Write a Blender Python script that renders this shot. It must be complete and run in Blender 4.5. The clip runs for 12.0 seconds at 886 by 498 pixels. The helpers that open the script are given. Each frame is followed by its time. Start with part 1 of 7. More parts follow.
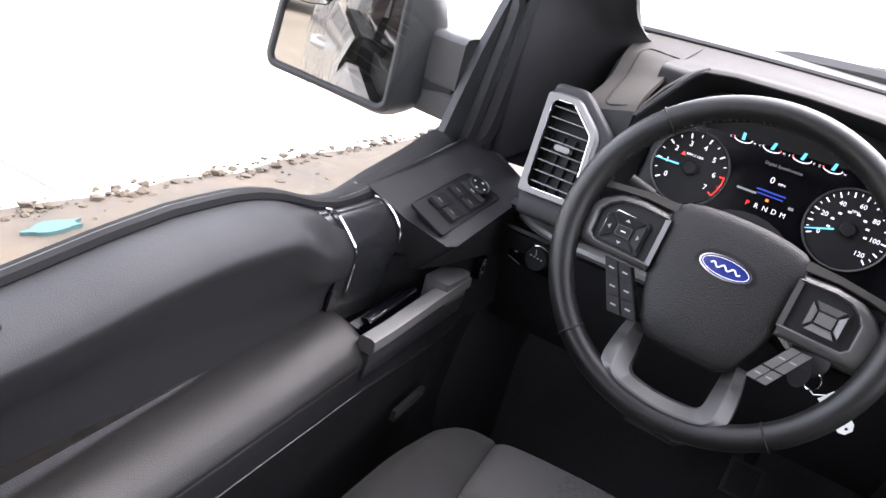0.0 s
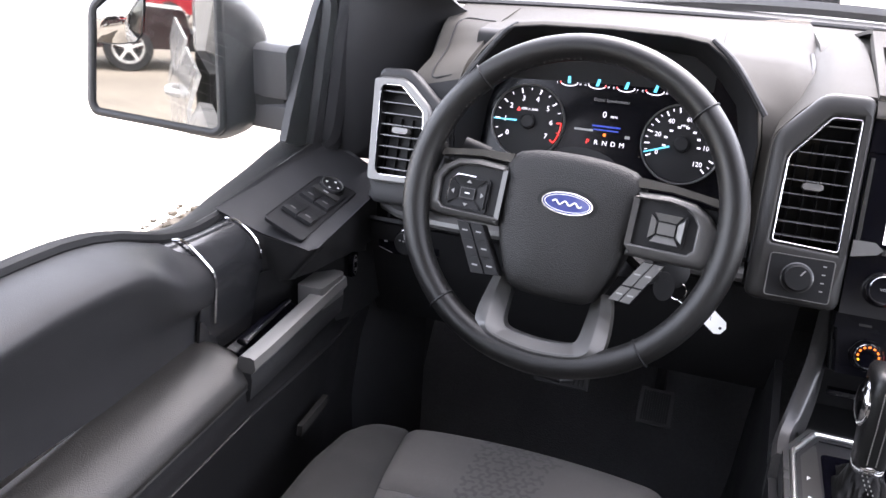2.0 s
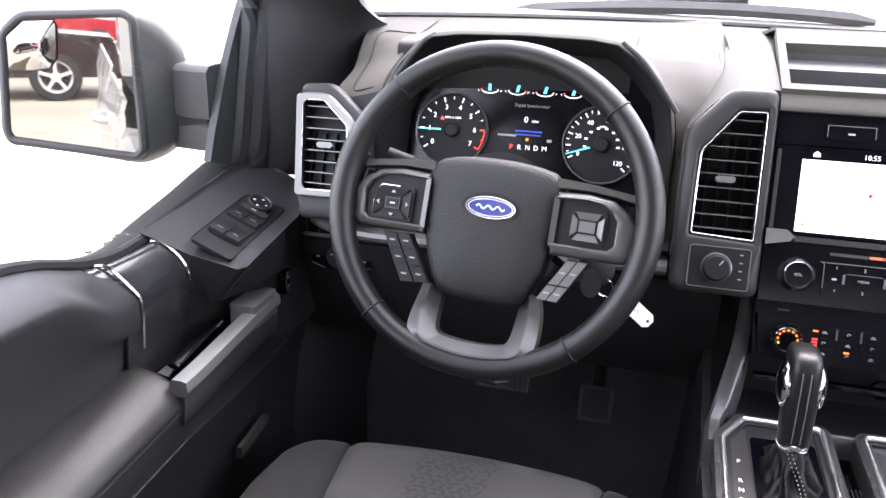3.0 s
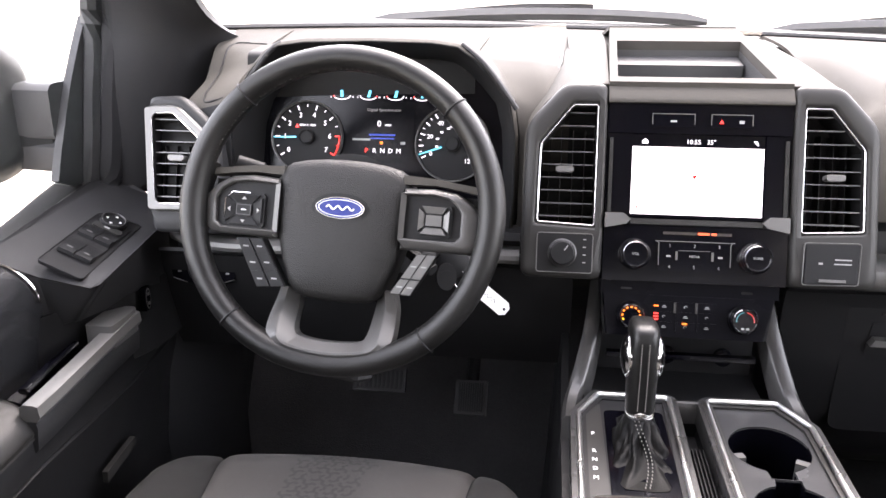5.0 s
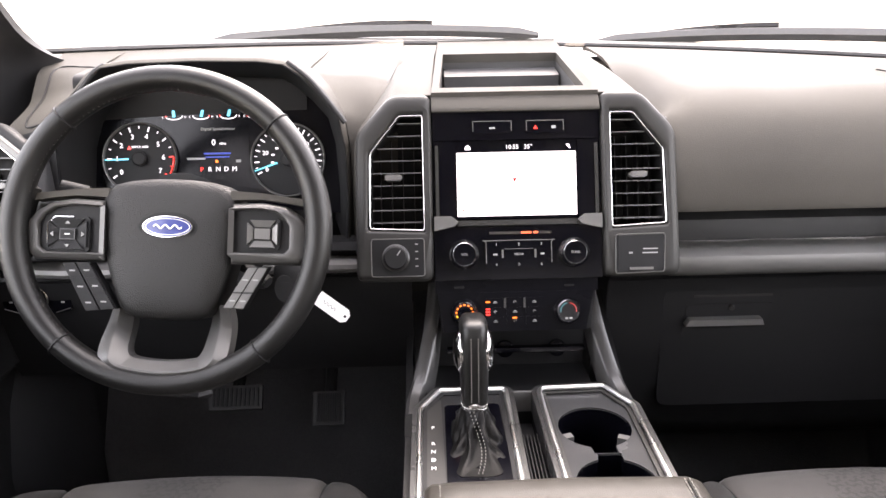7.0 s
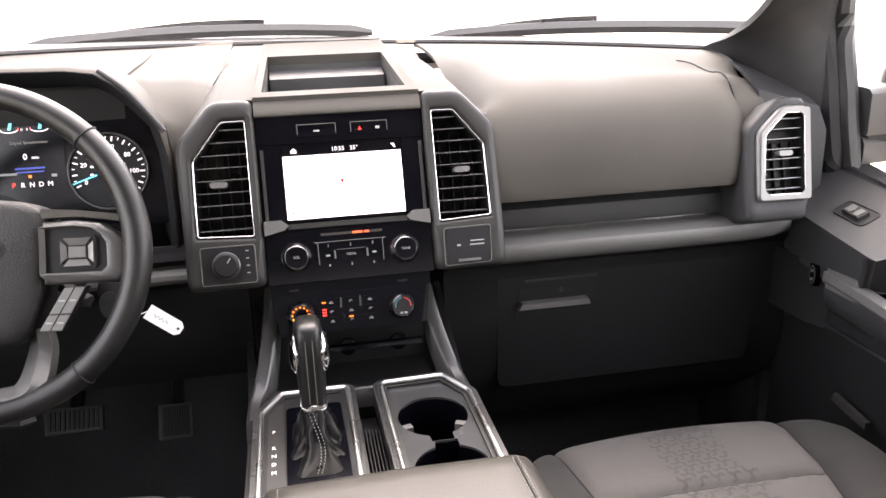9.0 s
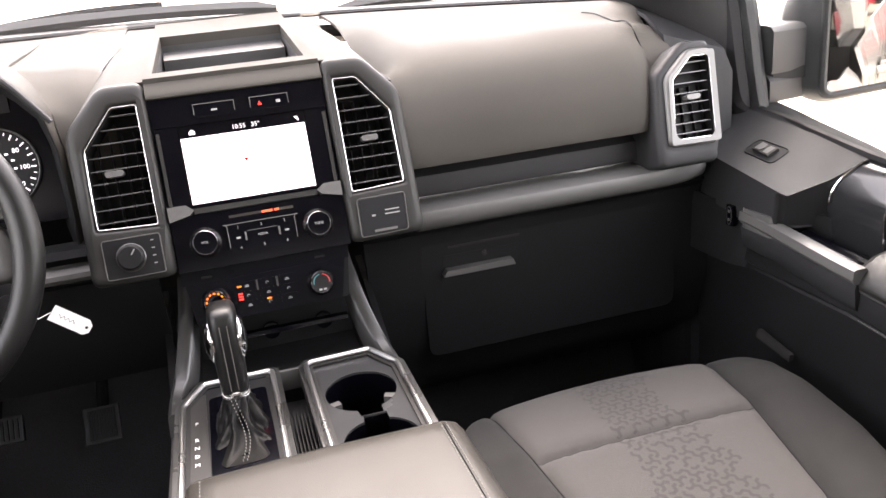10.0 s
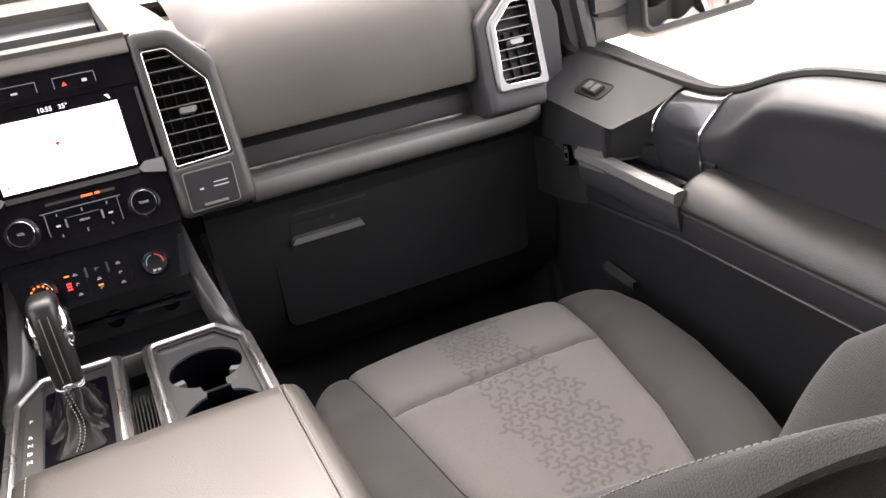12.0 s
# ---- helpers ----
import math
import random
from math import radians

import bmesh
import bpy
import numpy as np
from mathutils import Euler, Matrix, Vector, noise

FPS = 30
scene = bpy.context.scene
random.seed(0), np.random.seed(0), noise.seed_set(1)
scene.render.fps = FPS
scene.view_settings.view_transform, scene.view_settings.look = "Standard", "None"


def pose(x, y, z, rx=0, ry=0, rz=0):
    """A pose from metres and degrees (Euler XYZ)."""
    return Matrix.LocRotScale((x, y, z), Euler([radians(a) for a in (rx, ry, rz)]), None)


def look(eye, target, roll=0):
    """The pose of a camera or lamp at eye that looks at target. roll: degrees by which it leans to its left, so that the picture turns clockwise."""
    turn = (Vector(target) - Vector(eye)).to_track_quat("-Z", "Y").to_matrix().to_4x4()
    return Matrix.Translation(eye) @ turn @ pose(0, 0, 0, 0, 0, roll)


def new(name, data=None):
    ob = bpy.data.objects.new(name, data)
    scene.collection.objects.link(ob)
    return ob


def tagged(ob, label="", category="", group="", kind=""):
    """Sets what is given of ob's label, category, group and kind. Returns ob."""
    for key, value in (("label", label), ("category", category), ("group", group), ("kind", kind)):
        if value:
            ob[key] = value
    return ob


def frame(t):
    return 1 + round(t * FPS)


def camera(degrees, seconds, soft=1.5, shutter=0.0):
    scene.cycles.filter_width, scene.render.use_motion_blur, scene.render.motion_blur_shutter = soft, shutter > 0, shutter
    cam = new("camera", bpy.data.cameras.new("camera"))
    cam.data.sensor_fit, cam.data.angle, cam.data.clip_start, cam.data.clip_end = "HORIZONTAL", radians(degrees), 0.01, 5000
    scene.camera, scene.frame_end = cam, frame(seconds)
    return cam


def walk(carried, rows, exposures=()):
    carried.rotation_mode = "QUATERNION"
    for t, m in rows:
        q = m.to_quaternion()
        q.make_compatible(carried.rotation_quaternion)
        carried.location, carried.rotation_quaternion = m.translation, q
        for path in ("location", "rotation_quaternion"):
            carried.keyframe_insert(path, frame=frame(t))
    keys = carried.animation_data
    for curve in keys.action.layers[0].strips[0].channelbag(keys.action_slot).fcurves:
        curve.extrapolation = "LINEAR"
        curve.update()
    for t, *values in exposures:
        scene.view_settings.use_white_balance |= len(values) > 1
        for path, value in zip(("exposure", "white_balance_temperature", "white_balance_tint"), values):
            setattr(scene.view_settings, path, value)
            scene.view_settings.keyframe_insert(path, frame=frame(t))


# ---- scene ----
cam = camera(58.6, 12.0)
PATH = [
    (0, (-0.367, -1.046, 1.493), (-1.138, 0.641, 0.743), 15.3),
    (0.5, (-0.351, -1.045, 1.483), (-1.093, 0.671, 0.772), 11.3),
    (1, (-0.33, -1.041, 1.484), (-1.034, 0.689, 0.771), 8.1),
    (1.5, (-0.3, -1.034, 1.478), (-0.965, 0.717, 0.777), 5.4),
    (2, (-0.283, -1.025, 1.476), (-0.893, 0.75, 0.788), 3.6),
    (2.5, (-0.271, -1.023, 1.474), (-0.821, 0.779, 0.803), 2.4),
    (3, (-0.257, -1.026, 1.473), (-0.748, 0.801, 0.824), 1.6),
    (5, (-0.196, -1.043, 1.46), (-0.443, 0.847, 0.854), 0.1),
    (5.5, (-0.172, -1.049, 1.46), (-0.355, 0.852, 0.869), -0.1),
    (6, (-0.155, -1.06, 1.459), (-0.271, 0.853, 0.885), -0.3),
    (6.5, (-0.137, -1.068, 1.46), (-0.18, 0.848, 0.887), -0.7),
    (7, (-0.125, -1.078, 1.459), (-0.087, 0.839, 0.891), -1.0),
    (9, (-0.071, -1.1, 1.475), (0.286, 0.774, 0.876), -1.9),
    (9.5, (-0.051, -1.095, 1.466), (0.373, 0.757, 0.842), -3.5),
    (10, (-0.029, -1.093, 1.453), (0.453, 0.732, 0.792), -5.7),
    (10.5, (-0.006, -1.101, 1.445), (0.521, 0.702, 0.759), -7.6),
    (11, (0.024, -1.118, 1.43), (0.591, 0.67, 0.737), -9.0),
    (11.5, (0.048, -1.132, 1.423), (0.667, 0.631, 0.709), -9.9),
    (12, (0.064, -1.138, 1.416), (0.731, 0.594, 0.672), -9.8),
]
EXPOSURES = [(0.0, 4.22, 6450, 22), (0.6, 3.96, 6450, 22), (1.5, 4.12, 6420, 22), (2.5, 4.60, 6400, 22), (5.5, 4.72, 6950, 22), (9.0, 4.55, 7200, 22), (12.0, 4.62, 7250, 22)]
walk(cam, [(t, look(eye, target, roll)) for t, eye, target, roll in PATH], EXPOSURES)

# ---- sky and sun ----
world = bpy.data.worlds.new("sky")
scene.world = world
world.use_nodes = True
wn = world.node_tree.nodes
sky = wn.new("ShaderNodeTexSky")
sky.sky_type, sky.sun_disc = "NISHITA", False
sky.sun_elevation, sky.sun_rotation = radians(58), radians(16)
sky.dust_density, sky.ozone_density, sky.air_density = 2.0, 0.5, 1.0
wn["Background"].inputs["Strength"].default_value = 0.15
haze = wn.new("ShaderNodeHueSaturation")             # thin white overcast
haze.inputs["Saturation"].default_value = 0.30
world.node_tree.links.new(sky.outputs[0], haze.inputs["Color"])
world.node_tree.links.new(haze.outputs[0], wn["Background"].inputs["Color"])
sun = new("sun", bpy.data.lights.new("sun", "SUN"))
sun.data.energy, sun.data.angle, sun.data.color = 0.2, radians(40), (1.0, 0.95, 0.88)
sun.matrix_world = look((1.2, 4.2, 7.0), (0.0, 0.0, 0.0))


# ---- materials ----
def material(name, color, rough=0.5, metal=0.0, spot=0.12, grain=0.0, grain_size=900.0, large=6.0, spec=0.5, coat=0.0, rough_var=0.08):
    """A procedural surface: base colour varied at two scales, roughness variation and fine relief, in object metres."""
    m = bpy.data.materials.new(name)
    m.use_nodes = True
    nt = m.node_tree
    n, l = nt.nodes, nt.links
    b = n["Principled BSDF"]
    b.inputs["Metallic"].default_value = metal
    b.inputs["Specular IOR Level"].default_value = spec
    b.inputs["Coat Weight"].default_value = coat
    b.inputs["Coat Roughness"].default_value = 0.06
    co = n.new("ShaderNodeTexCoord")
    big = n.new("ShaderNodeTexNoise")
    big.inputs["Scale"].default_value, big.inputs["Detail"].default_value = large, 5.0
    fine = n.new("ShaderNodeTexNoise")
    fine.inputs["Scale"].default_value, fine.inputs["Detail"].default_value = grain_size * 0.4, 3.0
    mix = n.new("ShaderNodeMath")
    mix.operation = "MULTIPLY_ADD"
    mix.inputs[1].default_value = 0.35
    l.new(co.outputs["Object"], big.inputs["Vector"])
    l.new(co.outputs["Object"], fine.inputs["Vector"])
    l.new(fine.outputs[0], mix.inputs[0])
    l.new(big.outputs[0], mix.inputs[2])
    ramp = n.new("ShaderNodeMapRange")
    ramp.inputs[1].default_value, ramp.inputs[2].default_value = 0.4, 0.95
    ramp.inputs[3].default_value, ramp.inputs[4].default_value = 1 - spot, 1 + spot
    l.new(mix.outputs[0], ramp.inputs[0])
    tint = n.new("ShaderNodeVectorMath")
    tint.operation = "SCALE"
    tint.inputs[0].default_value = color
    l.new(ramp.outputs[0], tint.inputs["Scale"])
    l.new(tint.outputs[0], b.inputs["Base Color"])
    rr = n.new("ShaderNodeMapRange")
    rr.inputs[1].default_value, rr.inputs[2].default_value = 0.3, 0.7
    rr.inputs[3].default_value, rr.inputs[4].default_value = max(0.02, rough - rough_var), min(1, rough + rough_var)
    l.new(big.outputs[0], rr.inputs[0])
    l.new(rr.outputs[0], b.inputs["Roughness"])
    if grain > 0:
        vor = n.new("ShaderNodeTexVoronoi")
        vor.inputs["Scale"].default_value = grain_size
        bump = n.new("ShaderNodeBump")
        bump.inputs["Strength"].default_value, bump.inputs["Distance"].default_value = grain, 0.0006
        l.new(co.outputs["Object"], vor.inputs["Vector"])
        l.new(vor.outputs["Distance"], bump.inputs["Height"])
        l.new(bump.outputs[0], b.inputs["Normal"])
    return m


def glow(name, color, strength):
    m = material(name, (0.01, 0.01, 0.01), 0.3)
    b = m.node_tree.nodes["Principled BSDF"]
    b.inputs["Emission Color"].default_value = (*color, 1)
    b.inputs["Emission Strength"].default_value = strength
    return m


def pane_material(name, tint):
    m = bpy.data.materials.new(name)
    m.use_nodes = True
    n, l = m.node_tree.nodes, m.node_tree.links
    n.remove(n["Principled BSDF"])
    clear, gloss, mix = n.new("ShaderNodeBsdfTransparent"), n.new("ShaderNodeBsdfGlossy"), n.new("ShaderNodeMixShader")
    weight, power = n.new("ShaderNodeLayerWeight"), n.new("ShaderNodeMath")
    weight.inputs[0].default_value = 0.25
    power.operation = "POWER"
    power.inputs[1].default_value = 2.2
    clear.inputs[0].default_value = (*tint, 1)
    gloss.inputs["Roughness"].default_value = 0.01
    gloss.inputs["Color"].default_value = (0.85, 0.85, 0.85, 1)
    l.new(weight.outputs["Facing"], power.inputs[0])
    l.new(power.outputs[0], mix.inputs[0])
    l.new(clear.outputs[0], mix.inputs[1])
    l.new(gloss.outputs[0], mix.inputs[2])
    l.new(mix.outputs[0], n["Material Output"].inputs[0])
    return m


DASH = material("dash_vinyl", (0.058, 0.0540, 0.0482), 0.68, spec=0.12, grain=0.35, grain_size=1100)
LOWER = material("hard_plastic", (0.0105, 0.0105, 0.0112), 0.5, spec=0.18, grain=0.35, grain_size=1300)
SATIN = material("satin_grey_paint", (0.105, 0.103, 0.100), 0.42, metal=0.2, spot=0.05)
BEZEL = material("satin_dark_bezel", (0.025, 0.0242, 0.0232), 0.46, spec=0.25, metal=0.06, spot=0.05, grain=0.08)
SATIN_BRIGHT = material("satin_silver_paint", (0.125, 0.123, 0.120), 0.38, metal=0.35, spot=0.05)
SATIN_DARK = material("satin_trim_dark", (0.046, 0.0455, 0.045), 0.30, metal=0.3, spot=0.05)
BRIGHT = material("brushed_bright_metal", (0.75, 0.75, 0.74), 0.30, metal=1.0, spot=0.05)
CHROME = material("chrome", (0.72, 0.72, 0.72), 0.12, metal=1.0, spot=0.03, rough_var=0.05)
BLACK = material("gloss_black", (0.0018, 0.0018, 0.0032), 0.16, spot=0.1, rough_var=0.05, spec=0.24)
DARK_CHROME = material("dark_chrome", (0.42, 0.42, 0.425), 0.16, metal=1.0, spot=0.05)
PANEL_BLACK = material("satin_black_panel", (0.0022, 0.0022, 0.0036), 0.30, spot=0.1, spec=0.07)
MATTE = material("matte_black", (0.0085, 0.0085, 0.0092), 0.6, spec=0.25)
LEATHER = material("black_leather", (0.0052, 0.0051, 0.0050), 0.40, spec=0.38, grain=0.28, grain_size=900)
LID = material("armrest_vinyl", (0.0235, 0.0208, 0.0170), 0.45, grain=0.32, grain_size=800)
STITCH = material("grey_thread", (0.13, 0.125, 0.115), 0.8)
DOOR_PANEL = material("door_panel_plastic", (0.022, 0.022, 0.0232), 0.55, spec=0.3, grain=0.35, grain_size=1200)
RIM_THREAD = material("dark_rim_thread", (0.05, 0.047, 0.044), 0.8)
RUBBER = material("rubber", (0.016, 0.016, 0.017), 0.62)
CARPET = material("carpet", (0.042, 0.042, 0.0435), 0.95, spot=0.4, grain=0.9, grain_size=420)
HEADLINER = material("headliner_cloth", (0.36, 0.35, 0.335), 0.9, grain=0.4, grain_size=700)
PILLAR = material("pillar_trim", (0.021, 0.021, 0.0225), 0.6, spec=0.18, grain=0.3)
SCREEN = glow("screen_map", (0.96, 0.97, 1.0), 0.16)
WHITE_INK = glow("lit_white_print", (0.9, 0.92, 1.0), 0.10)
BLUE_INK = glow("lit_cyan_print", (0.10, 0.62, 0.85), 0.11)
DEEP_BLUE = glow("lit_blue_print", (0.02, 0.06, 0.5), 0.06)
RED_INK = glow("lit_red_print", (1.0, 0.04, 0.03), 0.14)
AMBER_INK = glow("lit_amber_print", (1.0, 0.20, 0.015), 0.12)
YELLOW_INK = glow("lit_yellow_print", (1.0, 0.50, 0.02), 0.10)
RED_ARC = glow("dim_red_print", (0.85, 0.05, 0.05), 0.035)
BLUE_ARC = glow("dim_teal_print", (0.05, 0.35, 0.42), 0.03)
GREY_PRINT = material("grey_print", (0.26, 0.26, 0.255), 0.6)
PAPER = material("white_paper", (0.8, 0.8, 0.78), 0.7, spot=0.04)
OVAL = material("blue_enamel", (0.010, 0.022, 0.16), 0.2, coat=0.5)
BODY = material("silver_white_paint", (0.62, 0.61, 0.59), 0.3, coat=0.6, spot=0.04)
MIRROR = material("mirror_silver", (0.22, 0.215, 0.205), 0.01, metal=1.0, spot=0.005, rough_var=0.005)
GLASS = pane_material("clear_pane", (0.88, 0.90, 0.89))
SHIELD = pane_material("windscreen_pane", (0.56, 0.573, 0.565))
PRIVACY = pane_material("tinted_pane", (0.42, 0.415, 0.40))
CONCRETE = material("concrete", (0.38, 0.33, 0.262), 0.85, spot=0.22, grain=0.6, grain_size=60, large=0.7)
DIRT = material("dry_dirt", (0.050, 0.037, 0.023), 0.95, spot=0.45, grain=1.0, grain_size=40, large=2.2)


# ---- building ----
def thing(name, at, label, category, group="", kind=""):
    e = new(name)
    e.empty_display_size = 0.05
    e.location = at
    return tagged(e, label, category, group, kind)


def part(name, bm, mat, parent=None, label="", smooth=35):
    """Links a bmesh, made in world places, as one mesh with its origin at its own base."""
    bmesh.ops.recalc_face_normals(bm, faces=bm.faces)
    me = bpy.data.meshes.new(name)
    co = np.array([v.co for v in bm.verts])
    lo, hi = co.min(0), co.max(0)
    c = Vector(((lo[0] + hi[0]) / 2, (lo[1] + hi[1]) / 2, lo[2]))
    bmesh.ops.translate(bm, verts=bm.verts, vec=-c)
    for f in bm.faces:
        f.smooth = True
    for e in bm.edges:
        if len(e.link_faces) == 2 and e.calc_face_angle(0) > radians(smooth):
            e.smooth = False
    bm.to_mesh(me)
    bm.free()
    me.materials.append(mat)
    ob = new(name, me)
    if parent is not None:
        ob.parent = parent
        base = parent
        off = Vector(base.location)
        while base.parent is not None:
            base = base.parent
            off += Vector(base.location)
        ob.location = c - off
    else:
        ob.location = c
    if label:
        ob["label"] = label
    return ob


def facing(o, tilt, yaw=0.0, roll=0.0):
    """Local frame: x to the right, y up along a face that leans back by tilt, z out of the face."""
    return Matrix.Translation(o) @ Euler((0, 0, radians(yaw))).to_matrix().to_4x4() @ Euler((radians(90 - tilt), 0, 0)).to_matrix().to_4x4() @ Euler((0, 0, radians(roll))).to_matrix().to_4x4()


def soften(bm, width, segs=2, limit=25):
    es = [e for e in bm.edges if len(e.link_faces) == 2 and e.calc_face_angle(0) > radians(limit)]
    if width > 0 and es:
        bmesh.ops.bevel(bm, geom=es, offset=width, segments=segs, profile=0.6, affect="EDGES", clamp_overlap=True)
    return bm


def prism(pts, z0, z1, M, bevel=0.002, segs=2):
    """A polygon in the local xy plane, drawn out from z0 to z1."""
    bm = bmesh.new()
    a = [bm.verts.new((x, y, z0)) for x, y in pts]
    b = [bm.verts.new((x, y, z1)) for x, y in pts]
    bm.faces.new(a[::-1])
    bm.faces.new(b)
    for i in range(len(pts)):
        j = (i + 1) % len(pts)
        bm.faces.new((a[i], a[j], b[j], b[i]))
    soften(bm, bevel, segs)
    bm.transform(M)
    return bm


def band(outer, inner, z0, z1, M, bevel=0.0015, segs=2):
    """A frame between two outlines with as many corners each."""
    bm = bmesh.new()
    rings = [[bm.verts.new((x, y, z)) for x, y in o] for o, z in ((outer, z0), (outer, z1), (inner, z1), (inner, z0))]
    n = len(outer)
    for k in range(4):
        r, s = rings[k], rings[(k + 1) % 4]
        for i in range(n):
            j = (i + 1) % n
            bm.faces.new((r[i], r[j], s[j], s[i]))
    soften(bm, bevel, segs)
    bm.transform(M)
    return bm


def inset(pts, d):
    """The outline moved inwards by d (corners in order either way)."""
    n = len(pts)
    area = sum(pts[i][0] * pts[(i + 1) % n][1] - pts[(i + 1) % n][0] * pts[i][1] for i in range(n))
    s = 1 if area > 0 else -1
    out = []
    for i in range(n):
        p, q, r = Vector(pts[i - 1]), Vector(pts[i]), Vector(pts[(i + 1) % n])
        a, b = (q - p).normalized(), (r - q).normalized()
        na, nb = Vector((-a.y, a.x)) * s, Vector((-b.y, b.x)) * s
        k = d / max(0.3, 1 + na.dot(nb))
        out.append(tuple(q + (na + nb) * k))
    return out


def rounded(pts, r, n=4):
    """The outline with its corners turned into short curves."""
    out, m = [], len(pts)
    for i in range(m):
        p, q, s = Vector(pts[i - 1]), Vector(pts[i]), Vector(pts[(i + 1) % m])
        k = min(r, (p - q).length * 0.45, (s - q).length * 0.45)
        a, b = q + (p - q).normalized() * k, q + (s - q).normalized() * k
        for j in range(n + 1):
            t = j / n
            out.append(tuple(a * (1 - t) ** 2 + q * 2 * t * (1 - t) + b * t * t))
    return out


def rolled(outer, inner, M, r_out, r_in, depth, face, crown=0.0015, roll=0.010, lip=0.004):
    """A frame between two outlines with as many corners, rolled over softly at both edges."""
    rings = []
    for d, z in ((0.0, -depth), (0.0, face - roll), (roll * 0.12, face - roll * 0.55), (roll * 0.35, face - roll * 0.22), (roll * 0.7, face - roll * 0.04), (roll * 1.1, face + crown * 0.7)):
        rings.append([(x, y, z) for x, y in rounded(inset(outer, d), r_out)])
    for d, z in ((lip * 1.4, face + crown), (lip * 0.7, face + crown * 0.6), (lip * 0.25, face - lip * 0.3), (0.0, face - lip), (0.0, -depth)):
        rings.append([(x, y, z) for x, y in rounded(inset(inner, -d), r_in)])
    bm = bmesh.new()
    vs = [[bm.verts.new(M @ Vector(p)) for p in r] for r in rings]
    n = len(vs[0])
    for a, b in zip(vs, vs[1:]):
        for i in range(n):
            j = (i + 1) % n
            bm.faces.new((a[i], a[j], b[j], b[i]))
    return bm


def box(x0, x1, y0, y1, z0, z1, bevel=0.003, M=Matrix(), segs=2):
    return prism([(x0, y0), (x1, y0), (x1, y1), (x0, y1)], z0, z1, M, bevel, segs)


def sheet(rows, close=False):
    """A surface through rows of points."""
    bm = bmesh.new()
    vs = [[bm.verts.new(p) for p in r] for r in rows]
    for r, s in zip(vs, vs[1:] + ([vs[0]] if close else [])):
        for i in range(len(r) - 1):
            bm.faces.new((r[i], r[i + 1], s[i + 1], s[i]))
    return bm


def shell(rows, depth):
    """A surface through rows of points, with thickness."""
    bm = sheet(rows)
    bmesh.ops.recalc_face_normals(bm, faces=bm.faces)
    bmesh.ops.solidify(bm, geom=bm.faces[:], thickness=depth)
    return bm


def solid_loft(sections):
    """Closed sections joined one after another, capped at both ends."""
    bm = bmesh.new()
    vs = [[bm.verts.new(p) for p in s] for s in sections]
    n = len(vs[0])
    for r, s in zip(vs, vs[1:]):
        for i in range(n):
            j = (i + 1) % n
            bm.faces.new((r[i], r[j], s[j], s[i]))
    bm.faces.new(vs[0][::-1])
    bm.faces.new(vs[-1])
    return bm


def smooth_line(pts, per=6, closed=False):
    """Points along a soft curve through pts."""
    P = [Vector(p) for p in pts]
    n, out = len(P), []
    for i in range(n if closed else n - 1):
        p0 = P[i - 1] if closed or i else P[0]
        p1, p2 = P[i], P[(i + 1) % n]
        p3 = P[(i + 2) % n] if closed or i + 2 < n else P[-1]
        for k in range(per):
            t = k / per
            out.append(0.5 * ((2 * p1) + (p2 - p0) * t + (2 * p0 - 5 * p1 + 4 * p2 - p3) * t * t + (3 * p1 - p0 - 3 * p2 + p3) * t ** 3))
    if not closed:
        out.append(P[-1])
    return out


def tube(pts, r, seg=8, closed=False, flat=1.0, up=(0, 0, 1), taper=None):
    """A rod along points; flat squeezes it along the up direction."""
    bm = bmesh.new()
    P = [Vector(p) for p in pts]
    n = len(P)
    rings = []
    for i, p in enumerate(P):
        a = P[i - 1] if closed or i else P[0]
        b = P[(i + 1) % n] if closed or i + 1 < n else P[-1]
        d = (b - a).normalized()
        s = d.cross(Vector(up))
        s = s.normalized() if s.length > 1e-5 else d.orthogonal().normalized()
        u = s.cross(d).normalized()
        k = r * (taper[i] if taper else 1)
        rings.append([bm.verts.new(p + s * k * math.cos(2 * math.pi * j / seg) + u * k * flat * math.sin(2 * math.pi * j / seg)) for j in range(seg)])
    for i in range(n if closed else n - 1):
        a, b = rings[i], rings[(i + 1) % n]
        for j in range(seg):
            bm.faces.new((a[j], a[(j + 1) % seg], b[(j + 1) % seg], b[j]))
    if not closed:
        bm.faces.new(rings[0][::-1])
        bm.faces.new(rings[-1])
    return bm


def lathe(profile, M, seg=32, cap=True):
    """Radius and height pairs turned round the local z axis."""
    bm = bmesh.new()
    rings = [[bm.verts.new((r * math.cos(2 * math.pi * j / seg), r * math.sin(2 * math.pi * j / seg), z)) for j in range(seg)] for r, z in profile]
    for a, b in zip(rings, rings[1:]):
        for j in range(seg):
            bm.faces.new((a[j], a[(j + 1) % seg], b[(j + 1) % seg], b[j]))
    if cap:
        bm.faces.new(rings[0][::-1])
        bm.faces.new(rings[-1])
    bm.transform(M)
    return bm


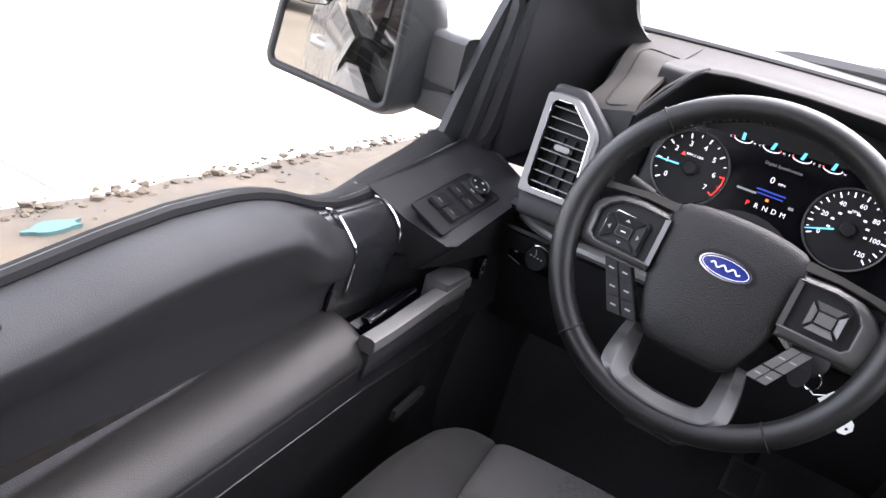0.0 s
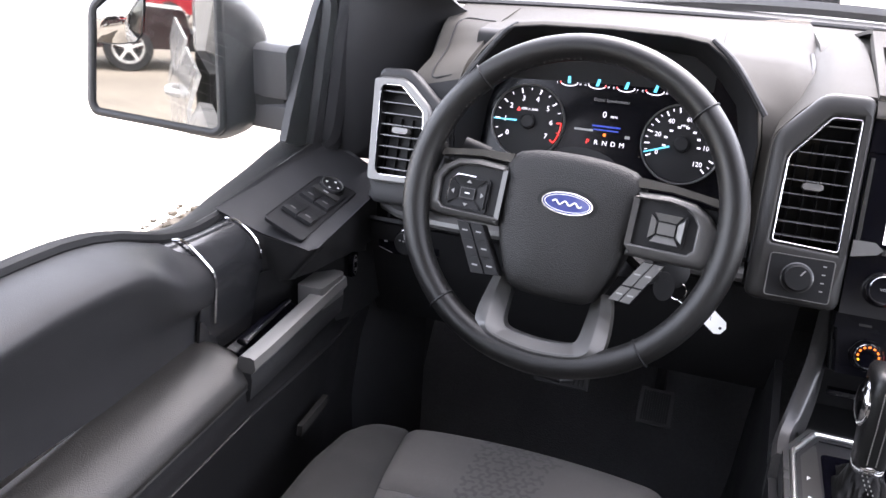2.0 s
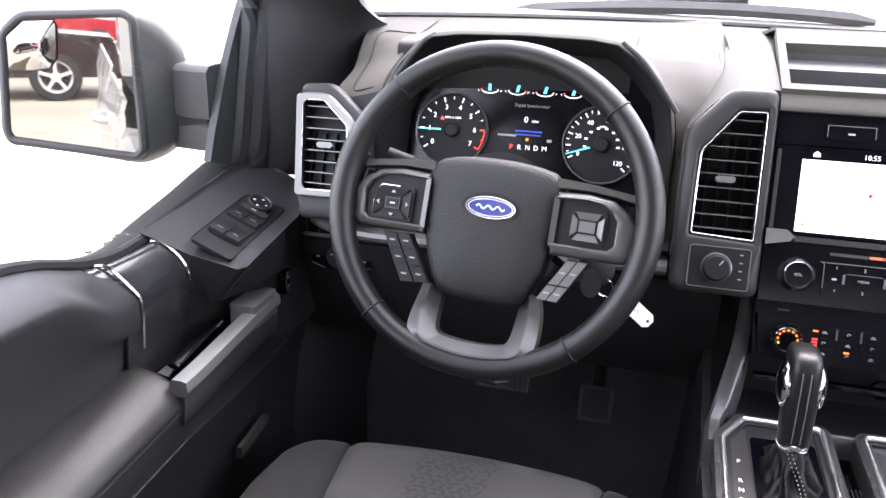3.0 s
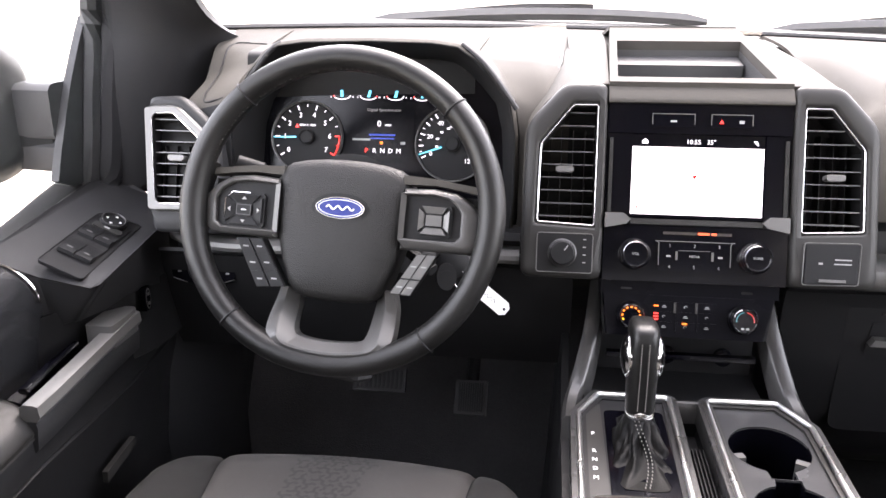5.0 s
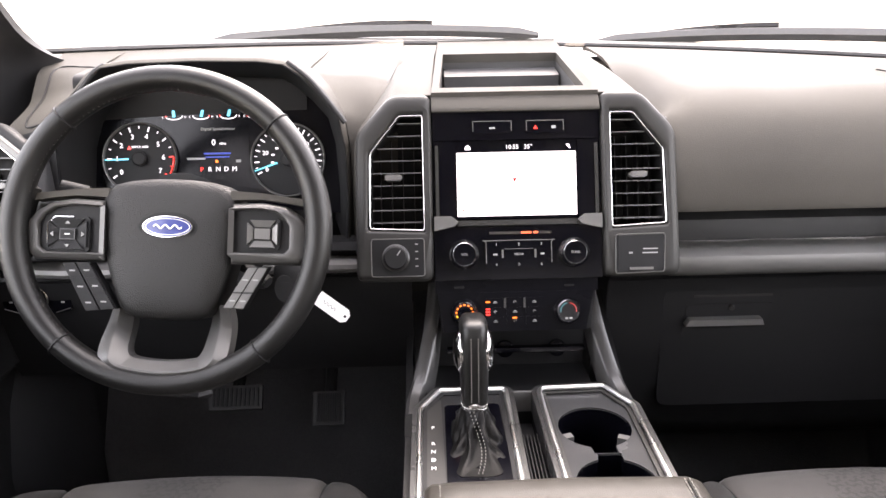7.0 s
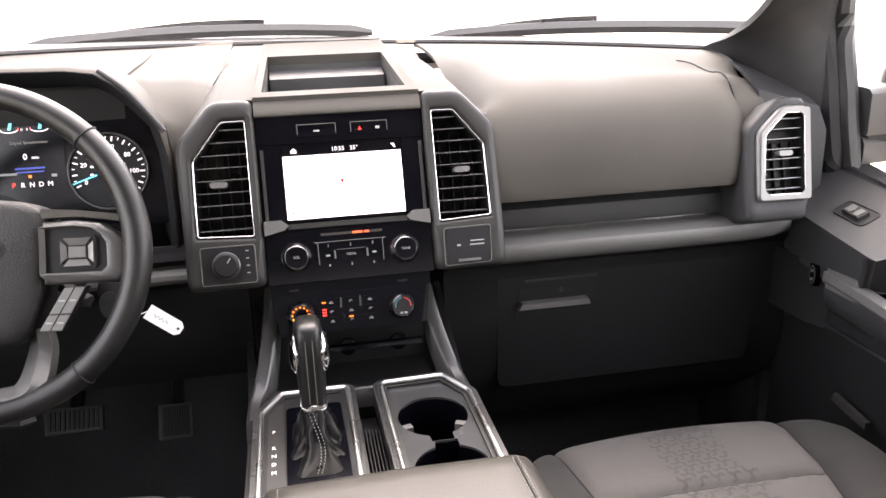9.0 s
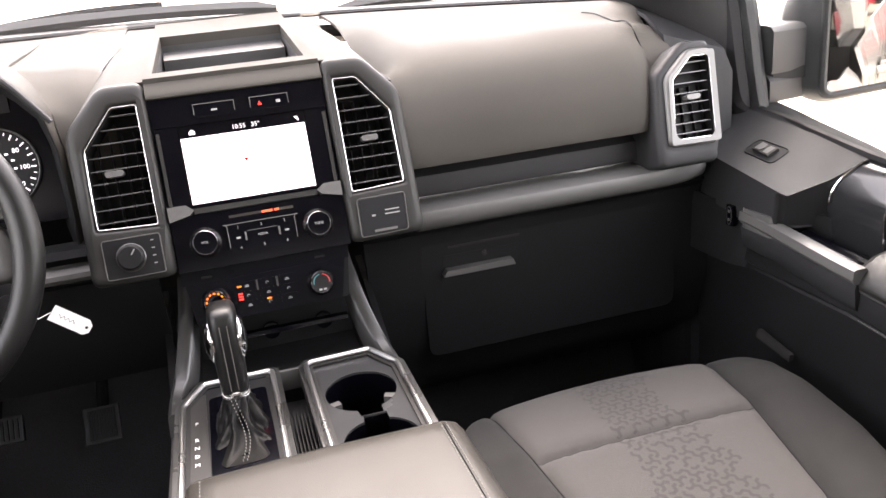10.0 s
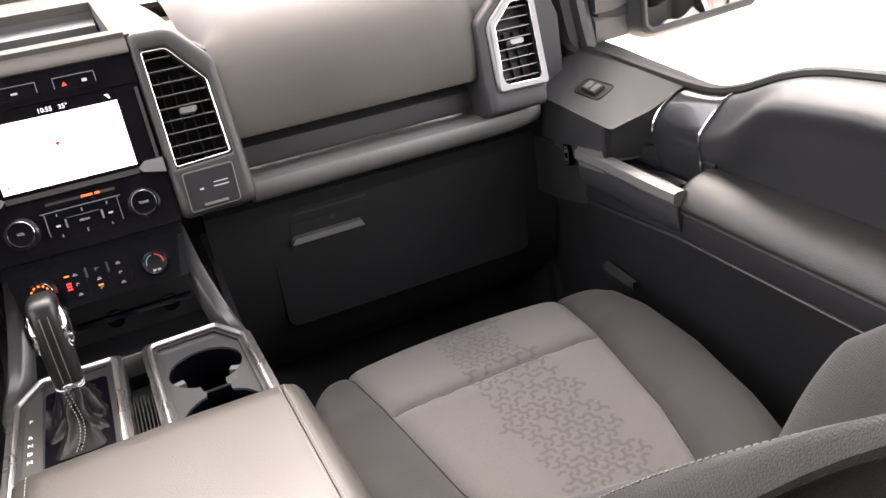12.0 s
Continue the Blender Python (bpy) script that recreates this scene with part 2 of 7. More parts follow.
def lettering(name, text, size, M, mat, parent, label=""):
    """Flat raised letters with their middle at the local origin."""
    cu = bpy.data.curves.new(name, "FONT")
    cu.body, cu.size, cu.extrude, cu.align_x, cu.align_y, cu.resolution_u = text, size, 0.0003, "CENTER", "CENTER", 2
    tmp = bpy.data.objects.new(name, cu)
    scene.collection.objects.link(tmp)
    me = bpy.data.meshes.new_from_object(tmp.evaluated_get(bpy.context.evaluated_depsgraph_get()))
    bpy.data.objects.remove(tmp)
    bpy.data.curves.remove(cu)
    bm = bmesh.new()
    bm.from_mesh(me)
    bpy.data.meshes.remove(me)
    bm.transform(M)
    return part(name, bm, mat, parent, label)


def at(M, x, y, z=0.0, roll=0.0):
    return M @ Matrix.Translation((x, y, z)) @ Euler((0, 0, radians(roll))).to_matrix().to_4x4()


def merged(*bms):
    out = bms[0]
    for b in bms[1:]:
        me = bpy.data.meshes.new("tmp")
        b.to_mesh(me)
        b.free()
        out.from_mesh(me)
        bpy.data.meshes.remove(me)
    return out


def lerp(a, b, t):
    return a + (b - a) * t


# ---- ground and outside ----
JOINT = material("joint_filler", (0.09, 0.08, 0.065), 0.9, spot=0.3, large=3)
ground = part("ground", sheet([[(-2000, -2000, 0), (2000, -2000, 0)], [(-2000, 2000, 0), (2000, 2000, 0)]]), CONCRETE)
tagged(ground, "pale dry concrete lot reaching to the horizon", "ground", kind="structure")
rng = random.Random(4)
verge_rows = []
for i in range(60):
    y = -6 + i * 0.35
    verge_rows.append([(-3.12 + rng.uniform(-0.05, 0.05), y, 0.004)] + [(x, y, 0.012 + rng.uniform(0, 0.03)) for x in (-2.95, -2.6, -2.2, -1.8)] + [(-1.55 + rng.uniform(-0.06, 0.06), y, 0.004)])
tagged(part("verge", sheet(verge_rows), DIRT), "strip of dry brown dirt and gravel along the lot", "verge", kind="structure")
clods = bmesh.new()
for i in range(1100):
    y, r = rng.uniform(-3, 8), rng.uniform(0.006, 0.034) * rng.uniform(0.25, 1)
    x = -3.08 + rng.gauss(0, 0.05) if i % 3 else rng.uniform(-3.0, -1.7)
    res = bmesh.ops.create_icosphere(clods, subdivisions=1, radius=r, matrix=Matrix.Translation((x, y, 0.02)) @ Matrix.Diagonal((1, 1.2, 0.6, 1)))
    for v in res["verts"]:
        v.co += Vector((rng.uniform(-1, 1), rng.uniform(-1, 1), rng.uniform(-1, 1))) * r * 0.25
tagged(part("clods", clods, DIRT), "loose clods and dead leaves along the edge of the dirt", "gravel", kind="stuff")

for x0, x1, y0, y1 in ((-4.38, -4.355, -30, 30), (-5.62, -5.595, -30, 30), (-30, -3.2, 1.10, 1.125), (-30, -3.2, 5.6, 5.625)):
    part("joint", box(x0, x1, y0, y1, -0.01, 0.004, 0), JOINT, ground)
mark = thing("paint_mark", (-2.87, 0.83, 0.03), "patch of cyan spray paint on the dirt", "paint mark")
part("patch", prism([(-2.95 + 0.05 * math.cos(2 * math.pi * i / 18) * rng.uniform(0.5, 1.1) + 0.08, 0.83 + 0.15 * math.sin(2 * math.pi * i / 18) * rng.uniform(0.6, 1.1)) for i in range(18)], 0.0, 0.040, Matrix(), 0), material("cyan_paint", (0.022, 0.062, 0.062), 0.8, spot=0.4, large=20), mark)

# ---- cab shell ----
def belt(y):
    """Height of the window sill along the cab."""
    pts = [(-3.0, 1.15), (-0.9, 1.155), (-0.71, 1.169), (-0.61, 1.184), (-0.54, 1.191), (-0.46, 1.191), (-0.42, 1.187), (-0.38, 1.178), (-0.32, 1.158), (-0.285, 1.150), (-0.25, 1.147), (-0.20, 1.151), (-0.15, 1.158), (0.0, 1.180), (0.07, 1.188), (0.6, 1.25)]
    for (a, za), (b, zb) in zip(pts, pts[1:]):
        if y <= b:
            return lerp(za, zb, (y - a) / (b - a))
    return pts[-1][1]


floor = part("floor", box(-0.80, 0.80, -2.3, 0.55, 0.44, 0.49, 0), CARPET)
tagged(floor, "black carpeted cab floor in deep shade", "floor", kind="structure")
firewall = part("firewall", merged(box(-0.80, 0.80, 0.50, 0.56, 0.49, 1.30, 0), prism([(0.30, 0.50), (0.50, 0.50), (0.50, 0.85)], -0.80, 0.80, Matrix(((0, 0, 1, 0), (1, 0, 0, 0), (0, 1, 0, 0), (0, 0, 0, 1))), 0)), CARPET)
tagged(firewall, "black carpeted bulkhead and sloping toe board", "bulkhead", kind="structure")
# headliner behind the camera's view, added to bounce and limit the fill light
ceiling = part("ceiling", shell([[(x * k, y, 1.84 - 0.06 * abs(x) ** 3 - 0.02 * (y > -0.4)) for x in (-0.68, -0.5, -0.2, 0, 0.2, 0.5, 0.68)] for y, k in ((-2.2, 1), (-1.2, 1.0), (-0.75, 1.0), (-0.42, 0.97))], 0.04), HEADLINER)
tagged(ceiling, "unseen light grey cloth headliner, added to shape the fill light", "ceiling", kind="structure")
# rear wall out of view, added so its window fills the cab from behind
rear = thing("wall_rear", (0, -2.2, 0.49), "unseen grey rear cab wall, added with a wide window for fill light", "wall", kind="structure")
part("panel", box(-0.86, 0.86, -2.25, -2.2, 0.49, 1.28, 0.004), PILLAR, rear)
part("panel", box(-0.86, 0.86, -2.25, -2.2, 1.70, 1.86, 0.004), PILLAR, rear)
for s in (-1, 1):
    part("panel", box(min(s * 0.66, s * 0.86), max(s * 0.66, s * 0.86), -2.25, -2.2, 1.28, 1.70, 0.004), PILLAR, rear)
rear_pane = part("pane", box(-0.66, 0.66, -2.23, -2.225, 1.28, 1.70, 0), PRIVACY, rear, "unseen rear window pane, tint set for the fill light")

# windscreen with its black border, cowl and pillars
def screen_foot(x):
    return Vector((x, 0.60 - 0.33 * (abs(x + 0.01) / 0.7) ** 2.4, 1.398 - 0.018 * x / 0.7 - 0.006 * (x / 0.7) ** 2))


shield = thing("windscreen", (0, 0.6, 1.38), "clear raked windscreen with a black border", "windscreen", kind="structure")
xs = [-0.74 + 1.48 * i / 24 for i in range(25)]
foot = [screen_foot(x) + Vector((0, 0.03, -0.012)) for x in xs]
head = [Vector((x * 0.90, -0.36 - 0.09 * (x / 0.7) ** 2, 1.80 - 0.02 * (x / 0.7) ** 2)) for x in xs]
shield_pane = part("pane", sheet([[p.lerp(q, t) for p, q in zip(foot, head)] for t in (0, 0.25, 0.5, 0.75, 1)]), SHIELD, shield)
COWL = material("weathered_black_plastic", (0.038, 0.039, 0.040), 0.6, spot=0.3, large=12, grain=0.5, grain_size=300)
part("seal", tube([screen_foot(x) + Vector((0, 0.006, 0.003)) for x in xs], 0.0055, 6), RUBBER, shield, "black rubber seal at the foot of the glass")
cowl = thing("cowl", (0, 0.75, 1.2), "black plastic cowl below the windscreen", "cowl", kind="structure")
part("grille", shell([[screen_foot(x) + Vector((0, d, z)) for x in xs] for d, z in ((0.03, -0.020), (0.09, -0.012), (0.17, 0.006), (0.24, 0.010), (0.30, -0.010), (0.34, -0.07))], 0.01), COWL, cowl)
hood = thing("bonnet", (0, 1.5, 1.1), "silver-white truck bonnet beyond the cowl", "bonnet", kind="structure")
part("skin", shell([[(x, 0.88 + 0.2 * k - 0.1 * (x / 0.8) ** 2, 1.33 - 0.02 * k - 0.05 * (x / 0.9) ** 4) for x in [-0.95 + 1.9 * i / 14 for i in range(15)]] for k in range(7)], 0.01), BODY, hood)


def wiper(side):
    x0, x1 = (-0.58, 0.14) if side < 0 else (0.27, 1.0)
    w = thing("windscreen_wiper", (x0, 0.75, 1.37), "black windscreen wiper resting at the foot of the glass", "wiper", "windscreen wipers")
    ys = lambda x: 0.80 - 0.26 * (abs(x) / 0.75) ** 2.4
    dz = 0.0 if side < 0 else -0.018
    pts = [(lerp(x0, x1, t), ys(lerp(x0, x1, t)), 1.411 + 0.016 * math.sin(math.pi * t) ** 0.7 + dz) for t in [i / 16 for i in range(17)]]
    part("blade", tube(pts, 0.019, 6, flat=0.8, taper=[0.5] + [1] * 15 + [0.5]), COWL, w)
    arm = [(lerp(x0, x1, t) + 0.03, ys(lerp(x0, x1, t)) + 0.03, 1.412 + 0.03 * math.sin(math.pi * t) + dz) for t in (0.0, 0.2, 0.4, 0.55, 0.62)] if side < 0 else [(lerp(x0, x1, t), ys(lerp(x0, x1, t)) + 0.03, 1.405 + 0.038 * math.sin(math.pi * t) + dz) for t in (-0.24, 0.05, 0.25, 0.4, 0.5)]
    part("arm", tube(smooth_line(arm), 0.009, 6), MATTE, w)
    mid = arm[3]
    part("joint", box(mid[0] - 0.045, mid[0] + 0.045, mid[1] - 0.008, mid[1] + 0.008, mid[2] - 0.012, mid[2] + 0.006, 0.003), MATTE, w)


wiper(-1)
wiper(1)


def pillar(s):
    """Front roof pillar with its trim, from the dash corner up to the roof."""
    p_ = thing("pillar_left" if s < 0 else "pillar_right", (s * 0.76, 0.2, 1.3), "dark grey textured front pillar trim", "pillar", "front pillars", kind="structure")
    edge = smooth_line([(0.712, 0.40, 1.33), (0.706, 0.335, 1.366), (0.700, 0.25, 1.394), (0.695, 0.165, 1.420), (0.683, 0.055, 1.474), (0.645, -0.17, 1.632), (0.60, -0.42, 1.80)], 4)
    sill = smooth_line([(0.868, 0.080, 1.14), (0.868, 0.092, 1.22), (0.866, 0.112, 1.33), (0.862, 0.132, 1.44), (0.842, 0.075, 1.53), (0.780, -0.15, 1.67), (0.70, -0.45, 1.79)], 4)
    rows = []
    for p, q in zip(edge, sill):
        row = []
        for k in range(9):
            u = k / 8
            bulge = 0.030 * math.sin(math.pi * u) ** 0.8
            c = p.lerp(q, u) + Vector((-bulge, -bulge * 0.9, 0))
            row.append((s * c.x - 0.008, c.y, c.z - 0.006 * s))
        rows.append(row)
    part("trim", shell(rows, 0.012), PILLAR, p_, smooth=60)
    # quarter trim below the pillar, beside the dash
    part("end_panel", box(min(s * 0.785, s * 0.80) - 0.01, max(s * 0.785, s * 0.80) - 0.01, 0.15, 0.56, 0.44, 1.36, 0.003), PILLAR, p_)
    part("kick_panel", shell([[(s * (0.775 + 0.02 * k), 0.30 - 0.11 * k, z) for k in range(4)] for z in (0.5, 0.8, 1.0, 1.12)], 0.012), PILLAR, p_)


pillar(-1)
pillar(1)

# ---- truck sides outside, seen in the door mirrors ----
for s in (-1, 1):
    side = thing("truck_side_left" if s < 0 else "truck_side_right", (s * 0.98, -2.0, 0.5), "silver-white truck side with rear door and bed", "body side", kind="structure")
    prof = [(0.96, 0.52), (1.0, 0.62), (1.005, 0.85), (0.985, 0.95), (0.985, 1.08), (0.955, 1.17)]
    for y0, y1, nm in ((-1.18, 0.10, "front_door_skin"), (-2.20, -1.19, "rear_door_skin"), (-4.1, -2.21, "bed_side")):
        part(nm, shell([[(s * x, y, z + (0.03 if nm == "bed_side" and z > 1.1 else 0)) for x, z in (prof[:4] + [(0.982, 1.04), (0.958, 1.085), (0.930, belt(y) - 0.040) if s > 0 else (0.930, 1.080)] if nm == "front_door_skin" else prof)] for y in [lerp(y0, y1, i / 12) for i in range(13)]], s * 0.012), BODY, side)
    for y in (-1.02, -2.02):
        part("door_handle", tube(smooth_line([(s * 0.985, y - 0.10, 1.02), (s * 1.03, y - 0.07, 1.025), (s * 1.035, y + 0.05, 1.025), (s * 0.985, y + 0.09, 1.02)]), 0.016, 8), BODY, side)
        part("handle_cup", prism([(-0.10, -0.03), (0.09, -0.03), (0.09, 0.03), (-0.10, 0.03)], 0, 0.004, Matrix.Translation((s * 0.99, y, 1.02)) @ Euler((radians(90), 0, radians(90))).to_matrix().to_4x4(), 0.002), MATTE, side)
    part("rear_pillar", box(min(s * 0.72, s * 0.93), max(s * 0.72, s * 0.93), -2.3, -2.05, 1.17, 1.88, 0.02), BODY, side)
    part("middle_pillar", prism([(-1.30, 1.17), (-1.12, 1.17), (-1.12, 1.82), (-1.24, 1.82)], min(s * 0.80, s * 0.86), max(s * 0.80, s * 0.86), Matrix(((0, 0, 1, 0), (1, 0, 0, 0), (0, 1, 0, 0), (0, 0, 0, 1))), 0.01), PILLAR, side)
    part("roof_rail", tube(smooth_line([(s * 0.72, -2.3, 1.86), (s * 0.74, -1.2, 1.86), (s * 0.71, -0.45, 1.82)]), 0.05, 8), BODY, side)
    part("inner_rear_trim", box(min(s * 0.78, s * 0.93), max(s * 0.78, s * 0.93), -2.2, -1.24, 0.5, 1.17, 0.02), LOWER, side)
    part("rear_door_pane", shell([[(s * lerp(0.90, 0.78, t), y, lerp(1.16, 1.80, t)) for y in (-1.24, -1.6, -2.1)] for t in (0, 1)], 0.004), PRIVACY, side, "dark tinted rear door window")
    part("sill", box(min(s * 0.74, s * 0.96), max(s * 0.74, s * 0.96), -2.2, 0.3, 0.40, 0.52, 0.02), LOWER, side)


def parked_car(x, y, turn, paint, label):
    """A parked estate car: body, dark glass house, wheels with bright rims."""
    c = thing("parked_car", (0, 0, 0), label, "car", "parked cars")
    L, Wd = 4.7, 0.93
    side = [(-2.3, 0.35), (-2.35, 0.62), (-2.25, 0.95), (-1.0, 1.05), (-0.9, 1.08), (2.2, 1.08), (2.33, 0.8), (2.3, 0.35)]
    top = [(-1.0, 1.05), (-0.2, 1.62), (0.2, 1.70), (1.7, 1.68), (2.2, 1.08)]
    rot = Matrix(((1, 0, 0, 0), (0, 0, -1, 0), (0, 1, 0, 0), (0, 0, 0, 1)))
    part("body", prism(side, -Wd, Wd, rot, 0.08, 3), paint, c)
    part("glass_house", prism(top, -Wd + 0.10, Wd - 0.10, rot, 0.06, 3), BLACK, c)
    part("roof", prism([(-0.25, 1.60), (0.2, 1.69), (1.75, 1.675), (1.78, 1.72), (0.2, 1.74)], -Wd + 0.14, Wd - 0.14, rot, 0.02), paint, c)
    for wx in (-1.42, 1.42):
        for s in (-1, 1):
            W = Matrix.Translation((wx, s * (Wd - 0.10), 0.36)) @ Euler((radians(-90 * s), 0, 0)).to_matrix().to_4x4()
            wheel = part("wheel", lathe([(0.24, -0.1), (0.35, -0.1), (0.37, -0.06), (0.37, 0.08), (0.35, 0.115), (0.25, 0.12), (0.245, 0.04), (0.01, 0.04)], W, 28), RUBBER, c)
            rim = merged(lathe([(0.205, 0.06), (0.235, 0.06), (0.238, 0.125), (0.226, 0.125), (0.218, 0.07)], W, 28, False), lathe([(0.05, 0.07), (0.07, 0.11), (0.02, 0.12)], W, 12))
            for k in range(5):
                rim = merged(rim, box(-0.022, 0.022, 0.03, 0.225, 0.075, 0.11, 0.008, W @ Euler((0, 0, radians(72 * k))).to_matrix().to_4x4(), 1))
            part("rim", rim, BODY, wheel)
    for s in (-1, 1):
        part("headlight", box(-2.33, -2.1, min(s * 0.55, s * 0.9), max(s * 0.55, s * 0.9), 0.72, 0.88, 0.03), CHROME, c)
        part("tail_light", box(2.2, 2.34, min(s * 0.7, s * 0.9), max(s * 0.7, s * 0.9), 0.8, 1.05, 0.02), RED_LENS, c)
    part("bumper", box(-2.42, -2.25, -0.85, 0.85, 0.32, 0.6, 0.06), MATTE, c)
    c.matrix_basis = pose(x, y, 0, 0, 0, turn)
    return c


RED_LENS = material("red_lens", (0.35, 0.01, 0.01), 0.2)
parked_car(-2.92, -13.2, 180, material("maroon_paint", (0.014, 0.004, 0.006), 0.25, coat=0.7, spot=0.04), "dark maroon estate car parked on the lot")
parked_car(-1.9, -27.0, 190, material("red_paint", (0.32, 0.012, 0.02), 0.25, coat=0.7, spot=0.04), "bright red car parked further back on the lot")
parked_car(2.25, -15.2, 92, material("red_paint_dull", (0.25, 0.012, 0.02), 0.3, coat=0.6, spot=0.04), "red car parked on the lot behind the truck")


# ---- dashboard ----
dash = thing("dashboard", (0, 0.25, 1.0), "dark grey grained truck dashboard with a hooded cluster", "dashboard")


def dash_rows(x0, x1, n, prof):
    rows = []
    for i in range(n + 1):
        x = lerp(x0, x1, i / n)
        f = screen_foot(x)
        k = (f.y - 0.12) / (0.6 - 0.12)
        pts = smooth_line([(x, f.y + 0.02, f.z - 0.008), (x, f.y, f.z)] + [(x, y if y < 0.12 else 0.12 + (y - 0.12) * k, z) for y, z, _ in prof(x)], 4)
        rows.append(pts)
    return rows


def right_profile(x):
    e = max(0.0, (x - 0.56) / 0.12) ** 2          # the pad rolls off towards the side vent
    d = 0.018 * x / 0.7
    v = min(1.3, max(0.0, (0.262 - x) / 0.057) ** 2)     # valley beside the spine
    back = 0.040 * min(1.0, max(0.0, (x - 0.612) / 0.02))      # clears the vent's duct
    return [(y + back * (z < 1.34), z, k) for y, z, k in [(0.42, 1.390 - d - 0.006 * v, 0), (0.28, 1.379 - d - 0.030 * v, 0), (0.17, 1.366 - d * 0.8 - 0.012 * e - 0.048 * v, 0), (0.09, 1.347 - 0.012 * e - 0.045 * v, 0), (0.042, 1.325 - 0.010 * e - 0.010 * v, 0), (0.012, 1.294 - 0.004 * e, 0), (-0.005, 1.258, 0), (-0.011, 1.225, 0), (-0.011, 1.194, 0), (-0.002, 1.187, 0), (0.05, 1.184, 0)]]


part("pad", shell(dash_rows(0.205, 0.69, 20, right_profile), 0.006), DASH, dash)
pad_line = []
for x, y in ((0.600, 0.200), (0.616, 0.180), (0.626, 0.135), (0.632, 0.090), (0.637, 0.040), (0.640, 0.012)):
    row = dash_rows(x, x, 1, right_profile)[0]
    pad_line.append((x, y, float(np.interp(-y, [-p.y for p in row[:-8]], [p.z for p in row[:-8]])) + 0.0004))
part("pad_seam", tube(smooth_line(pad_line, 4), 0.0014, 6), MATTE, dash, "fine seam at the pad's end")
part("corner_pad", shell([[(x, y * 1.0, z) for y, z in ((screen_foot(x).y, screen_foot(x).z), (0.24, 1.372 - 0.15 * (x - 0.69)), (0.14, 1.345 - 0.35 * (x - 0.69)), (0.085, 1.316 - 0.3 * (x - 0.69)), (0.06, 1.25), (0.06, 1.10))] for x in (0.685, 0.72, 0.75, 0.80)], 0.006), PILLAR, dash)


def left_profile(x):
    v = max(0.0, (x + 0.262) / 0.057) ** 2
    return [(0.40, 1.394 - 0.006 * v, 0), (0.28, 1.389 - 0.035 * v, 0), (0.20, 1.385 - 0.05 * v, 0), (0.14, 1.380 - 0.06 * v, 0), (0.128, 1.36 - 0.05 * v, 0), (0.126, 1.30, 0), (0.12, 1.17, 0), (0.05, 1.165, 0), (0.02, 1.15, 0)]


whole = dash_rows(-0.645, -0.302, 13, left_profile)
part("pad", shell([r[:19] for r in whole], 0.006), DASH, dash)
part("cluster_backing", shell([r[18:] for r in whole], 0.006), MATTE, dash, "black backing behind the cluster")


def far_left(x):
    t = (x + 0.645) / -0.14
    return [(0.30, 1.390, 0), (0.2, 1.378 - 0.03 * t, 0), (0.12, 1.362 - 0.045 * t, 0), (0.05, 1.338 - 0.045 * t, 0), (0.022, 1.31 - 0.03 * t, 0), (0.012, 1.25, 0), (0.005, 1.17, 0), (0.01, 1.15, 0), (0.03, 1.14, 0)]


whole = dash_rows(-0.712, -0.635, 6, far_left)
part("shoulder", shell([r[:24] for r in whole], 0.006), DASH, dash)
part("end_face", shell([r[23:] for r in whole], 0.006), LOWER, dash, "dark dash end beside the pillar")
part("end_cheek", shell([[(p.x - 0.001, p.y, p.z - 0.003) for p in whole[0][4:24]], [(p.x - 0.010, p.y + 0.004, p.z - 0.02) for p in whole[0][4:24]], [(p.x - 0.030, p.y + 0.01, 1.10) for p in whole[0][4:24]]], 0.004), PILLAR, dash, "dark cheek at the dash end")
shoulder_pts = [p for r in whole for p in r[:24]]


def shoulder_z(x, y):
    near = sorted(shoulder_pts, key=lambda p: (p.x - x) ** 2 + (p.y - y) ** 2)[:4]
    w = [1 / (0.004 + math.hypot(p.x - x, p.y - y)) for p in near]
    return sum(p.z * k for p, k in zip(near, w)) / sum(w)


ridge = smooth_line([(-0.650, 0.034, 0), (-0.676, 0.034, 0), (-0.684, 0.055, 0), (-0.690, 0.12, 0), (-0.692, 0.175, 0), (-0.680, 0.195, 0), (-0.640, 0.20, 0)], 4)
part("panel_groove", tube([(p.x, p.y, shoulder_z(p.x, p.y) + 0.0006) for p in ridge], 0.0017, 6), MATTE, dash, "groove round a raised dash panel")


def centre_profile(x):
    return [(0.42, 1.392, 0), (0.32, 1.384, 0), (0.28, 1.36, 0), (0.26, 1.33, 0), (0.24, 1.2, 0), (0.22, 1.0, 0)]


part("spine_base", shell(dash_rows(-0.165, 0.165, 8, centre_profile), 0.006), DASH, dash)

# padded spine over the centre stack, with an open tray
ST = facing((0, 0, 1.28), 17.4)


def on_stack(x, v, z=0.0):
    return ST @ Vector((x, v, z))


def shoulder_line(side, t):
    """One cross line of the spine's shoulder, from the stack (t = 0) to the windscreen (t = 1)."""
    line = []
    for x, v, xb, zb in ((0.116, 0.080, 0.100, 1.402), (0.160, 0.080, 0.125, 1.402), (0.175, 0.076, 0.135, 1.399), (0.197, 0.055, 0.148, 1.394), (0.221, 0.026, 0.165, 1.388), (0.2245, 0.012, 0.170, 1.384), (0.224, -0.06, 0.172, 1.37), (0.223, -0.17, 0.172, 1.30)):
        p = on_stack(side * x, v, -0.012).lerp(Vector((side * xb, 0.50, zb - 0.006)), t)
        p.z += 0.014 * math.sin(math.pi * t) * (1 if v > 0.05 else 0.4)
        line.append(p)
    return line


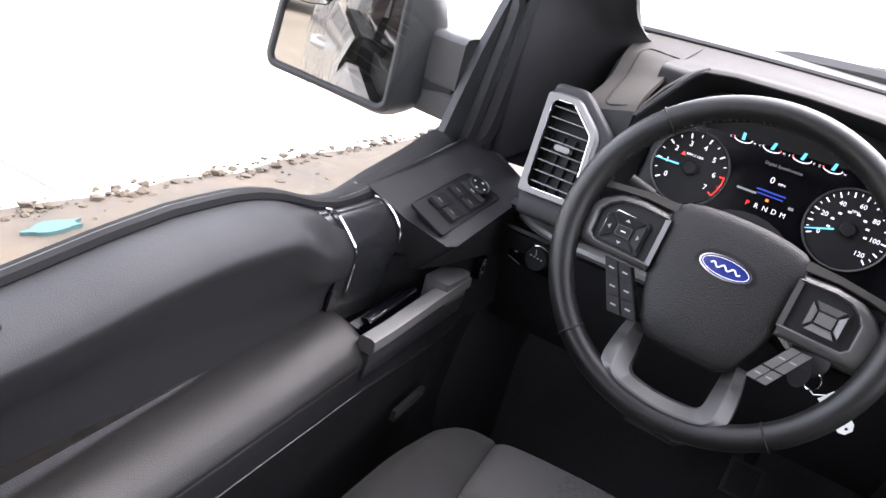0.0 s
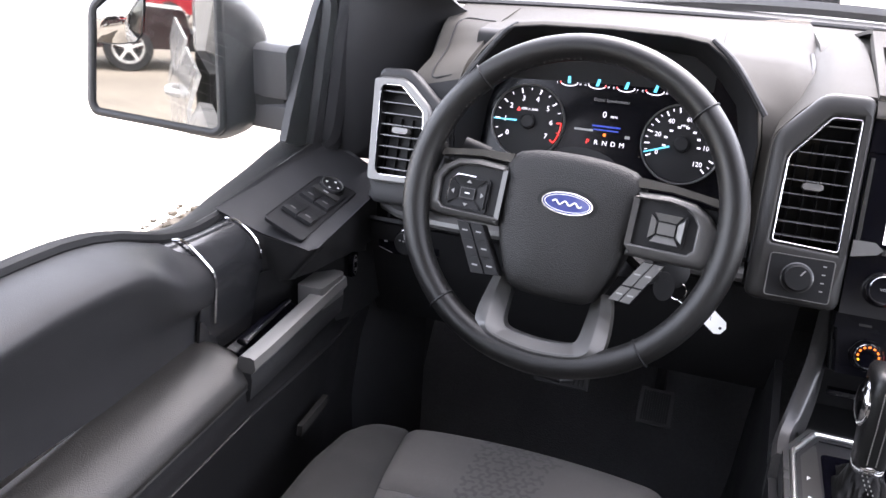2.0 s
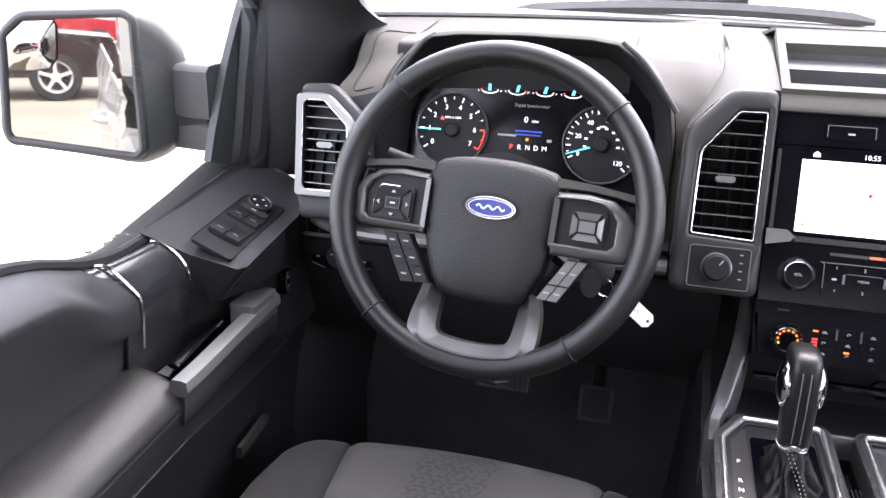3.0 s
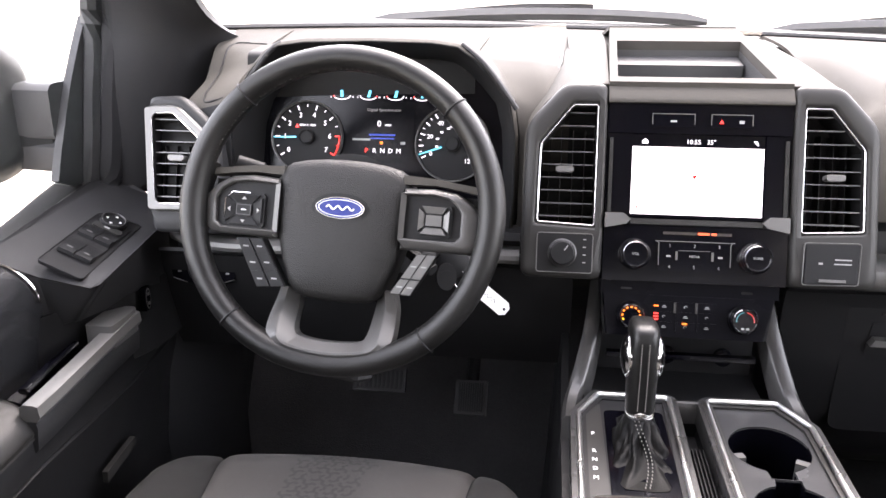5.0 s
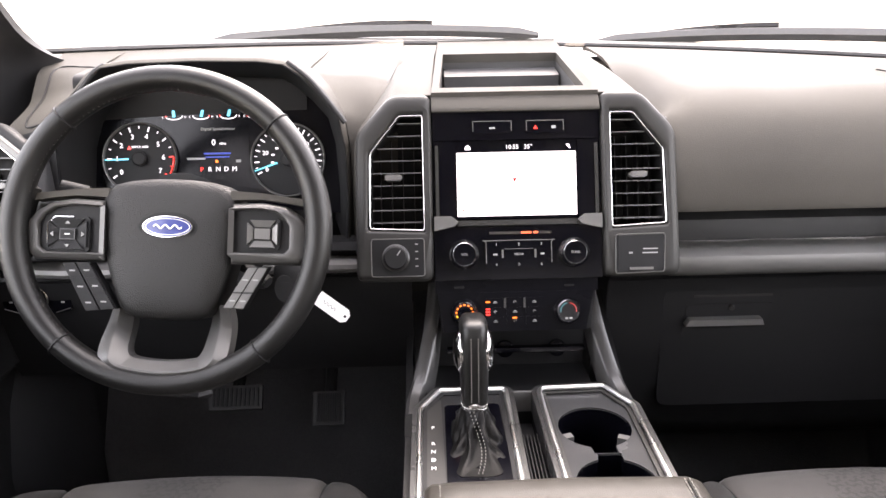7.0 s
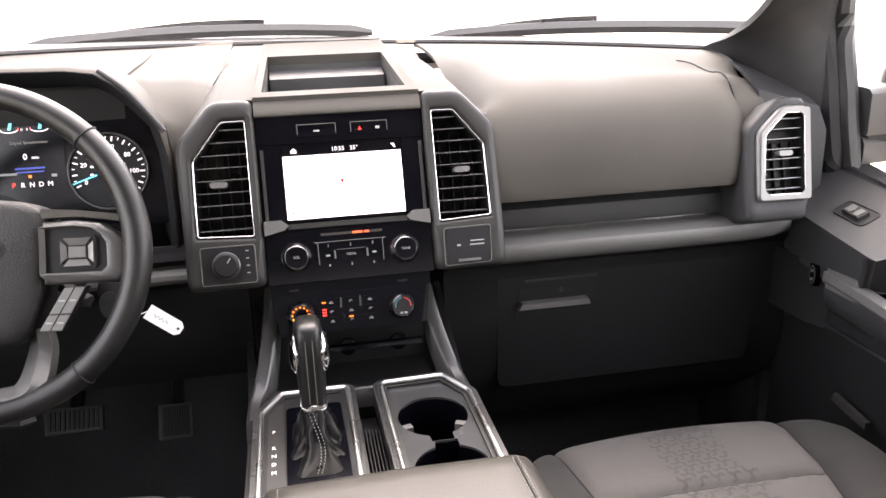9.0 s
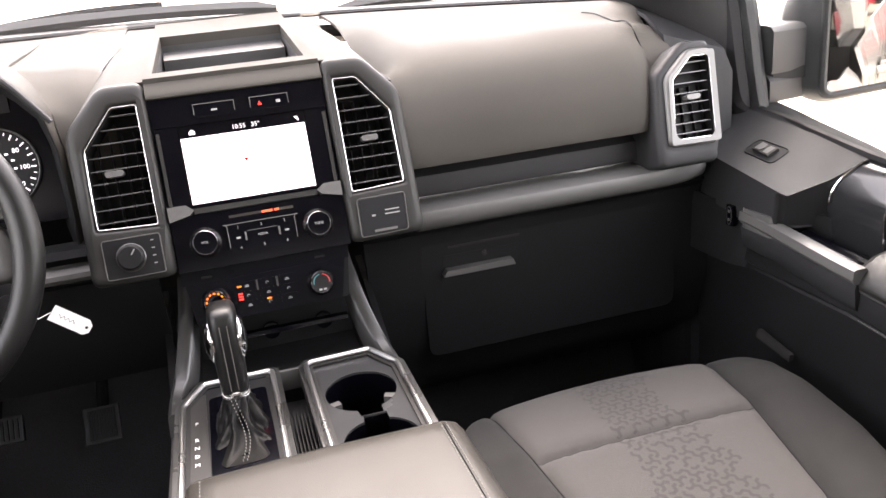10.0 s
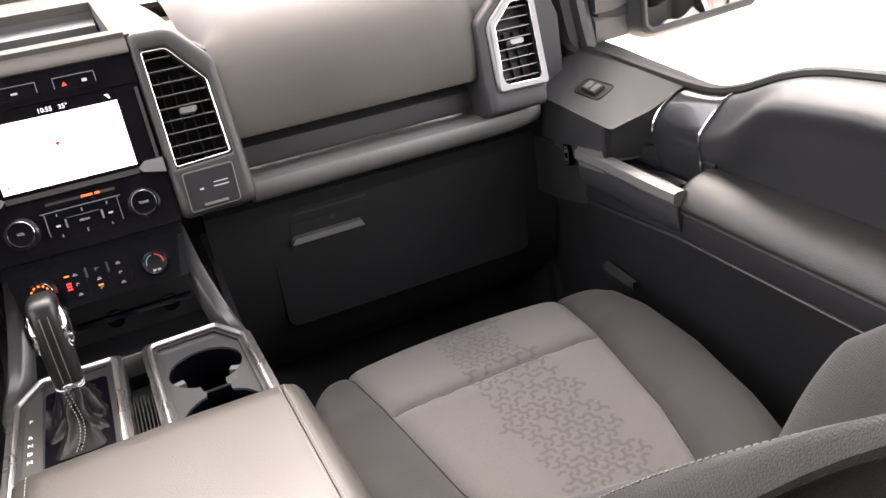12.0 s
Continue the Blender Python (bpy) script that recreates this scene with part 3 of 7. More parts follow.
for s in (-1, 1):
    part("spine_shoulder", shell([shoulder_line(s, t) for t in (0, 0.08, 0.2, 0.35, 0.5, 0.65, 0.8, 0.92, 1)], 0.004), DASH, dash)
TR = Matrix.Translation((0, 0.030, 1.3545)) @ Euler((radians(11.3), 0, 0)).to_matrix().to_4x4()
rim_o = [(-0.116, 0.0), (0.116, 0.0), (0.100, 0.30), (-0.100, 0.30)]
rim_i = [(-0.104, 0.022), (0.100, 0.022), (0.090, 0.212), (-0.094, 0.212)]
part("tray_surround", band(rim_o, rim_i, -0.012, 0.002, TR, 0.002), DASH, dash)
part("spine_top", shell([[(-0.100 + 0.2 * i / 6, y, z) for i in range(7)] for y, z in ((0.322, 1.4165), (0.37, 1.413), (0.46, 1.403), (0.56, 1.394))], 0.006), DASH, dash)
tray = merged(band(inset(rim_i, -0.003), inset(rim_i, -0.0005), -0.05, -0.001, TR, 0), prism(rim_i, -0.052, -0.048, TR, 0), box(-0.093, 0.089, 0.165, 0.212, -0.05, -0.022, 0.004, TR))
part("tray", tray, material("tray_plastic", (0.060, 0.060, 0.061), 0.5, grain=0.3), dash, "shallow open storage tray on the dash top")

# saddle between the cluster hood and the spine
flank = dash_rows(-0.30, -0.30, 1, left_profile)[0][:17]
front = smooth_line([(0.17, 1.381, 0), (0.12, 1.362, 0), (0.08, 1.336, 0), (0.055, 1.304, 0), (0.045, 1.262, 0), (0.045, 1.15, 0)], 4)


def saddle_z(u, y):
    """Height of the saddle at the share u of its width."""
    z = float(np.interp(-y, [-p.y for p in flank], [p.z for p in flank])) if y > 0.17 else float(np.interp(-y, [-p.x for p in front], [p.y for p in front]))
    return z + 0.0015 - (0.010 * math.sin(math.pi * min(0.5, max(0.0, u))) + 0.05 * max(0.0, u - 0.70)) * min(1.0, max(0.0, (0.55 - y) / 0.25))


saddle = []
for y, z in [(screen_foot(-0.25).y - 0.004 - k, None) for k in (0.0, 0.06, 0.12, 0.18, 0.24, 0.30, 0.35, 0.40, 0.44)] + [(p.x, p.y) for p in front]:
    if z is None and y < 0.175:
        continue
    x0 = -0.330 if z is None else float(np.interp(z, [1.15, 1.28, 1.325, 1.358, 1.384], [-0.232, -0.232, -0.240, -0.264, -0.290])) - 0.022 * min(1.0, max(0.0, (y - 0.07) / 0.04))
    saddle.append([(lerp(x0, -0.165, i / 12), y, saddle_z(i / 12, y) if z is None else z + 0.0015 - 0.010 * math.sin(math.pi * min(0.5, i / 12)) - 0.05 * max(0.0, i / 12 - 0.70)) for i in range(13)])
part("saddle", shell(saddle, 0.004), DASH, dash, smooth=60)


def dash_height(side, x, y):
    if side < 0:
        return saddle_z((x + 0.30) / 0.135, y)
    row = dash_rows(x, x, 1, right_profile)[0][:-8]
    return float(np.interp(-y, [-p.y for p in row], [p.z for p in row]))


# dark rod painting the shaded crease where the spine's shoulder meets the dash top
for s in (-1, 1):
    groove = []
    for t in [0.02 + 0.60 * i / 16 for i in range(17)]:
        line = shoulder_line(s, t)
        for p, q in zip(line[2:], line[3:]):
            a, b = p.z - dash_height(s, p.x, p.y), q.z - dash_height(s, q.x, q.y)
            if a >= 0 > b:
                m = p.lerp(q, a / (a - b))
                groove.append((m.x + s * 0.0015, m.y - 0.001, m.z + 0.0012))
                break
    for _ in range(10):                              # even out the run
        groove = groove[:1] + [tuple((a + 2 * b + c) / 4 for a, b, c in zip(p, q, r)) for p, q, r in zip(groove, groove[1:], groove[2:])] + groove[-1:]
    if len(groove) > 4:
        part("spine_groove", tube(smooth_line(groove, 2), 0.0034, 8, taper=[0.4] + [1.0] * (2 * len(groove) - 3) + [0.4]), MATTE, dash, "dark line standing in for the shaded crease beside the spine")

# cluster hood
HX = -0.437
arch = [(-0.197, 1.13), (-0.203, 1.20), (-0.205, 1.28), (-0.196, 1.325), (-0.172, 1.362), (-0.148, 1.388), (-0.128, 1.399), (-0.09, 1.404), (0.0, 1.406), (0.085, 1.404), (0.120, 1.399), (0.142, 1.384), (0.168, 1.358), (0.192, 1.325), (0.200, 1.28), (0.200, 1.20), (0.195, 1.13)]
inner = [[(HX + x * k, y, 1.26 + (z - 1.26) * kz) for x, z in arch] for y, k, kz in ((0.128, 0.86, 0.80), (0.10, 0.90, 0.86), (0.060, 0.95, 0.93), (0.036, 0.98, 0.975), (0.031, 0.99, 0.985))]
skin = [[(HX + x * k, y, 1.26 + (z - 1.26) * kz + dz) for x, z in arch] for y, k, kz, dz in ((0.031, 1.0, 0.995, 0.0), (0.036, 1.012, 1.012, 0.001), (0.06, 1.02, 1.02, 0.001), (0.13, 1.03, 1.0, 0.0), (0.24, 1.03, 0.93, -0.006))]
part("cluster_hood", sheet(skin), DASH, dash, "grained hood over the instruments", smooth=60)
part("hood_lining", sheet(inner + skin[:1]), MATTE, dash, "black lining under the hood", smooth=60)
# raised outline beside the hood
for s, pts in ((-1, [(-0.632, 0.02, 1.318), (-0.600, 0.028, 1.362), (-0.578, 0.034, 1.390), (-0.562, 0.04, 1.401)]), (1, [(-0.312, 0.04, 1.401), (-0.286, 0.034, 1.381), (-0.262, 0.03, 1.353), (-0.236, 0.026, 1.318)])):
    part("hood_edge", tube(smooth_line(pts, 4), 0.0050, 8, flat=0.8), DOOR_PANEL, dash)

# right-hand slot, shelf and lip
slot = [(0.05, 1.186), (0.050, 1.176), (0.036, 1.169), (0.030, 1.166), (0.024, 1.142), (0.026, 1.136), (0.05, 1.132)]
part("shelf_step", shell([[(x, y + 0.02 * max(0, (x - 0.58) / 0.1) ** 2, z) for y, z in slot] for x in [0.205 + 0.5 * i / 12 for i in range(13)]], 0.004), DOOR_PANEL, dash)
lip = [(0.06, 1.128), (0.016, 1.1285), (0.002, 1.127), (-0.008, 1.121), (-0.011, 1.111), (-0.008, 1.100), (0.0, 1.092), (0.012, 1.087), (0.03, 1.084), (0.06, 1.08)]
thin_lip = [(0.06, 1.124), (0.016, 1.1268), (0.0, 1.1262), (-0.008, 1.122), (-0.010, 1.116), (-0.007, 1.110), (0.004, 1.107), (0.03, 1.105), (0.06, 1.10)]
for nm, x0, x1, edge in (("shelf_lip", 0.226, 0.728, lip), ("knee_lip", -0.757, -0.226, thin_lip)):
    part(nm, shell([[(x, y + 0.03 * max(0, (abs(x) - 0.60) / 0.13) ** 3, z) for y, z in edge] for x in [lerp(x0, x1, i / 14) for i in range(15)]], 0.004), SATIN, dash, "satin grey lip along the dash")
under = [(0.03, 1.086), (0.052, 1.07), (0.060, 1.04), (0.062, 0.98), (0.07, 0.88), (0.10, 0.80), (0.2, 0.72), (0.4, 0.70)]
part("lower_panel", shell([[(x, y + 0.01, z) for y, z in under] for x in (0.15, 0.30, 0.5, 0.77)], 0.006), LOWER, dash)
knee = [(0.010, 1.108), (0.020, 1.100), (0.024, 1.075), (0.034, 1.03), (0.056, 0.97), (0.08, 0.93), (0.14, 0.92), (0.30, 0.95)]
part("knee_panel", shell([[(x, y, z) for y, z in knee] for x in (-0.77, -0.5, -0.3, -0.15)], 0.006), LOWER, dash)
part("bolster_strip", shell([[(x, y, z) for y, z in ((0.05, 1.150), (0.01, 1.150), (0.004, 1.140), (0.02, 1.128))] for x in (-0.76, -0.5, -0.226)], 0.004), LOWER, dash)

glove = thing("glove_box", (0.47, 0.06, 0.85), "black closed glove box with a pull handle", "glove box")
GB = facing((0.47, 0.0695, 0.95), -3)
part("door_face", prism(rounded([(-0.231, -0.106), (0.231, -0.106), (0.231, 0.101), (-0.231, 0.101)], 0.02), 0, 0.0018, GB, 0.0008, 1), LOWER, glove)
part("handle_recess", prism([(-0.200, 0.022), (-0.070, 0.022), (-0.062, 0.072), (-0.195, 0.072)], 0.001, 0.0030, GB, 0.001), MATTE, glove)
part("handle", prism([(-0.199, 0.041), (-0.076, 0.041), (-0.080, 0.051), (-0.193, 0.051)], 0.002, 0.017, GB, 0.0035), SATIN, glove, "satin grey pull handle")
part("latch_line", box(-0.185, -0.062, 0.084, 0.0875, 0.001, 0.0035, 0.0008, GB), BEZEL, glove)
part("lock", lathe([(0.0045, 0.002), (0.0045, 0.006), (0.003, 0.0065)], at(GB, -0.125, 0.066), 14), BEZEL, glove)


# ---- air vents ----
def span_at(outline, v):
    """Left and right limits of an outline at height v."""
    xs_ = []
    for (a, b), (c, d) in zip(outline, outline[1:] + outline[:1]):
        if (b - v) * (d - v) < 0:
            xs_.append(a + (c - a) * (v - b) / (d - b))
    return (min(xs_), max(xs_)) if len(xs_) > 1 else None


def air_vent(name_label, M, outline, pod, tab_x, tab_v, n_slats, chrome_r=0.0012, skin=None, deep=0.060):
    v = thing("air_vent", M @ Vector((0, -0.06, 0)), name_label, "air vent", "dash air vents")
    lo, hi = min(p[1] for p in outline), max(p[1] for p in outline)
    part("surround", rolled(pod, inset(outline, -0.0030), M, 0.014, 0.005, 0.030, 0.004), skin or BEZEL, v, "satin grey surround", 60)
    part("chrome_trim", tube([M @ Vector((x, y, 0.0022)) for x, y in rounded(inset(outline, -0.0012), 0.004)], chrome_r, 8, True, up=M.to_3x3() @ Vector((0, 0, 1))), CHROME, v, "bright chrome outline", 60)
    part("duct", merged(prism(inset(outline, -0.002), -deep, -deep + 0.003, M, 0), band(inset(outline, -0.002), inset(outline, 0.0004), -deep, -0.004, M, 0)), MATTE, v)
    for i in range(n_slats):
        h = lerp(lo, hi, (i + 0.6) / (n_slats + 0.1))
        w = span_at(inset(outline, 0.0016), h)
        if not w:
            continue
        part("slat", prism([(0.0, -0.0007), (0.020, 0.0016), (0.020, 0.0026), (0.0, 0.0007)], w[0], w[1], at(M, 0, h, -0.004) @ Matrix(((0, 0, 1, 0), (0, 1, 0, 0), (-1, 0, 0, 0), (0, 0, 0, 1))), 0.0005, 1), SLAT, v)
    for k in range(4):
        x = lerp(min(p[0] for p in outline), max(p[0] for p in outline), (k + 0.8) / 4.6)
        part("vane", box(x - 0.0006, x + 0.0006, lo * 0.95, min(hi, 0.02), max(-0.052, -deep), max(-0.028, -deep + 0.010), 0, M), LOWER, v)
    part("tab", prism([(-0.0115, -0.0018), (-0.0085, -0.0040), (0.0085, -0.0040), (0.0115, -0.0018), (0.0115, 0.0024), (0.0085, 0.0040), (-0.0085, 0.0040), (-0.0115, 0.0024)], -0.006, 0.009, at(M, tab_x, tab_v), 0.0014), SATIN_BRIGHT, v, "small satin adjuster tab")
    return v


SLAT = material("slat_grey", (0.10, 0.10, 0.10), 0.30, metal=0.3, spot=0.05)
side_out = [(0.0368, 0.0618), (0.0055, 0.0628), (-0.0315, 0.0300), (-0.0415, -0.0602), (0.0270, -0.0618)]
side_frame = [(0.0485, 0.0745), (0.0005, 0.0765), (-0.0455, 0.0370), (-0.0540, -0.0720), (0.0360, -0.0745)]
side_pod = [(0.0470, 0.0880), (-0.0020, 0.0905), (-0.0590, 0.0440), (-0.0700, -0.0560), (-0.0700, -0.1020), (0.0330, -0.1020)]
frame_six = [(0.0485, 0.0745), (0.0005, 0.0765), (-0.0455, 0.0370), (-0.0525, -0.0520), (-0.0540, -0.0720), (0.0360, -0.0745)]
flip = lambda pts: [(-x, y) for x, y in pts]
for M_, mirrored, tab in ((facing((0.6755, -0.022, 1.2335), 17.4), False, -0.004), (facing((-0.7045, -0.018, 1.2465), 17.4), True, 0.004)):
    f_ = flip if mirrored else (lambda pts: pts)
    av = air_vent("tall dash-end air vent in a bright satin surround", M_, f_(side_out), f_(side_frame), tab, 0.001, 8, 0.0016, SATIN_BRIGHT, 0.026)
    rows_ = []
    for o_, z in ((inset(frame_six, 0.004), -0.006), (frame_six, -0.003), (inset(side_pod, 0.006), -0.0035), (inset(side_pod, 0.002), -0.007), (side_pod, -0.014), ([(x, y * 0.97) for x, y in side_pod], -0.06), ([(x * 0.97, y * 0.93) for x, y in side_pod], -0.13)):
        rows_.append([M_ @ Vector((x, y, z)) for x, y in rounded(f_(o_), 0.010, 3)])
    rows_ = [r + r[:1] for r in rows_]
    part("pod", sheet(rows_), DOOR_PANEL, av, "dark grained pod round the vent", 45)

ctr_out = [(0.1300, 0.0478), (0.1605, 0.0475), (0.2005, -0.0030), (0.2025, -0.1040), (0.1300, -0.1075)]
ctr_pod = [(0.1165, 0.0790), (0.1730, 0.0790), (0.2215, 0.0250), (0.2235, -0.1780), (0.1175, -0.1790)]
air_vent("wide centre air vent with chrome outline", ST, ctr_out, ctr_pod, 0.166, -0.038, 9)
air_vent("wide centre air vent with chrome outline", ST, flip(ctr_out), flip(ctr_pod), -0.170, -0.036, 9)

# ---- centre stack ----
RED_AMBER = glow("lit_orange_print", (1.0, 0.12, 0.04), 0.13)
stack = thing("centre_stack", (0, -0.03, 1.0), "black centre stack with screen, radio and climate controls", "control panel")
part("backing", prism([(-0.116, 0.079), (0.116, 0.079), (0.116, -0.176), (0.104, -0.252), (-0.108, -0.252), (-0.116, -0.176)], -0.07, -0.041, ST, 0), MATTE, stack)
band_line = smooth_line([(0.0815, -0.024, 0), (0.0800, -0.0150, 0), (0.0760, -0.0085, 0), (0.0690, -0.0035, 0), (0.0590, 0.0012, 0), (0.0545, 0.0015, 0), (0.0535, -0.0020, 0), (0.0535, -0.030, 0)], 3)
part("top_band", shell([[ST @ Vector((x, p.x, p.y)) for p in band_line] for x in (-0.116, -0.06, 0.0, 0.06, 0.116)], 0.003), DASH, stack, "grained band above the screen", 50)
part("upper_panel", box(-0.1155, 0.1155, 0.0145, 0.0530, -0.03, -0.003, 0.002, ST), BLACK, stack)
for s in (-1, 1):
    part("side_panel", box(min(s * 0.0845, s * 0.1155), max(s * 0.0845, s * 0.1155), -0.096, 0.0140, -0.03, -0.005, 0.002, ST), BLACK, stack)
    part("corner_wing", prism([(s * 0.1155, -0.110), (s * 0.088, -0.104), (s * 0.082, -0.098), (s * 0.092, -0.090), (s * 0.1155, -0.090)], -0.02, 0.003, ST, 0.002), SATIN, stack, "satin grey corner wing")
    part("side_rail", box(min(s * 0.108, s * 0.1125), max(s * 0.108, s * 0.1125), -0.089, 0.008, -0.005, -0.002, 0.0008, ST), BEZEL, stack)
part("screen", box(-0.0842, 0.0842, -0.0945, 0.0140, -0.03, -0.008, 0.0012, ST), BLACK, stack, "touch screen showing a white map")
screen_ob = stack.children[-1]
part("map", box(-0.0828, 0.0828, -0.0905, -0.0022, -0.0081, -0.0074, 0, ST), SCREEN, screen_ob, "lit white map page")
lettering("clock", "10:55   35°", 0.0085, at(ST, 0.004, 0.0046, -0.0076), WHITE_INK, screen_ob)
part("home_icon", prism([(-0.004, -0.003), (0.004, -0.003), (0.004, 0.001), (0.0, 0.004), (-0.004, 0.001)], 0, 0.0004, at(ST, -0.067, 0.0046, -0.0078), 0), WHITE_INK, screen_ob)
part("signal_icon", prism([(-0.004, 0.003), (0.001, 0.003), (0.003, -0.003), (0.001, -0.003)], 0, 0.0004, at(ST, 0.073, 0.0046, -0.0078), 0), WHITE_INK, screen_ob)
part("position_mark", prism([(-0.0034, 0.0026), (0.0034, 0.0026), (0, -0.0034)], 0, 0.0004, at(ST, -0.003, -0.041, -0.0074), 0), RED_LENS, screen_ob)
part("map_mark", box(-0.0015, 0.0015, -0.0015, 0.0015, 0, 0.0004, 0, at(ST, -0.0745, -0.0815, -0.0074)), RED_INK, screen_ob)
part("ledge", box(-0.083, 0.083, -0.1035, -0.0965, -0.02, -0.001, 0.002, ST), BEZEL, stack)
part("lower_panel", box(-0.1155, 0.1155, -0.1780, -0.1045, -0.04, -0.0045, 0.003, ST), BLACK, stack)
part("disc_slot", box(-0.040, 0.046, -0.1160, -0.1125, -0.0046, -0.0035, 0.0006, ST), DARK_CHROME, stack)
part("airbag_light", merged(box(0.004, 0.018, -0.1155, -0.1128, -0.0036, -0.0030, 0, ST), box(0.021, 0.027, -0.1155, -0.1128, -0.0036, -0.0030, 0, ST)), RED_AMBER, stack, "lit orange warning text")


def panel_knob(M, r, parent, face=BLACK, glyph=""):
    k = part("knob", lathe([(r * 1.0, -0.004), (r * 1.0, 0.010), (r * 0.93, 0.016), (r * 0.86, 0.0175), (r * 0.80, 0.0165), (0.001, 0.0165)], M, 36), face, parent, "round knob with chrome ring")
    part("ring", lathe([(r * 1.02, 0.000), (r * 1.07, 0.003), (r * 1.04, 0.006), (r * 1.0, 0.007)], M, 40, False), DARK_CHROME, k)
    part("ring", lathe([(r * 0.99, 0.0095), (r * 1.01, 0.0120), (r * 0.95, 0.0150), (r * 0.84, 0.0172), (r * 0.80, 0.0180), (r * 0.765, 0.0166)], M, 40, False), DARK_CHROME, k)
    if glyph:
        lettering("caption", glyph, 0.0048, at(M, 0, 0, 0.0167), GREY_PRINT, k)
    return k


panel_knob(at(ST, -0.0755, -0.143, -0.004), 0.0195, stack, glyph="VOL")
panel_knob(at(ST, 0.0755, -0.143, -0.004), 0.0195, stack, glyph="TUNE")
keys = part("radio_keys", box(-0.0455, 0.0455, -0.1640, -0.1245, -0.0046, -0.0015, 0.002, ST), BLACK, stack, "framed radio preset keys")
key_top = smooth_line([(-0.0450, -0.1560, 0), (-0.0450, -0.1275, 0), (-0.0430, -0.1250, 0), (0.0430, -0.1250, 0), (0.0450, -0.1275, 0), (0.0450, -0.1560, 0)], 3)
part("frame", tube([ST @ Vector((p.x, p.y, -0.0013)) for p in key_top], 0.0006, 5), SATIN, keys)
for x in (-0.0225, 0.0225):
    part("bar_key", box(x - 0.0012, x + 0.0012, -0.1490, -0.1375, -0.0016, 0.0012, 0.0006, ST), SATIN, keys)
part("key_line", tube([ST @ Vector((x, -0.1365, -0.0013)) for x in (-0.020, 0.020)], 0.0004, 4), SATIN_DARK, keys)
for i in range(6):
    lettering("digit", str(i + 1), 0.0058, at(ST, -0.031 + 0.031 * (i % 3), -0.1305 - 0.0275 * (i // 3), -0.0012), GREY_PRINT, keys)
lettering("caption", "MEDIA", 0.0044, at(ST, 0.0, -0.1440, -0.0012), GREY_PRINT, keys)
for x in (-0.0325, 0.0325):
    part("mark", box(x - 0.0028, x + 0.0028, -0.1452, -0.1428, -0.0016, -0.0011, 0, ST), GREY_PRINT, keys)
for x0, x1, red in ((-0.060, -0.006, False), (0.014, 0.066, True)):
    b = part("button", box(x0, x1, 0.0230, 0.0400, -0.004, -0.0005, 0.002, ST), BLACK, stack, "wide gloss black button")
    part("bracket", merged(box(x0, x1, 0.0392, 0.0402, -0.001, 0.0001, 0, ST), box(x0, x0 + 0.001, 0.026, 0.0392, -0.001, 0.0001, 0, ST), box(x1 - 0.001, x1, 0.026, 0.0392, -0.001, 0.0001, 0, ST)), SATIN, b)
    xm = (x0 + x1) / 2
    if red:
        part("hazard_mark", prism([(-0.003, -0.002), (0.003, -0.002), (0, 0.0035)], 0, 0.0004, at(ST, xm - 0.013, 0.030, -0.0005), 0), RED_INK, b)
        part("glyph", box(xm + 0.009, xm + 0.015, 0.0285, 0.0325, -0.0005, -0.0002, 0, ST), GREY_PRINT, b)
    else:
        part("glyph", box(xm - 0.004, xm + 0.004, 0.0290, 0.0315, -0.0005, -0.0002, 0, ST), GREY_PRINT, b)

# lower bezels: drive-mode switch and the socket cover
drive = part("drive_switch", box(-0.2010, -0.1310, -0.1700, -0.1205, 0.002, 0.0072, 0.002, ST), LOWER, stack, "rotary drive switch panel")
part("knob", lathe([(0.0165, 0), (0.0160, 0.012), (0.0140, 0.014), (0.001, 0.0142)], at(ST, -0.169, -0.1455, 0.007), 28), MATTE, drive)
part("ring", lathe([(0.0175, 0.000), (0.0188, 0.002), (0.0170, 0.003)], at(ST, -0.169, -0.1455, 0.007), 28, False), SATIN_DARK, drive)
part("pointer", box(-0.0008, 0.0008, 0.004, 0.012, 0.0142, 0.0148, 0, at(ST, -0.169, -0.1455, 0.007, -35)), GREY_PRINT, drive)
for k in range(4):
    part("mark", box(-0.1425, -0.1385, -0.1280 - 0.010 * k, -0.1265 - 0.010 * k, 0.0070, 0.0076, 0, ST), GREY_PRINT, drive)
for ox, oy, ow, oh, par in ((-0.166, -0.14525, 0.036, 0.0255, drive),):
    o_ = rounded([(ox - ow, oy - oh), (ox + ow, oy - oh), (ox + ow, oy + oh), (ox - ow, oy + oh)], 0.004)
    part("outline", tube([ST @ Vector((x, y, 0.0068)) for x, y in o_], 0.0007, 5, True), SATIN, par)
cover = part("socket_cover", prism([(0.1330, -0.1715), (0.1960, -0.1700), (0.1985, -0.1215), (0.1345, -0.1225)], 0.002, 0.0085, ST, 0.002), LOWER, stack, "square power socket cover")
part("grip", box(0.150, 0.182, -0.1690, -0.1655, 0.008, 0.0110, 0.001, ST), SATIN, cover)
part("outline", tube([ST @ Vector((x, y, 0.0066)) for x, y in rounded([(0.1310, -0.1735), (0.1980, -0.1720), (0.2005, -0.1195), (0.1325, -0.1205)], 0.004)], 0.0008, 5, True), SATIN, cover)
part("mark", box(0.1495, 0.1545, -0.1470, -0.1445, 0.0083, 0.0088, 0, ST), GREY_PRINT, cover)
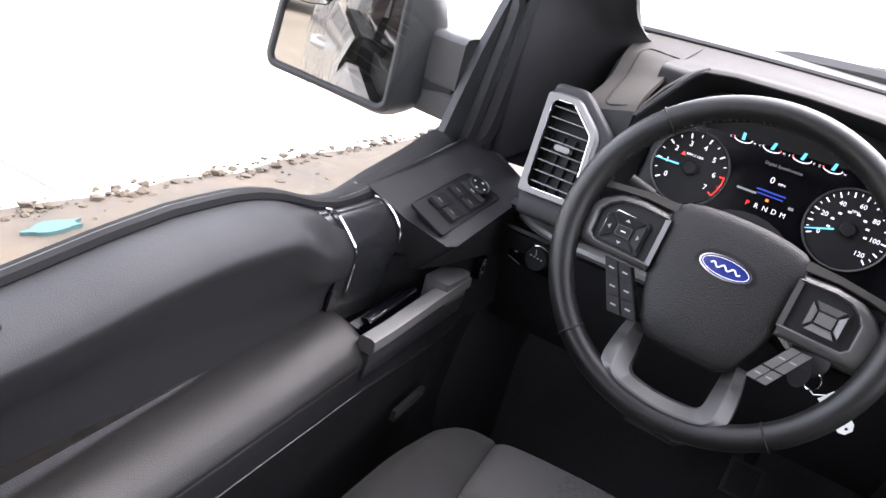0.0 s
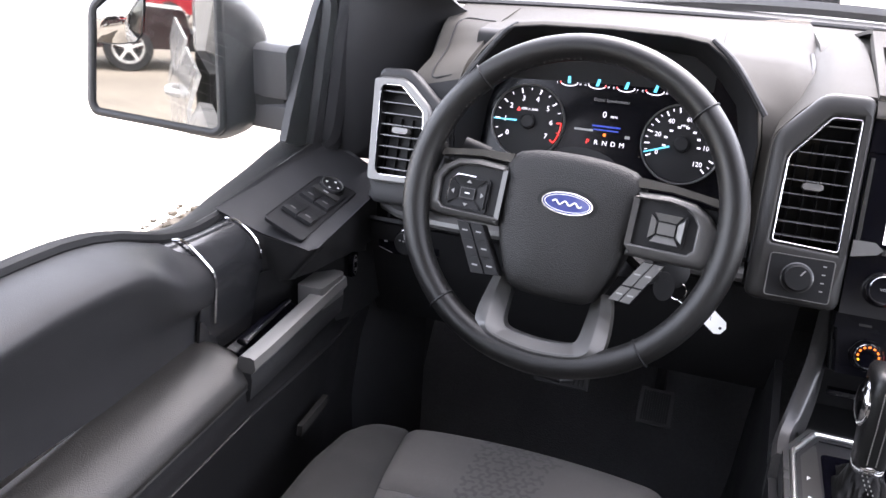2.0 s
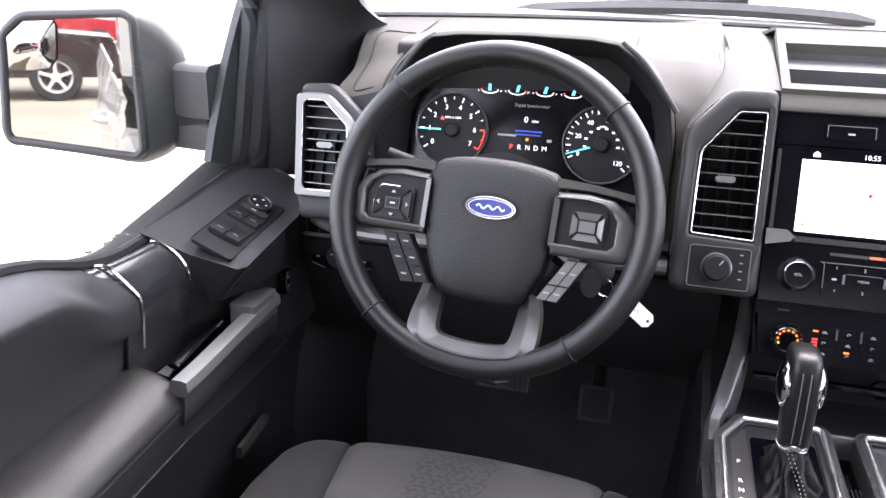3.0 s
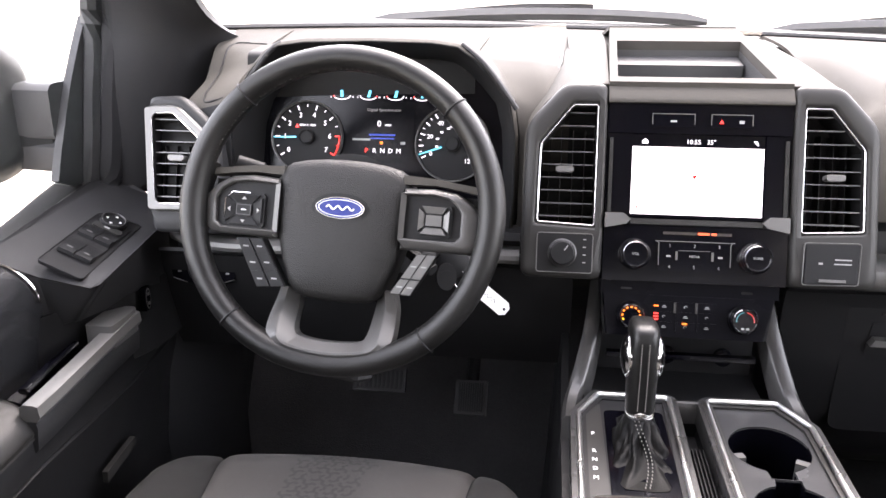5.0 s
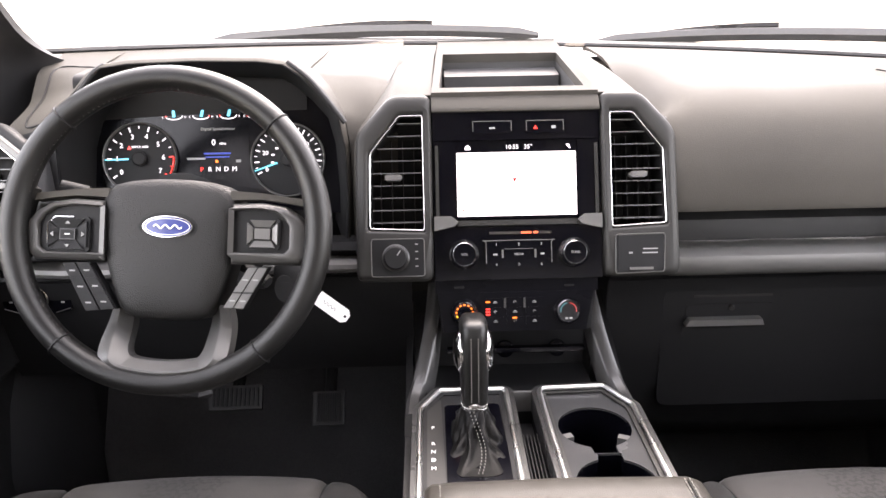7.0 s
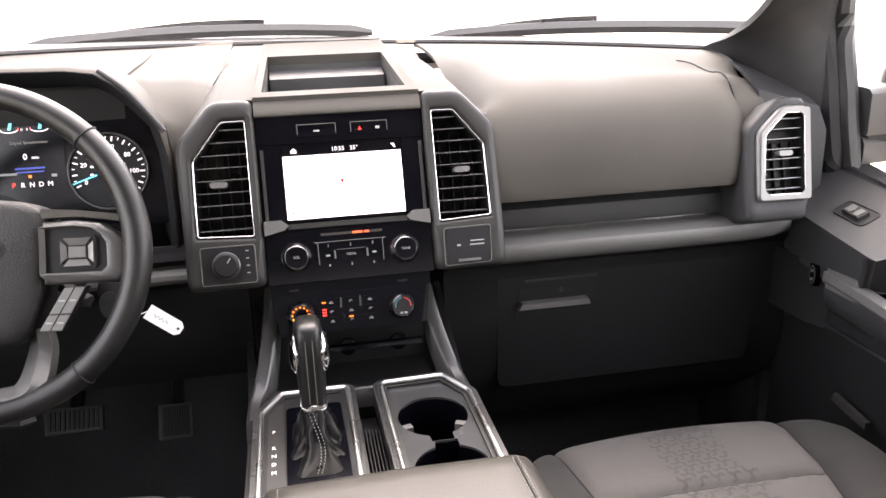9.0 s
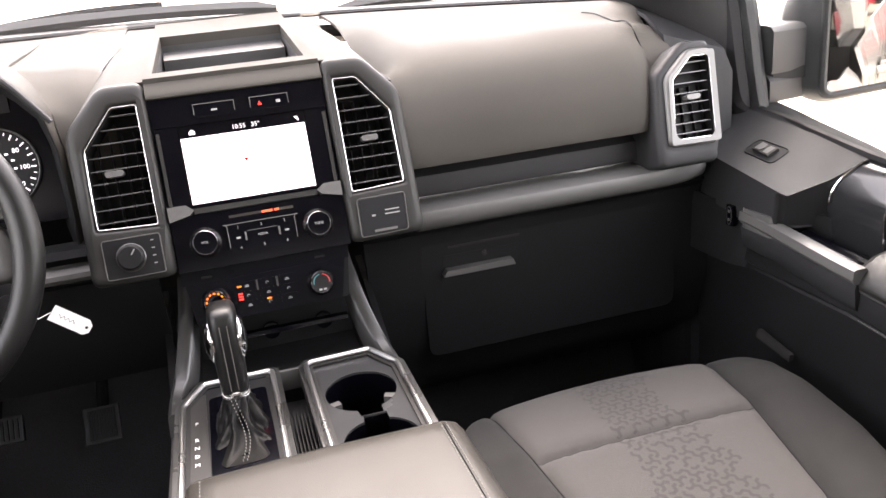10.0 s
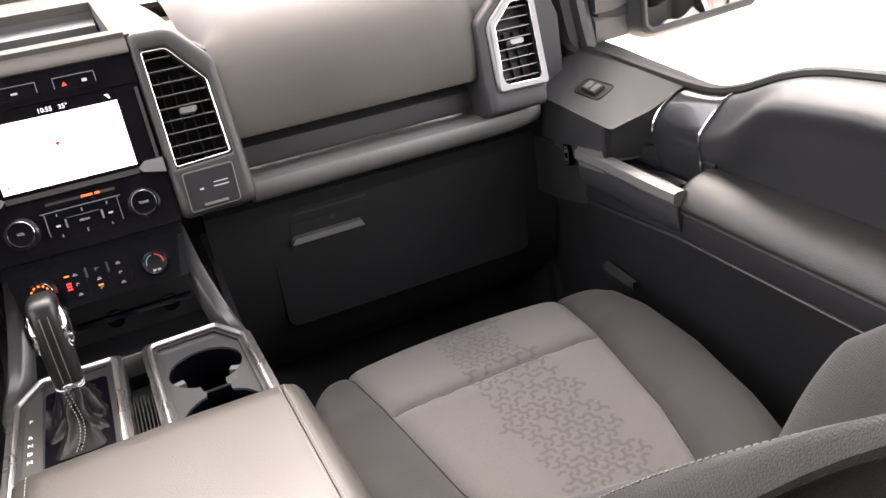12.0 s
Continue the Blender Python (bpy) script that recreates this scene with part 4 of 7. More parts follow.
for k in range(2):
    part("mark", box(0.1690 - 0.001 * k, 0.1890, -0.1413 - 0.0055 * k, -0.1397 - 0.0055 * k, 0.0083, 0.0088, 0, ST), GREY_PRINT, cover)

# climate controls, set back below the radio
climate = part("climate_panel", prism([(-0.112, -0.196), (0.104, -0.196), (0.092, -0.250), (-0.106, -0.250)], -0.04, -0.012, ST, 0.004), PANEL_BLACK, stack, "black climate control panel")
part("chin", box(-0.116, 0.110, -0.196, -0.1785, -0.04, -0.013, 0.003, ST), PANEL_BLACK, stack)
for x in (-0.083, 0.070):
    part("socket_mark", box(x - 0.007, x + 0.007, -0.1900, -0.1870, -0.0131, -0.0120, 0.0008, ST), BLACK, stack)
panel_knob(at(ST, -0.077, -0.223, -0.013), 0.0180, climate)
panel_knob(at(ST, 0.0655, -0.223, -0.013), 0.0180, climate)
for k in range(9):
    a = radians(205 - 230 * k / 8)
    part("fan_light", box(-0.0014, 0.0014, -0.0011, 0.0011, 0, 0.0005, 0, at(ST, -0.077 + 0.0112 * math.cos(a), -0.223 + 0.0112 * math.sin(a), 0.0046, math.degrees(a) - 90)), AMBER_INK if 0 < k < 8 else YELLOW_INK, climate)
for a0, a1, m in ((-10, 80, RED_ARC), (100, 190, BLUE_ARC)):
    part("dial_arc", tube([at(ST, 0.0655, -0.223, 0.0040) @ Vector((0.0108 * math.cos(radians(a)), 0.0108 * math.sin(radians(a)), 0)) for a in range(a0, a1 + 1, 10)], 0.0008, 5), m, climate)
part("dial_mark", merged(box(0.0605, 0.0645, -0.2345, -0.2320, 0.0034, 0.0042, 0, ST), box(0.0665, 0.0705, -0.2345, -0.2320, 0.0034, 0.0042, 0, ST)), GREY_PRINT, climate)
# nine flat keys with small printed icons, parted by two satin bars
for i in range(9):
    x, y = (-0.0335, -0.0063, 0.0207)[i % 3], -0.210 - 0.0132 * (i // 3)
    kb = part("key", box(x - 0.0120, x + 0.0120, y - 0.0060, y + 0.0060, -0.013, -0.0113, 0.0012, ST), PANEL_BLACK, climate)
    if i % 2 == 0:
        part("glyph", merged(box(x - 0.0030, x + 0.0030, y - 0.0014, y - 0.0004, -0.0114, -0.0109, 0, ST), box(x - 0.0018, x + 0.0018, y + 0.0004, y + 0.0014, -0.0114, -0.0109, 0, ST)), GREY_PRINT, kb)
    else:
        part("glyph", tube([ST @ Vector((x + 0.0020 * math.cos(a), y + 0.0014 * math.sin(a), -0.0111)) for a in [math.pi * j / 5 for j in range(8)]], 0.0004, 4), GREY_PRINT, kb)
for y, m in ((-0.2095, AMBER_INK), (-0.2195, RED_INK), (-0.2233, RED_INK), (-0.2271, RED_INK)):
    part("lamp", box(-0.0468, -0.0408, y - 0.0010, y + 0.0010, -0.0124, -0.0105, 0, ST), m, climate)
part("lamp", box(-0.0100, -0.0040, -0.2330, -0.2308, -0.0124, -0.0105, 0, ST), AMBER_INK, climate)
for x in (-0.0200, 0.0072):
    part("rocker", box(x - 0.0012, x + 0.0012, -0.2180, -0.2045, -0.0118, -0.0095, 0.0006, ST), SATIN_DARK, climate)


# ---- instrument cluster ----
CL = facing((-0.44, 0.100, 1.26), 15)
cluster = thing("instrument_cluster", (-0.44, 0.11, 1.18), "black instrument cluster with two lit dials", "instruments")
part("face", prism([(-0.196, -0.085), (0.200, -0.085), (0.200, 0.050), (0.165, 0.100), (0.12, 0.122), (-0.12, 0.122), (-0.165, 0.100), (-0.198, 0.045)], -0.014, -0.008, CL, 0.001), BLACK, cluster)


def dial(cx, cy, r, first, last, n_big, per, words, size, needle, red_from=None):
    D = at(CL, cx, cy, 0)
    d = part("dial", lathe([(r * 0.99, -0.008), (r * 0.97, -0.004), (0.001, -0.004)], D, 48), MATTE, cluster, "round black dial")
    part("ring", lathe([(r * 0.985, -0.004), (r * 1.0, 0.001), (r * 1.025, 0.002), (r * 1.04, -0.006)], D, 56, False), SATIN, d)
    marks, red = [], []
    for i in range(n_big * per + 1):
        a = radians(lerp(first, last, i / (n_big * per)))
        big = i % per == 0
        M = D @ Matrix.Rotation(a, 4, "Z")
        bar = box(r * (0.80 if big else 0.86), r * 0.93, -0.0009 if big else -0.0005, 0.0009 if big else 0.0005, -0.004, -0.0034, 0, M)
        (red if red_from is not None and i >= red_from else marks).append(bar)
    part("ticks", merged(*marks), WHITE_INK, d)
    if red:
        M = [D @ Vector((r * 0.93 * math.cos(radians(a)), r * 0.93 * math.sin(radians(a)), -0.0034)) for a in np.linspace(lerp(first, last, red_from / (n_big * per)), last, 10)]
        part("red_zone", merged(*red, tube(M, 0.0009, 5)), RED_INK, d)
    for i, w in enumerate(words):
        if w:
            a = radians(lerp(first, last, i / (len(words) - 1)))
            lettering("number", w, size, at(D, r * 0.65 * math.cos(a), r * 0.65 * math.sin(a), -0.0036), WHITE_INK, d)
    a = radians(needle)
    part("needle", prism([(r * 0.30, -0.0013), (r * 0.96, -0.0007), (r * 0.96, 0.0007), (r * 0.30, 0.0013)], 0.001, 0.0022, D @ Matrix.Rotation(a, 4, "Z"), 0), BLUE_INK, d, "lit cyan needle")
    part("hub", lathe([(r * 0.20, -0.004), (r * 0.20, 0.003), (r * 0.16, 0.0045), (0.001, 0.0045)], D, 24), MATTE, d)
    return d


tach = dial(-0.112, 0.001, 0.053, 214, -32, 7, 2, ["0", "1", "2", "3", "4", "5", "6", "7"], 0.0105, 181, 12)
lettering("caption", "RPM X 1000", 0.0048, at(CL, -0.112, 0.019, -0.0034), WHITE_INK, tach)
part("warning_mark", prism([(-0.003, -0.0025), (0.003, -0.0025), (0, 0.0032)], -0.0036, -0.003, at(CL, -0.128, 0.018), 0), RED_INK, tach)
speedo = dial(0.108, -0.004, 0.054, 205, -45, 12, 2, ["0", "", "20", "", "40", "", "60", "", "80", "", "100", "", "120"], 0.0092, 199)
for k in range(8):
    a = radians(190 - 28 * k)
    part("inner_mark", box(-0.0022, 0.0022, -0.0013, 0.0013, -0.0038, -0.0032, 0, at(CL, 0.108 + 0.0235 * math.cos(a), -0.004 + 0.0235 * math.sin(a))), WHITE_INK, speedo)
lettering("caption", "MPH", 0.0048, at(CL, 0.108, 0.021, -0.0034), WHITE_INK, speedo)
info = part("info_display", box(-0.046, 0.050, -0.032, 0.054, -0.008, -0.0062, 0.001, CL), BLACK, cluster, "small driver information display")
lettering("title", "Digital Speedometer", 0.0062, at(CL, 0.004, 0.044, -0.0058), GREY_PRINT, info)
lettering("speed", "0", 0.0125, at(CL, -0.003, 0.0235, -0.0058), WHITE_INK, info)
lettering("unit", "MPH", 0.0048, at(CL, 0.0105, 0.0215, -0.0058), WHITE_INK, info)
part("blue_line", merged(box(-0.018, 0.022, 0.0060, 0.0085, -0.0062, -0.0057, 0, CL), box(-0.016, 0.020, 0.0010, 0.0030, -0.0062, -0.0057, 0, CL)), DEEP_BLUE, info)
part("odometer_bar", box(-0.043, -0.016, -0.0015, 0.0015, -0.0062, -0.0057, 0, CL), GREY_PRINT, info)
part("amber_lamp", box(-0.001, 0.003, -0.0065, -0.0025, -0.0062, -0.0057, 0, CL), AMBER_INK, info)
part("lamp_mark", box(0.030, 0.037, -0.0065, -0.0025, -0.0062, -0.0057, 0, CL), GREY_PRINT, info)
for i, ch in enumerate("PRNDM"):
    lettering("gear_letter", ch, 0.0098, at(CL, -0.0215 + 0.0122 * i, -0.0165, -0.0058), RED_INK if ch == "P" else WHITE_INK, info)
for k in range(4):
    G = at(CL, -0.061 + 0.0405 * k, 0.0655, -0.006)
    g = part("small_gauge", tube([G @ Vector((0.0125 * math.cos(radians(a)), 0.0055 * math.sin(radians(a)) - 0.001, 0)) for a in range(175, 366, 19)], 0.0008, 5), WHITE_INK, cluster, "small lit arc gauge")
    part("pointer", prism([(-0.002, -0.003), (0.0025, -0.003), (0.0045 - 0.003 * (k == 0), 0.007), (0.0005 - 0.003 * (k == 0), 0.007)], 0.0005, 0.001, G, 0), BLUE_INK, g)
    part("red_end", tube([G @ Vector((0.0125 * math.cos(radians(a)), 0.0055 * math.sin(radians(a)) - 0.001, 0.0006)) for a in (178, 190, 205)] if k != 1 else [G @ Vector((0.0125 * math.cos(radians(a)), 0.0055 * math.sin(radians(a)) - 0.001, 0.0006)) for a in (335, 348, 362)], 0.0009, 5), RED_INK, g)
    for s, ch in ((-1, "LCEC"[k]), (1, "HHFH"[k])):
        lettering("letter", ch, 0.0042, at(G, s * 0.0165, -0.003, 0), WHITE_INK, g)

# ---- steering wheel ----
SPOKE = material("satin_spoke_paint", (0.058, 0.0565, 0.055), 0.38, metal=0.2, spot=0.06, grain=0.06)
SPOKE_LIGHT = material("satin_spoke_bright", (0.058, 0.0570, 0.0555), 0.40, metal=0.2, spot=0.06, grain=0.06)
WH = facing((-0.4362, -0.1631, 1.2189), 18.5, -2.0, -2.2)
wheel = thing("steering_wheel", (-0.436, -0.12, 1.10), "black leather steering wheel with satin grey spokes", "steering wheel")
ext, tube_a, tube_b = 0.1826, 0.0152, 0.0170
bm = bmesh.new()
rings = []
for i in range(96):
    a = 2 * math.pi * i / 96
    r = ext * (1 - 0.012 * max(0, -math.sin(a)) ** 6)
    grip = 1 + 0.07 * max(0, math.cos(2 * (a - math.pi / 2) + math.pi)) ** 3
    rings.append([bm.verts.new(WH @ Vector((math.cos(a) * (r + tube_a * grip * math.cos(b)), math.sin(a) * (r + tube_a * grip * math.cos(b)), tube_b * grip * math.sin(b)))) for b in [2 * math.pi * j / 18 for j in range(18)]])
for i in range(96):
    p, q = rings[i], rings[(i + 1) % 96]
    for j in range(18):
        bm.faces.new((p[j], p[(j + 1) % 18], q[(j + 1) % 18], q[j]))
rim_ob = part("rim", bm, LEATHER, wheel, "leather-wrapped rim")
for ang in (134, 45.5, 228.5, 310):
    a = radians(ang)
    c = Vector((ext * math.cos(a), ext * math.sin(a), 0))
    part("seam", tube([WH @ (c + Vector((math.cos(a) * (tube_a + 0.0008) * math.cos(b), math.sin(a) * (tube_a + 0.0008) * math.cos(b), (tube_b + 0.0008) * math.sin(b)))) for b in [2 * math.pi * j / 16 for j in range(16)]], 0.0012, 6, True, up=WH.to_3x3() @ Vector((-math.sin(a), math.cos(a), 0))), MATTE, rim_ob)
stitches = []
for i in range(150):
    a = radians(360 * i / 150)
    p = Vector(((ext - tube_a * 0.97) * math.cos(a), (ext - tube_a * 0.97) * math.sin(a), 0.0055))
    stitches.append(box(-0.0011, 0.0011, -0.0004, 0.0004, 0, 0.0007, 0, WH @ Matrix.Translation(p) @ Matrix.Rotation(a + 0.9, 4, "Z")))
part("stitching", merged(*stitches), RIM_THREAD, rim_ob)
# airbag cover: a soft shield shape with a rolled edge, set a little below the rim's plane
half = [(0.0, 0.0640), (0.026, 0.0632), (0.050, 0.0605), (0.068, 0.0560), (0.0785, 0.0480), (0.0828, 0.0360), (0.0830, 0.0180), (0.0810, -0.0100), (0.0765, -0.0380), (0.0690, -0.0660), (0.0600, -0.0880), (0.0520, -0.1000), (0.0400, -0.1060), (0.020, -0.1082), (0.0, -0.1086)]
hub_line = half + [(-x, y) for x, y in half[-2:0:-1]]
bm = bmesh.new()
rings = []
for k, z in ((0.99, -0.060), (1.0, -0.026), (0.995, -0.019), (0.975, -0.0125), (0.94, -0.0085), (0.86, -0.0052), (0.7, -0.0025), (0.5, -0.001), (0.25, 0.0)):
    rings.append([bm.verts.new(WH @ Vector((x * k, (y + 0.02) * k - 0.02, z))) for x, y in hub_line])
for p, q in zip(rings, rings[1:]):
    for j in range(len(p)):
        bm.faces.new((p[j], p[(j + 1) % len(p)], q[(j + 1) % len(p)], q[j]))
bm.faces.new(rings[-1])
hub = part("airbag_cover", bm, material("airbag_vinyl", (0.0068, 0.0065, 0.0063), 0.46, spec=0.36, grain=0.75, grain_size=850), wheel, "grained black airbag cover", 60)
oval = lambda a, b: [(a * math.cos(2 * math.pi * i / 36), b * math.sin(2 * math.pi * i / 36)) for i in range(36)]
BG = at(WH, 0.0025, 0.0045, -0.022)
badge = part("badge", prism(oval(0.0288, 0.0118), 0.016, 0.0236, BG, 0.0012), OVAL, hub, "dark blue oval badge with bright rim")
part("badge_rim", band(oval(0.0300, 0.0130), oval(0.0284, 0.0114), 0.016, 0.0246, BG, 0.0005), CHROME, badge)
part("inner_line", band(oval(0.0268, 0.0100), oval(0.0260, 0.0093), 0.0234, 0.0241, BG, 0), PAPER, badge)
swirl = [(-0.017 + 0.034 * i / 24, 0.0022 * math.sin(i * 0.78), 0.0241) for i in range(25)]
part("badge_mark", tube([BG @ Vector(p) for p in swirl], 0.0010, 5), PAPER, badge)
part("recess_ring", band(oval(0.0355, 0.0175), oval(0.0302, 0.0132), 0.012, 0.0216, BG, 0.0012), MATTE, hub)

for s in (-1, 1):
    mir = lambda pts: [(s * x, y) for x, y in pts]
    out = [(0.076, 0.0345), (0.112, 0.0365), (0.140, 0.0325), (0.157, 0.0225), (0.1700, 0.0080), (0.1690, -0.0290), (0.1590, -0.0375), (0.076, -0.0380)]
    inn = [(0.076, 0.0262), (0.112, 0.0278), (0.134, 0.0248), (0.147, 0.0165), (0.1545, 0.0060), (0.1530, -0.0220), (0.1460, -0.0280), (0.076, -0.0285)] if s < 0 else [(0.076, 0.0262), (0.112, 0.0278), (0.130, 0.0252), (0.140, 0.0185), (0.1465, 0.0090), (0.1470, -0.0180), (0.1410, -0.0240), (0.076, -0.0245)]
    rows_ = []
    for line_, z in ((out, -0.034), (out, -0.010), (inset(out, 0.0018), -0.0045), (inset(out, 0.0045), -0.0020), (inset(inn, -0.0020), 0.0), (inset(inn, -0.0005), -0.0012), (inn, -0.0035), (inn, -0.020)):
        rows_.append([WH @ Vector((s * x, y, z)) for x, y in line_])
    bm = bmesh.new()
    vs_ = [[bm.verts.new(p) for p in r] for r in rows_]
    for p, q in zip(vs_, vs_[1:]):
        for i in range(8):
            bm.faces.new((p[i], p[(i + 1) % 8], q[(i + 1) % 8], q[i]))
    spoke = part("spoke", bm, SPOKE, wheel, "satin grey spoke trim", 50)
    part("switch_bed", prism(mir(inset(inn, -0.001)), -0.024, -0.0075, WH, 0.001), MATTE, spoke)
    arm = mir([(0.074, 0.0500), (0.112, 0.0480), (0.140, 0.0445), (0.160, 0.0420), (0.169, 0.0360), (0.165, 0.0330), (0.140, 0.0372), (0.112, 0.0402), (0.074, 0.0390)])
    part("spoke_arm", prism(arm, -0.034, -0.0085, WH, 0.003, 3), DASH, wheel, "grey upper spoke arm")
    part("spoke_root", prism(mir([(0.160, 0.047), (0.180, 0.060), (0.186, 0.010), (0.184, -0.036), (0.168, -0.036), (0.169, 0.010)]), -0.018, -0.0005, WH, 0.006, 3), LEATHER, wheel)
    w_, h_ = (0.0255, 0.0208) if s < 0 else (0.0208, 0.0188)
    P = at(WH, s * (0.1180 if s < 0 else 0.1150), -0.0070 if s < 0 else -0.0012, -0.0065)
    c_ = 0.009 if s < 0 else 0.005
    octo = [(-w_, -h_ + c_), (-w_ + c_, -h_), (w_ - 0.003, -h_), (w_, -h_ + 0.003), (w_, h_ - 0.003), (w_ - 0.003, h_), (-w_ + c_, h_), (-w_, h_ - c_)]
    if s < 0:
        pad = part("switch_pad", prism(octo, -0.004, 0.0035, P, 0.0015), LOWER, wheel, "directional thumb switch")
        part("outline", tube([P @ Vector((x, y, 0.0032)) for x, y in [octo[0], octo[7], octo[6], (0.006, h_)]], 0.0010, 6), CHROME, pad)
    else:
        pad = part("switch_pad", prism(octo, -0.004, 0.0030, P, 0.0015), MATTE, wheel, "directional thumb switch")
    for k in range(4):
        Q = P @ Matrix.Rotation(math.pi / 2 * k, 4, "Z")
        across, along = (w_, h_) if k % 2 == 0 else (h_, w_)
        ci, co = (0.0098, 0.0068) if k % 2 == 0 else (0.0068, 0.0098)
        m_ = 0.0022
        key_line = [(-ci, co + 0.0010), (ci, co + 0.0010), (across - 2.2 * m_, along - m_), (-across + 2.2 * m_, along - m_)]
        bm = bmesh.new()
        lo_, hi_ = [bm.verts.new(Q @ Vector((x, y, 0.001))) for x, y in key_line], [bm.verts.new(Q @ Vector((x, y, z))) for (x, y), z in zip(inset(key_line, 0.0006), (0.0042, 0.0042, 0.0068, 0.0068))]
        bm.faces.new(hi_)
        for i in range(4):
            bm.faces.new((lo_[i], lo_[(i + 1) % 4], hi_[(i + 1) % 4], hi_[i]))
        part("key", bm, SATIN if s > 0 else LOWER, pad)
        if s < 0:
            part("arrow", prism([(-0.0030, along - 0.0085), (0.0030, along - 0.0085), (0, along - 0.0050)], 0.0060, 0.0072, Q, 0), GREY_PRINT, pad)
    sq = [(-0.0092, -0.0062), (0.0092, -0.0062), (0.0092, 0.0062), (-0.0092, 0.0062)]
    part("centre_key", prism(sq, 0.0, 0.0065, P, 0.0010), SATIN if s > 0 else LOWER, pad)
    if s < 0:
        part("centre_line", band(sq, inset(sq, 0.0007), 0.0058, 0.0069, P, 0), SATIN_DARK, pad)
        part("print", box(-0.003, 0.003, -0.0007, 0.0007, 0.0064, 0.0069, 0, P), PAPER, pad)
    # slanted key blocks below
    a0, a1, b1, b0 = (Vector((-0.0925, -0.0400)), Vector((-0.1265, -0.0410)), Vector((-0.0955, -0.0985)), Vector((-0.0590, -0.0950))) if s < 0 else (Vector((0.0985, -0.0410)), Vector((0.1225, -0.0405)), Vector((0.0940, -0.0915)), Vector((0.0690, -0.0910)))
    block = part("key_block", prism([tuple(a0), tuple(a1), tuple(b1), tuple(b0)], -0.024, -0.0080, WH, 0.0020), MATTE, wheel, "slanted cruise control keys" if s < 0 else "slanted satin phone and volume keys")
    n_r = 3 if s < 0 else 2
    for i in range(n_r):
        for j in range(2):
            q = lambda u, v: a0.lerp(a1, u).lerp(b0.lerp(b1, u), v)
            v0, v1, u0, u1 = i / n_r + 0.012, (i + 1) / n_r - 0.012, j / 2 + 0.03, (j + 1) / 2 - 0.03
            if s > 0:
                v0, v1 = (0.02, 0.60) if i == 0 else (0.64, 0.98)
            part("key", prism([tuple(q(u0, v0)), tuple(q(u1, v0)), tuple(q(u1, v1)), tuple(q(u0, v1))], -0.010, -0.0050, WH, 0.0012), SATIN if s > 0 else LOWER, block)
            m = q((u0 + u1) / 2, (v0 + v1) / 2)
            part("print", box(m.x - 0.0034, m.x + 0.0034, m.y - 0.0010, m.y + 0.0008, -0.0051, -0.0046, 0, WH), GREY_PRINT, block)
# lower spoke: an open loop with a crest, sloping to both sides
def loop_line(pts, z):
    full = [(-x, y) for x, y in pts[::-1]] + pts[1:]
    out = []
    for x, y in full:
        k = min(1.0, max(0.0, (-0.100 - y) / 0.066))
        k = k * k * (3 - 2 * k)                         # the loop rises on to the rim at its foot
        out.append(WH @ Vector((x - 0.0015 + 0.004 * k, y + 0.0035 * k, z + 0.043 * k)))
    return smooth_line(out, 4)


outer_ = [(0.0, -0.1815), (0.022, -0.1800), (0.046, -0.1755), (0.064, -0.1685), (0.0755, -0.1560), (0.0785, -0.1400), (0.0765, -0.1130), (0.0710, -0.0900)]
crest_ = [(0.0, -0.1712), (0.022, -0.1698), (0.044, -0.1660), (0.056, -0.1610), (0.0625, -0.1510), (0.0640, -0.1300), (0.0635, -0.1120), (0.0600, -0.0880)]
hole_ = [(0.0, -0.1580), (0.018, -0.1572), (0.034, -0.1550), (0.0415, -0.1515), (0.0455, -0.1430), (0.0470, -0.1290), (0.0485, -0.1100), (0.0500, -0.0860)]
part("lower_spoke", sheet([loop_line(outer_, -0.058), loop_line(outer_, -0.036), loop_line([(x * 0.99, y + 0.001) for x, y in outer_], -0.0335), loop_line(crest_, -0.0285), loop_line([(x * 0.965, y + 0.0022) for x, y in crest_], -0.0292), loop_line(hole_, -0.0405), loop_line(hole_, -0.060)]), SPOKE_LIGHT, wheel, "satin grey open lower spoke", 30)
part("hub_back", lathe([(0.075, -0.045), (0.07, -0.06), (0.06, -0.085)], WH, 32), MATTE, wheel)
for s in (-1, 1):
    part("spoke_back", box(min(s * 0.07, s * 0.165), max(s * 0.07, s * 0.165), -0.030, 0.030, -0.040, -0.024, 0.006, WH), MATTE, wheel)

column = thing("steering_column", (-0.434, 0.0, 1.05), "black steering column shroud with stalks", "steering column")
part("shroud", solid_loft([[WH @ Vector((x * k, y * k - 0.01, z)) for x, y in ((-0.055, -0.05), (-0.065, 0.0), (-0.05, 0.04), (0.05, 0.04), (0.065, 0.0), (0.055, -0.05))] for z, k in ((-0.06, 1.0), (-0.10, 1.15), (-0.26, 1.25))]), LOWER, column)
part("stalk", tube([WH @ Vector(p) for p in ((-0.05, 0.03, -0.07), (-0.10, 0.042, -0.055), (-0.150, 0.052, -0.045))], 0.0085, 10, taper=[0.8, 0.9, 1.15]), MATTE, column, "wiper and indicator stalk")
part("stalk_end", tube([WH @ Vector(p) for p in ((-0.118, 0.0465, -0.052), (-0.150, 0.053, -0.045))], 0.0100, 12), LOWER, column)
part("stalk", tube([WH @ Vector(p) for p in ((0.06, -0.03, -0.08), (0.11, -0.06, -0.06))], 0.008, 8), MATTE, column)
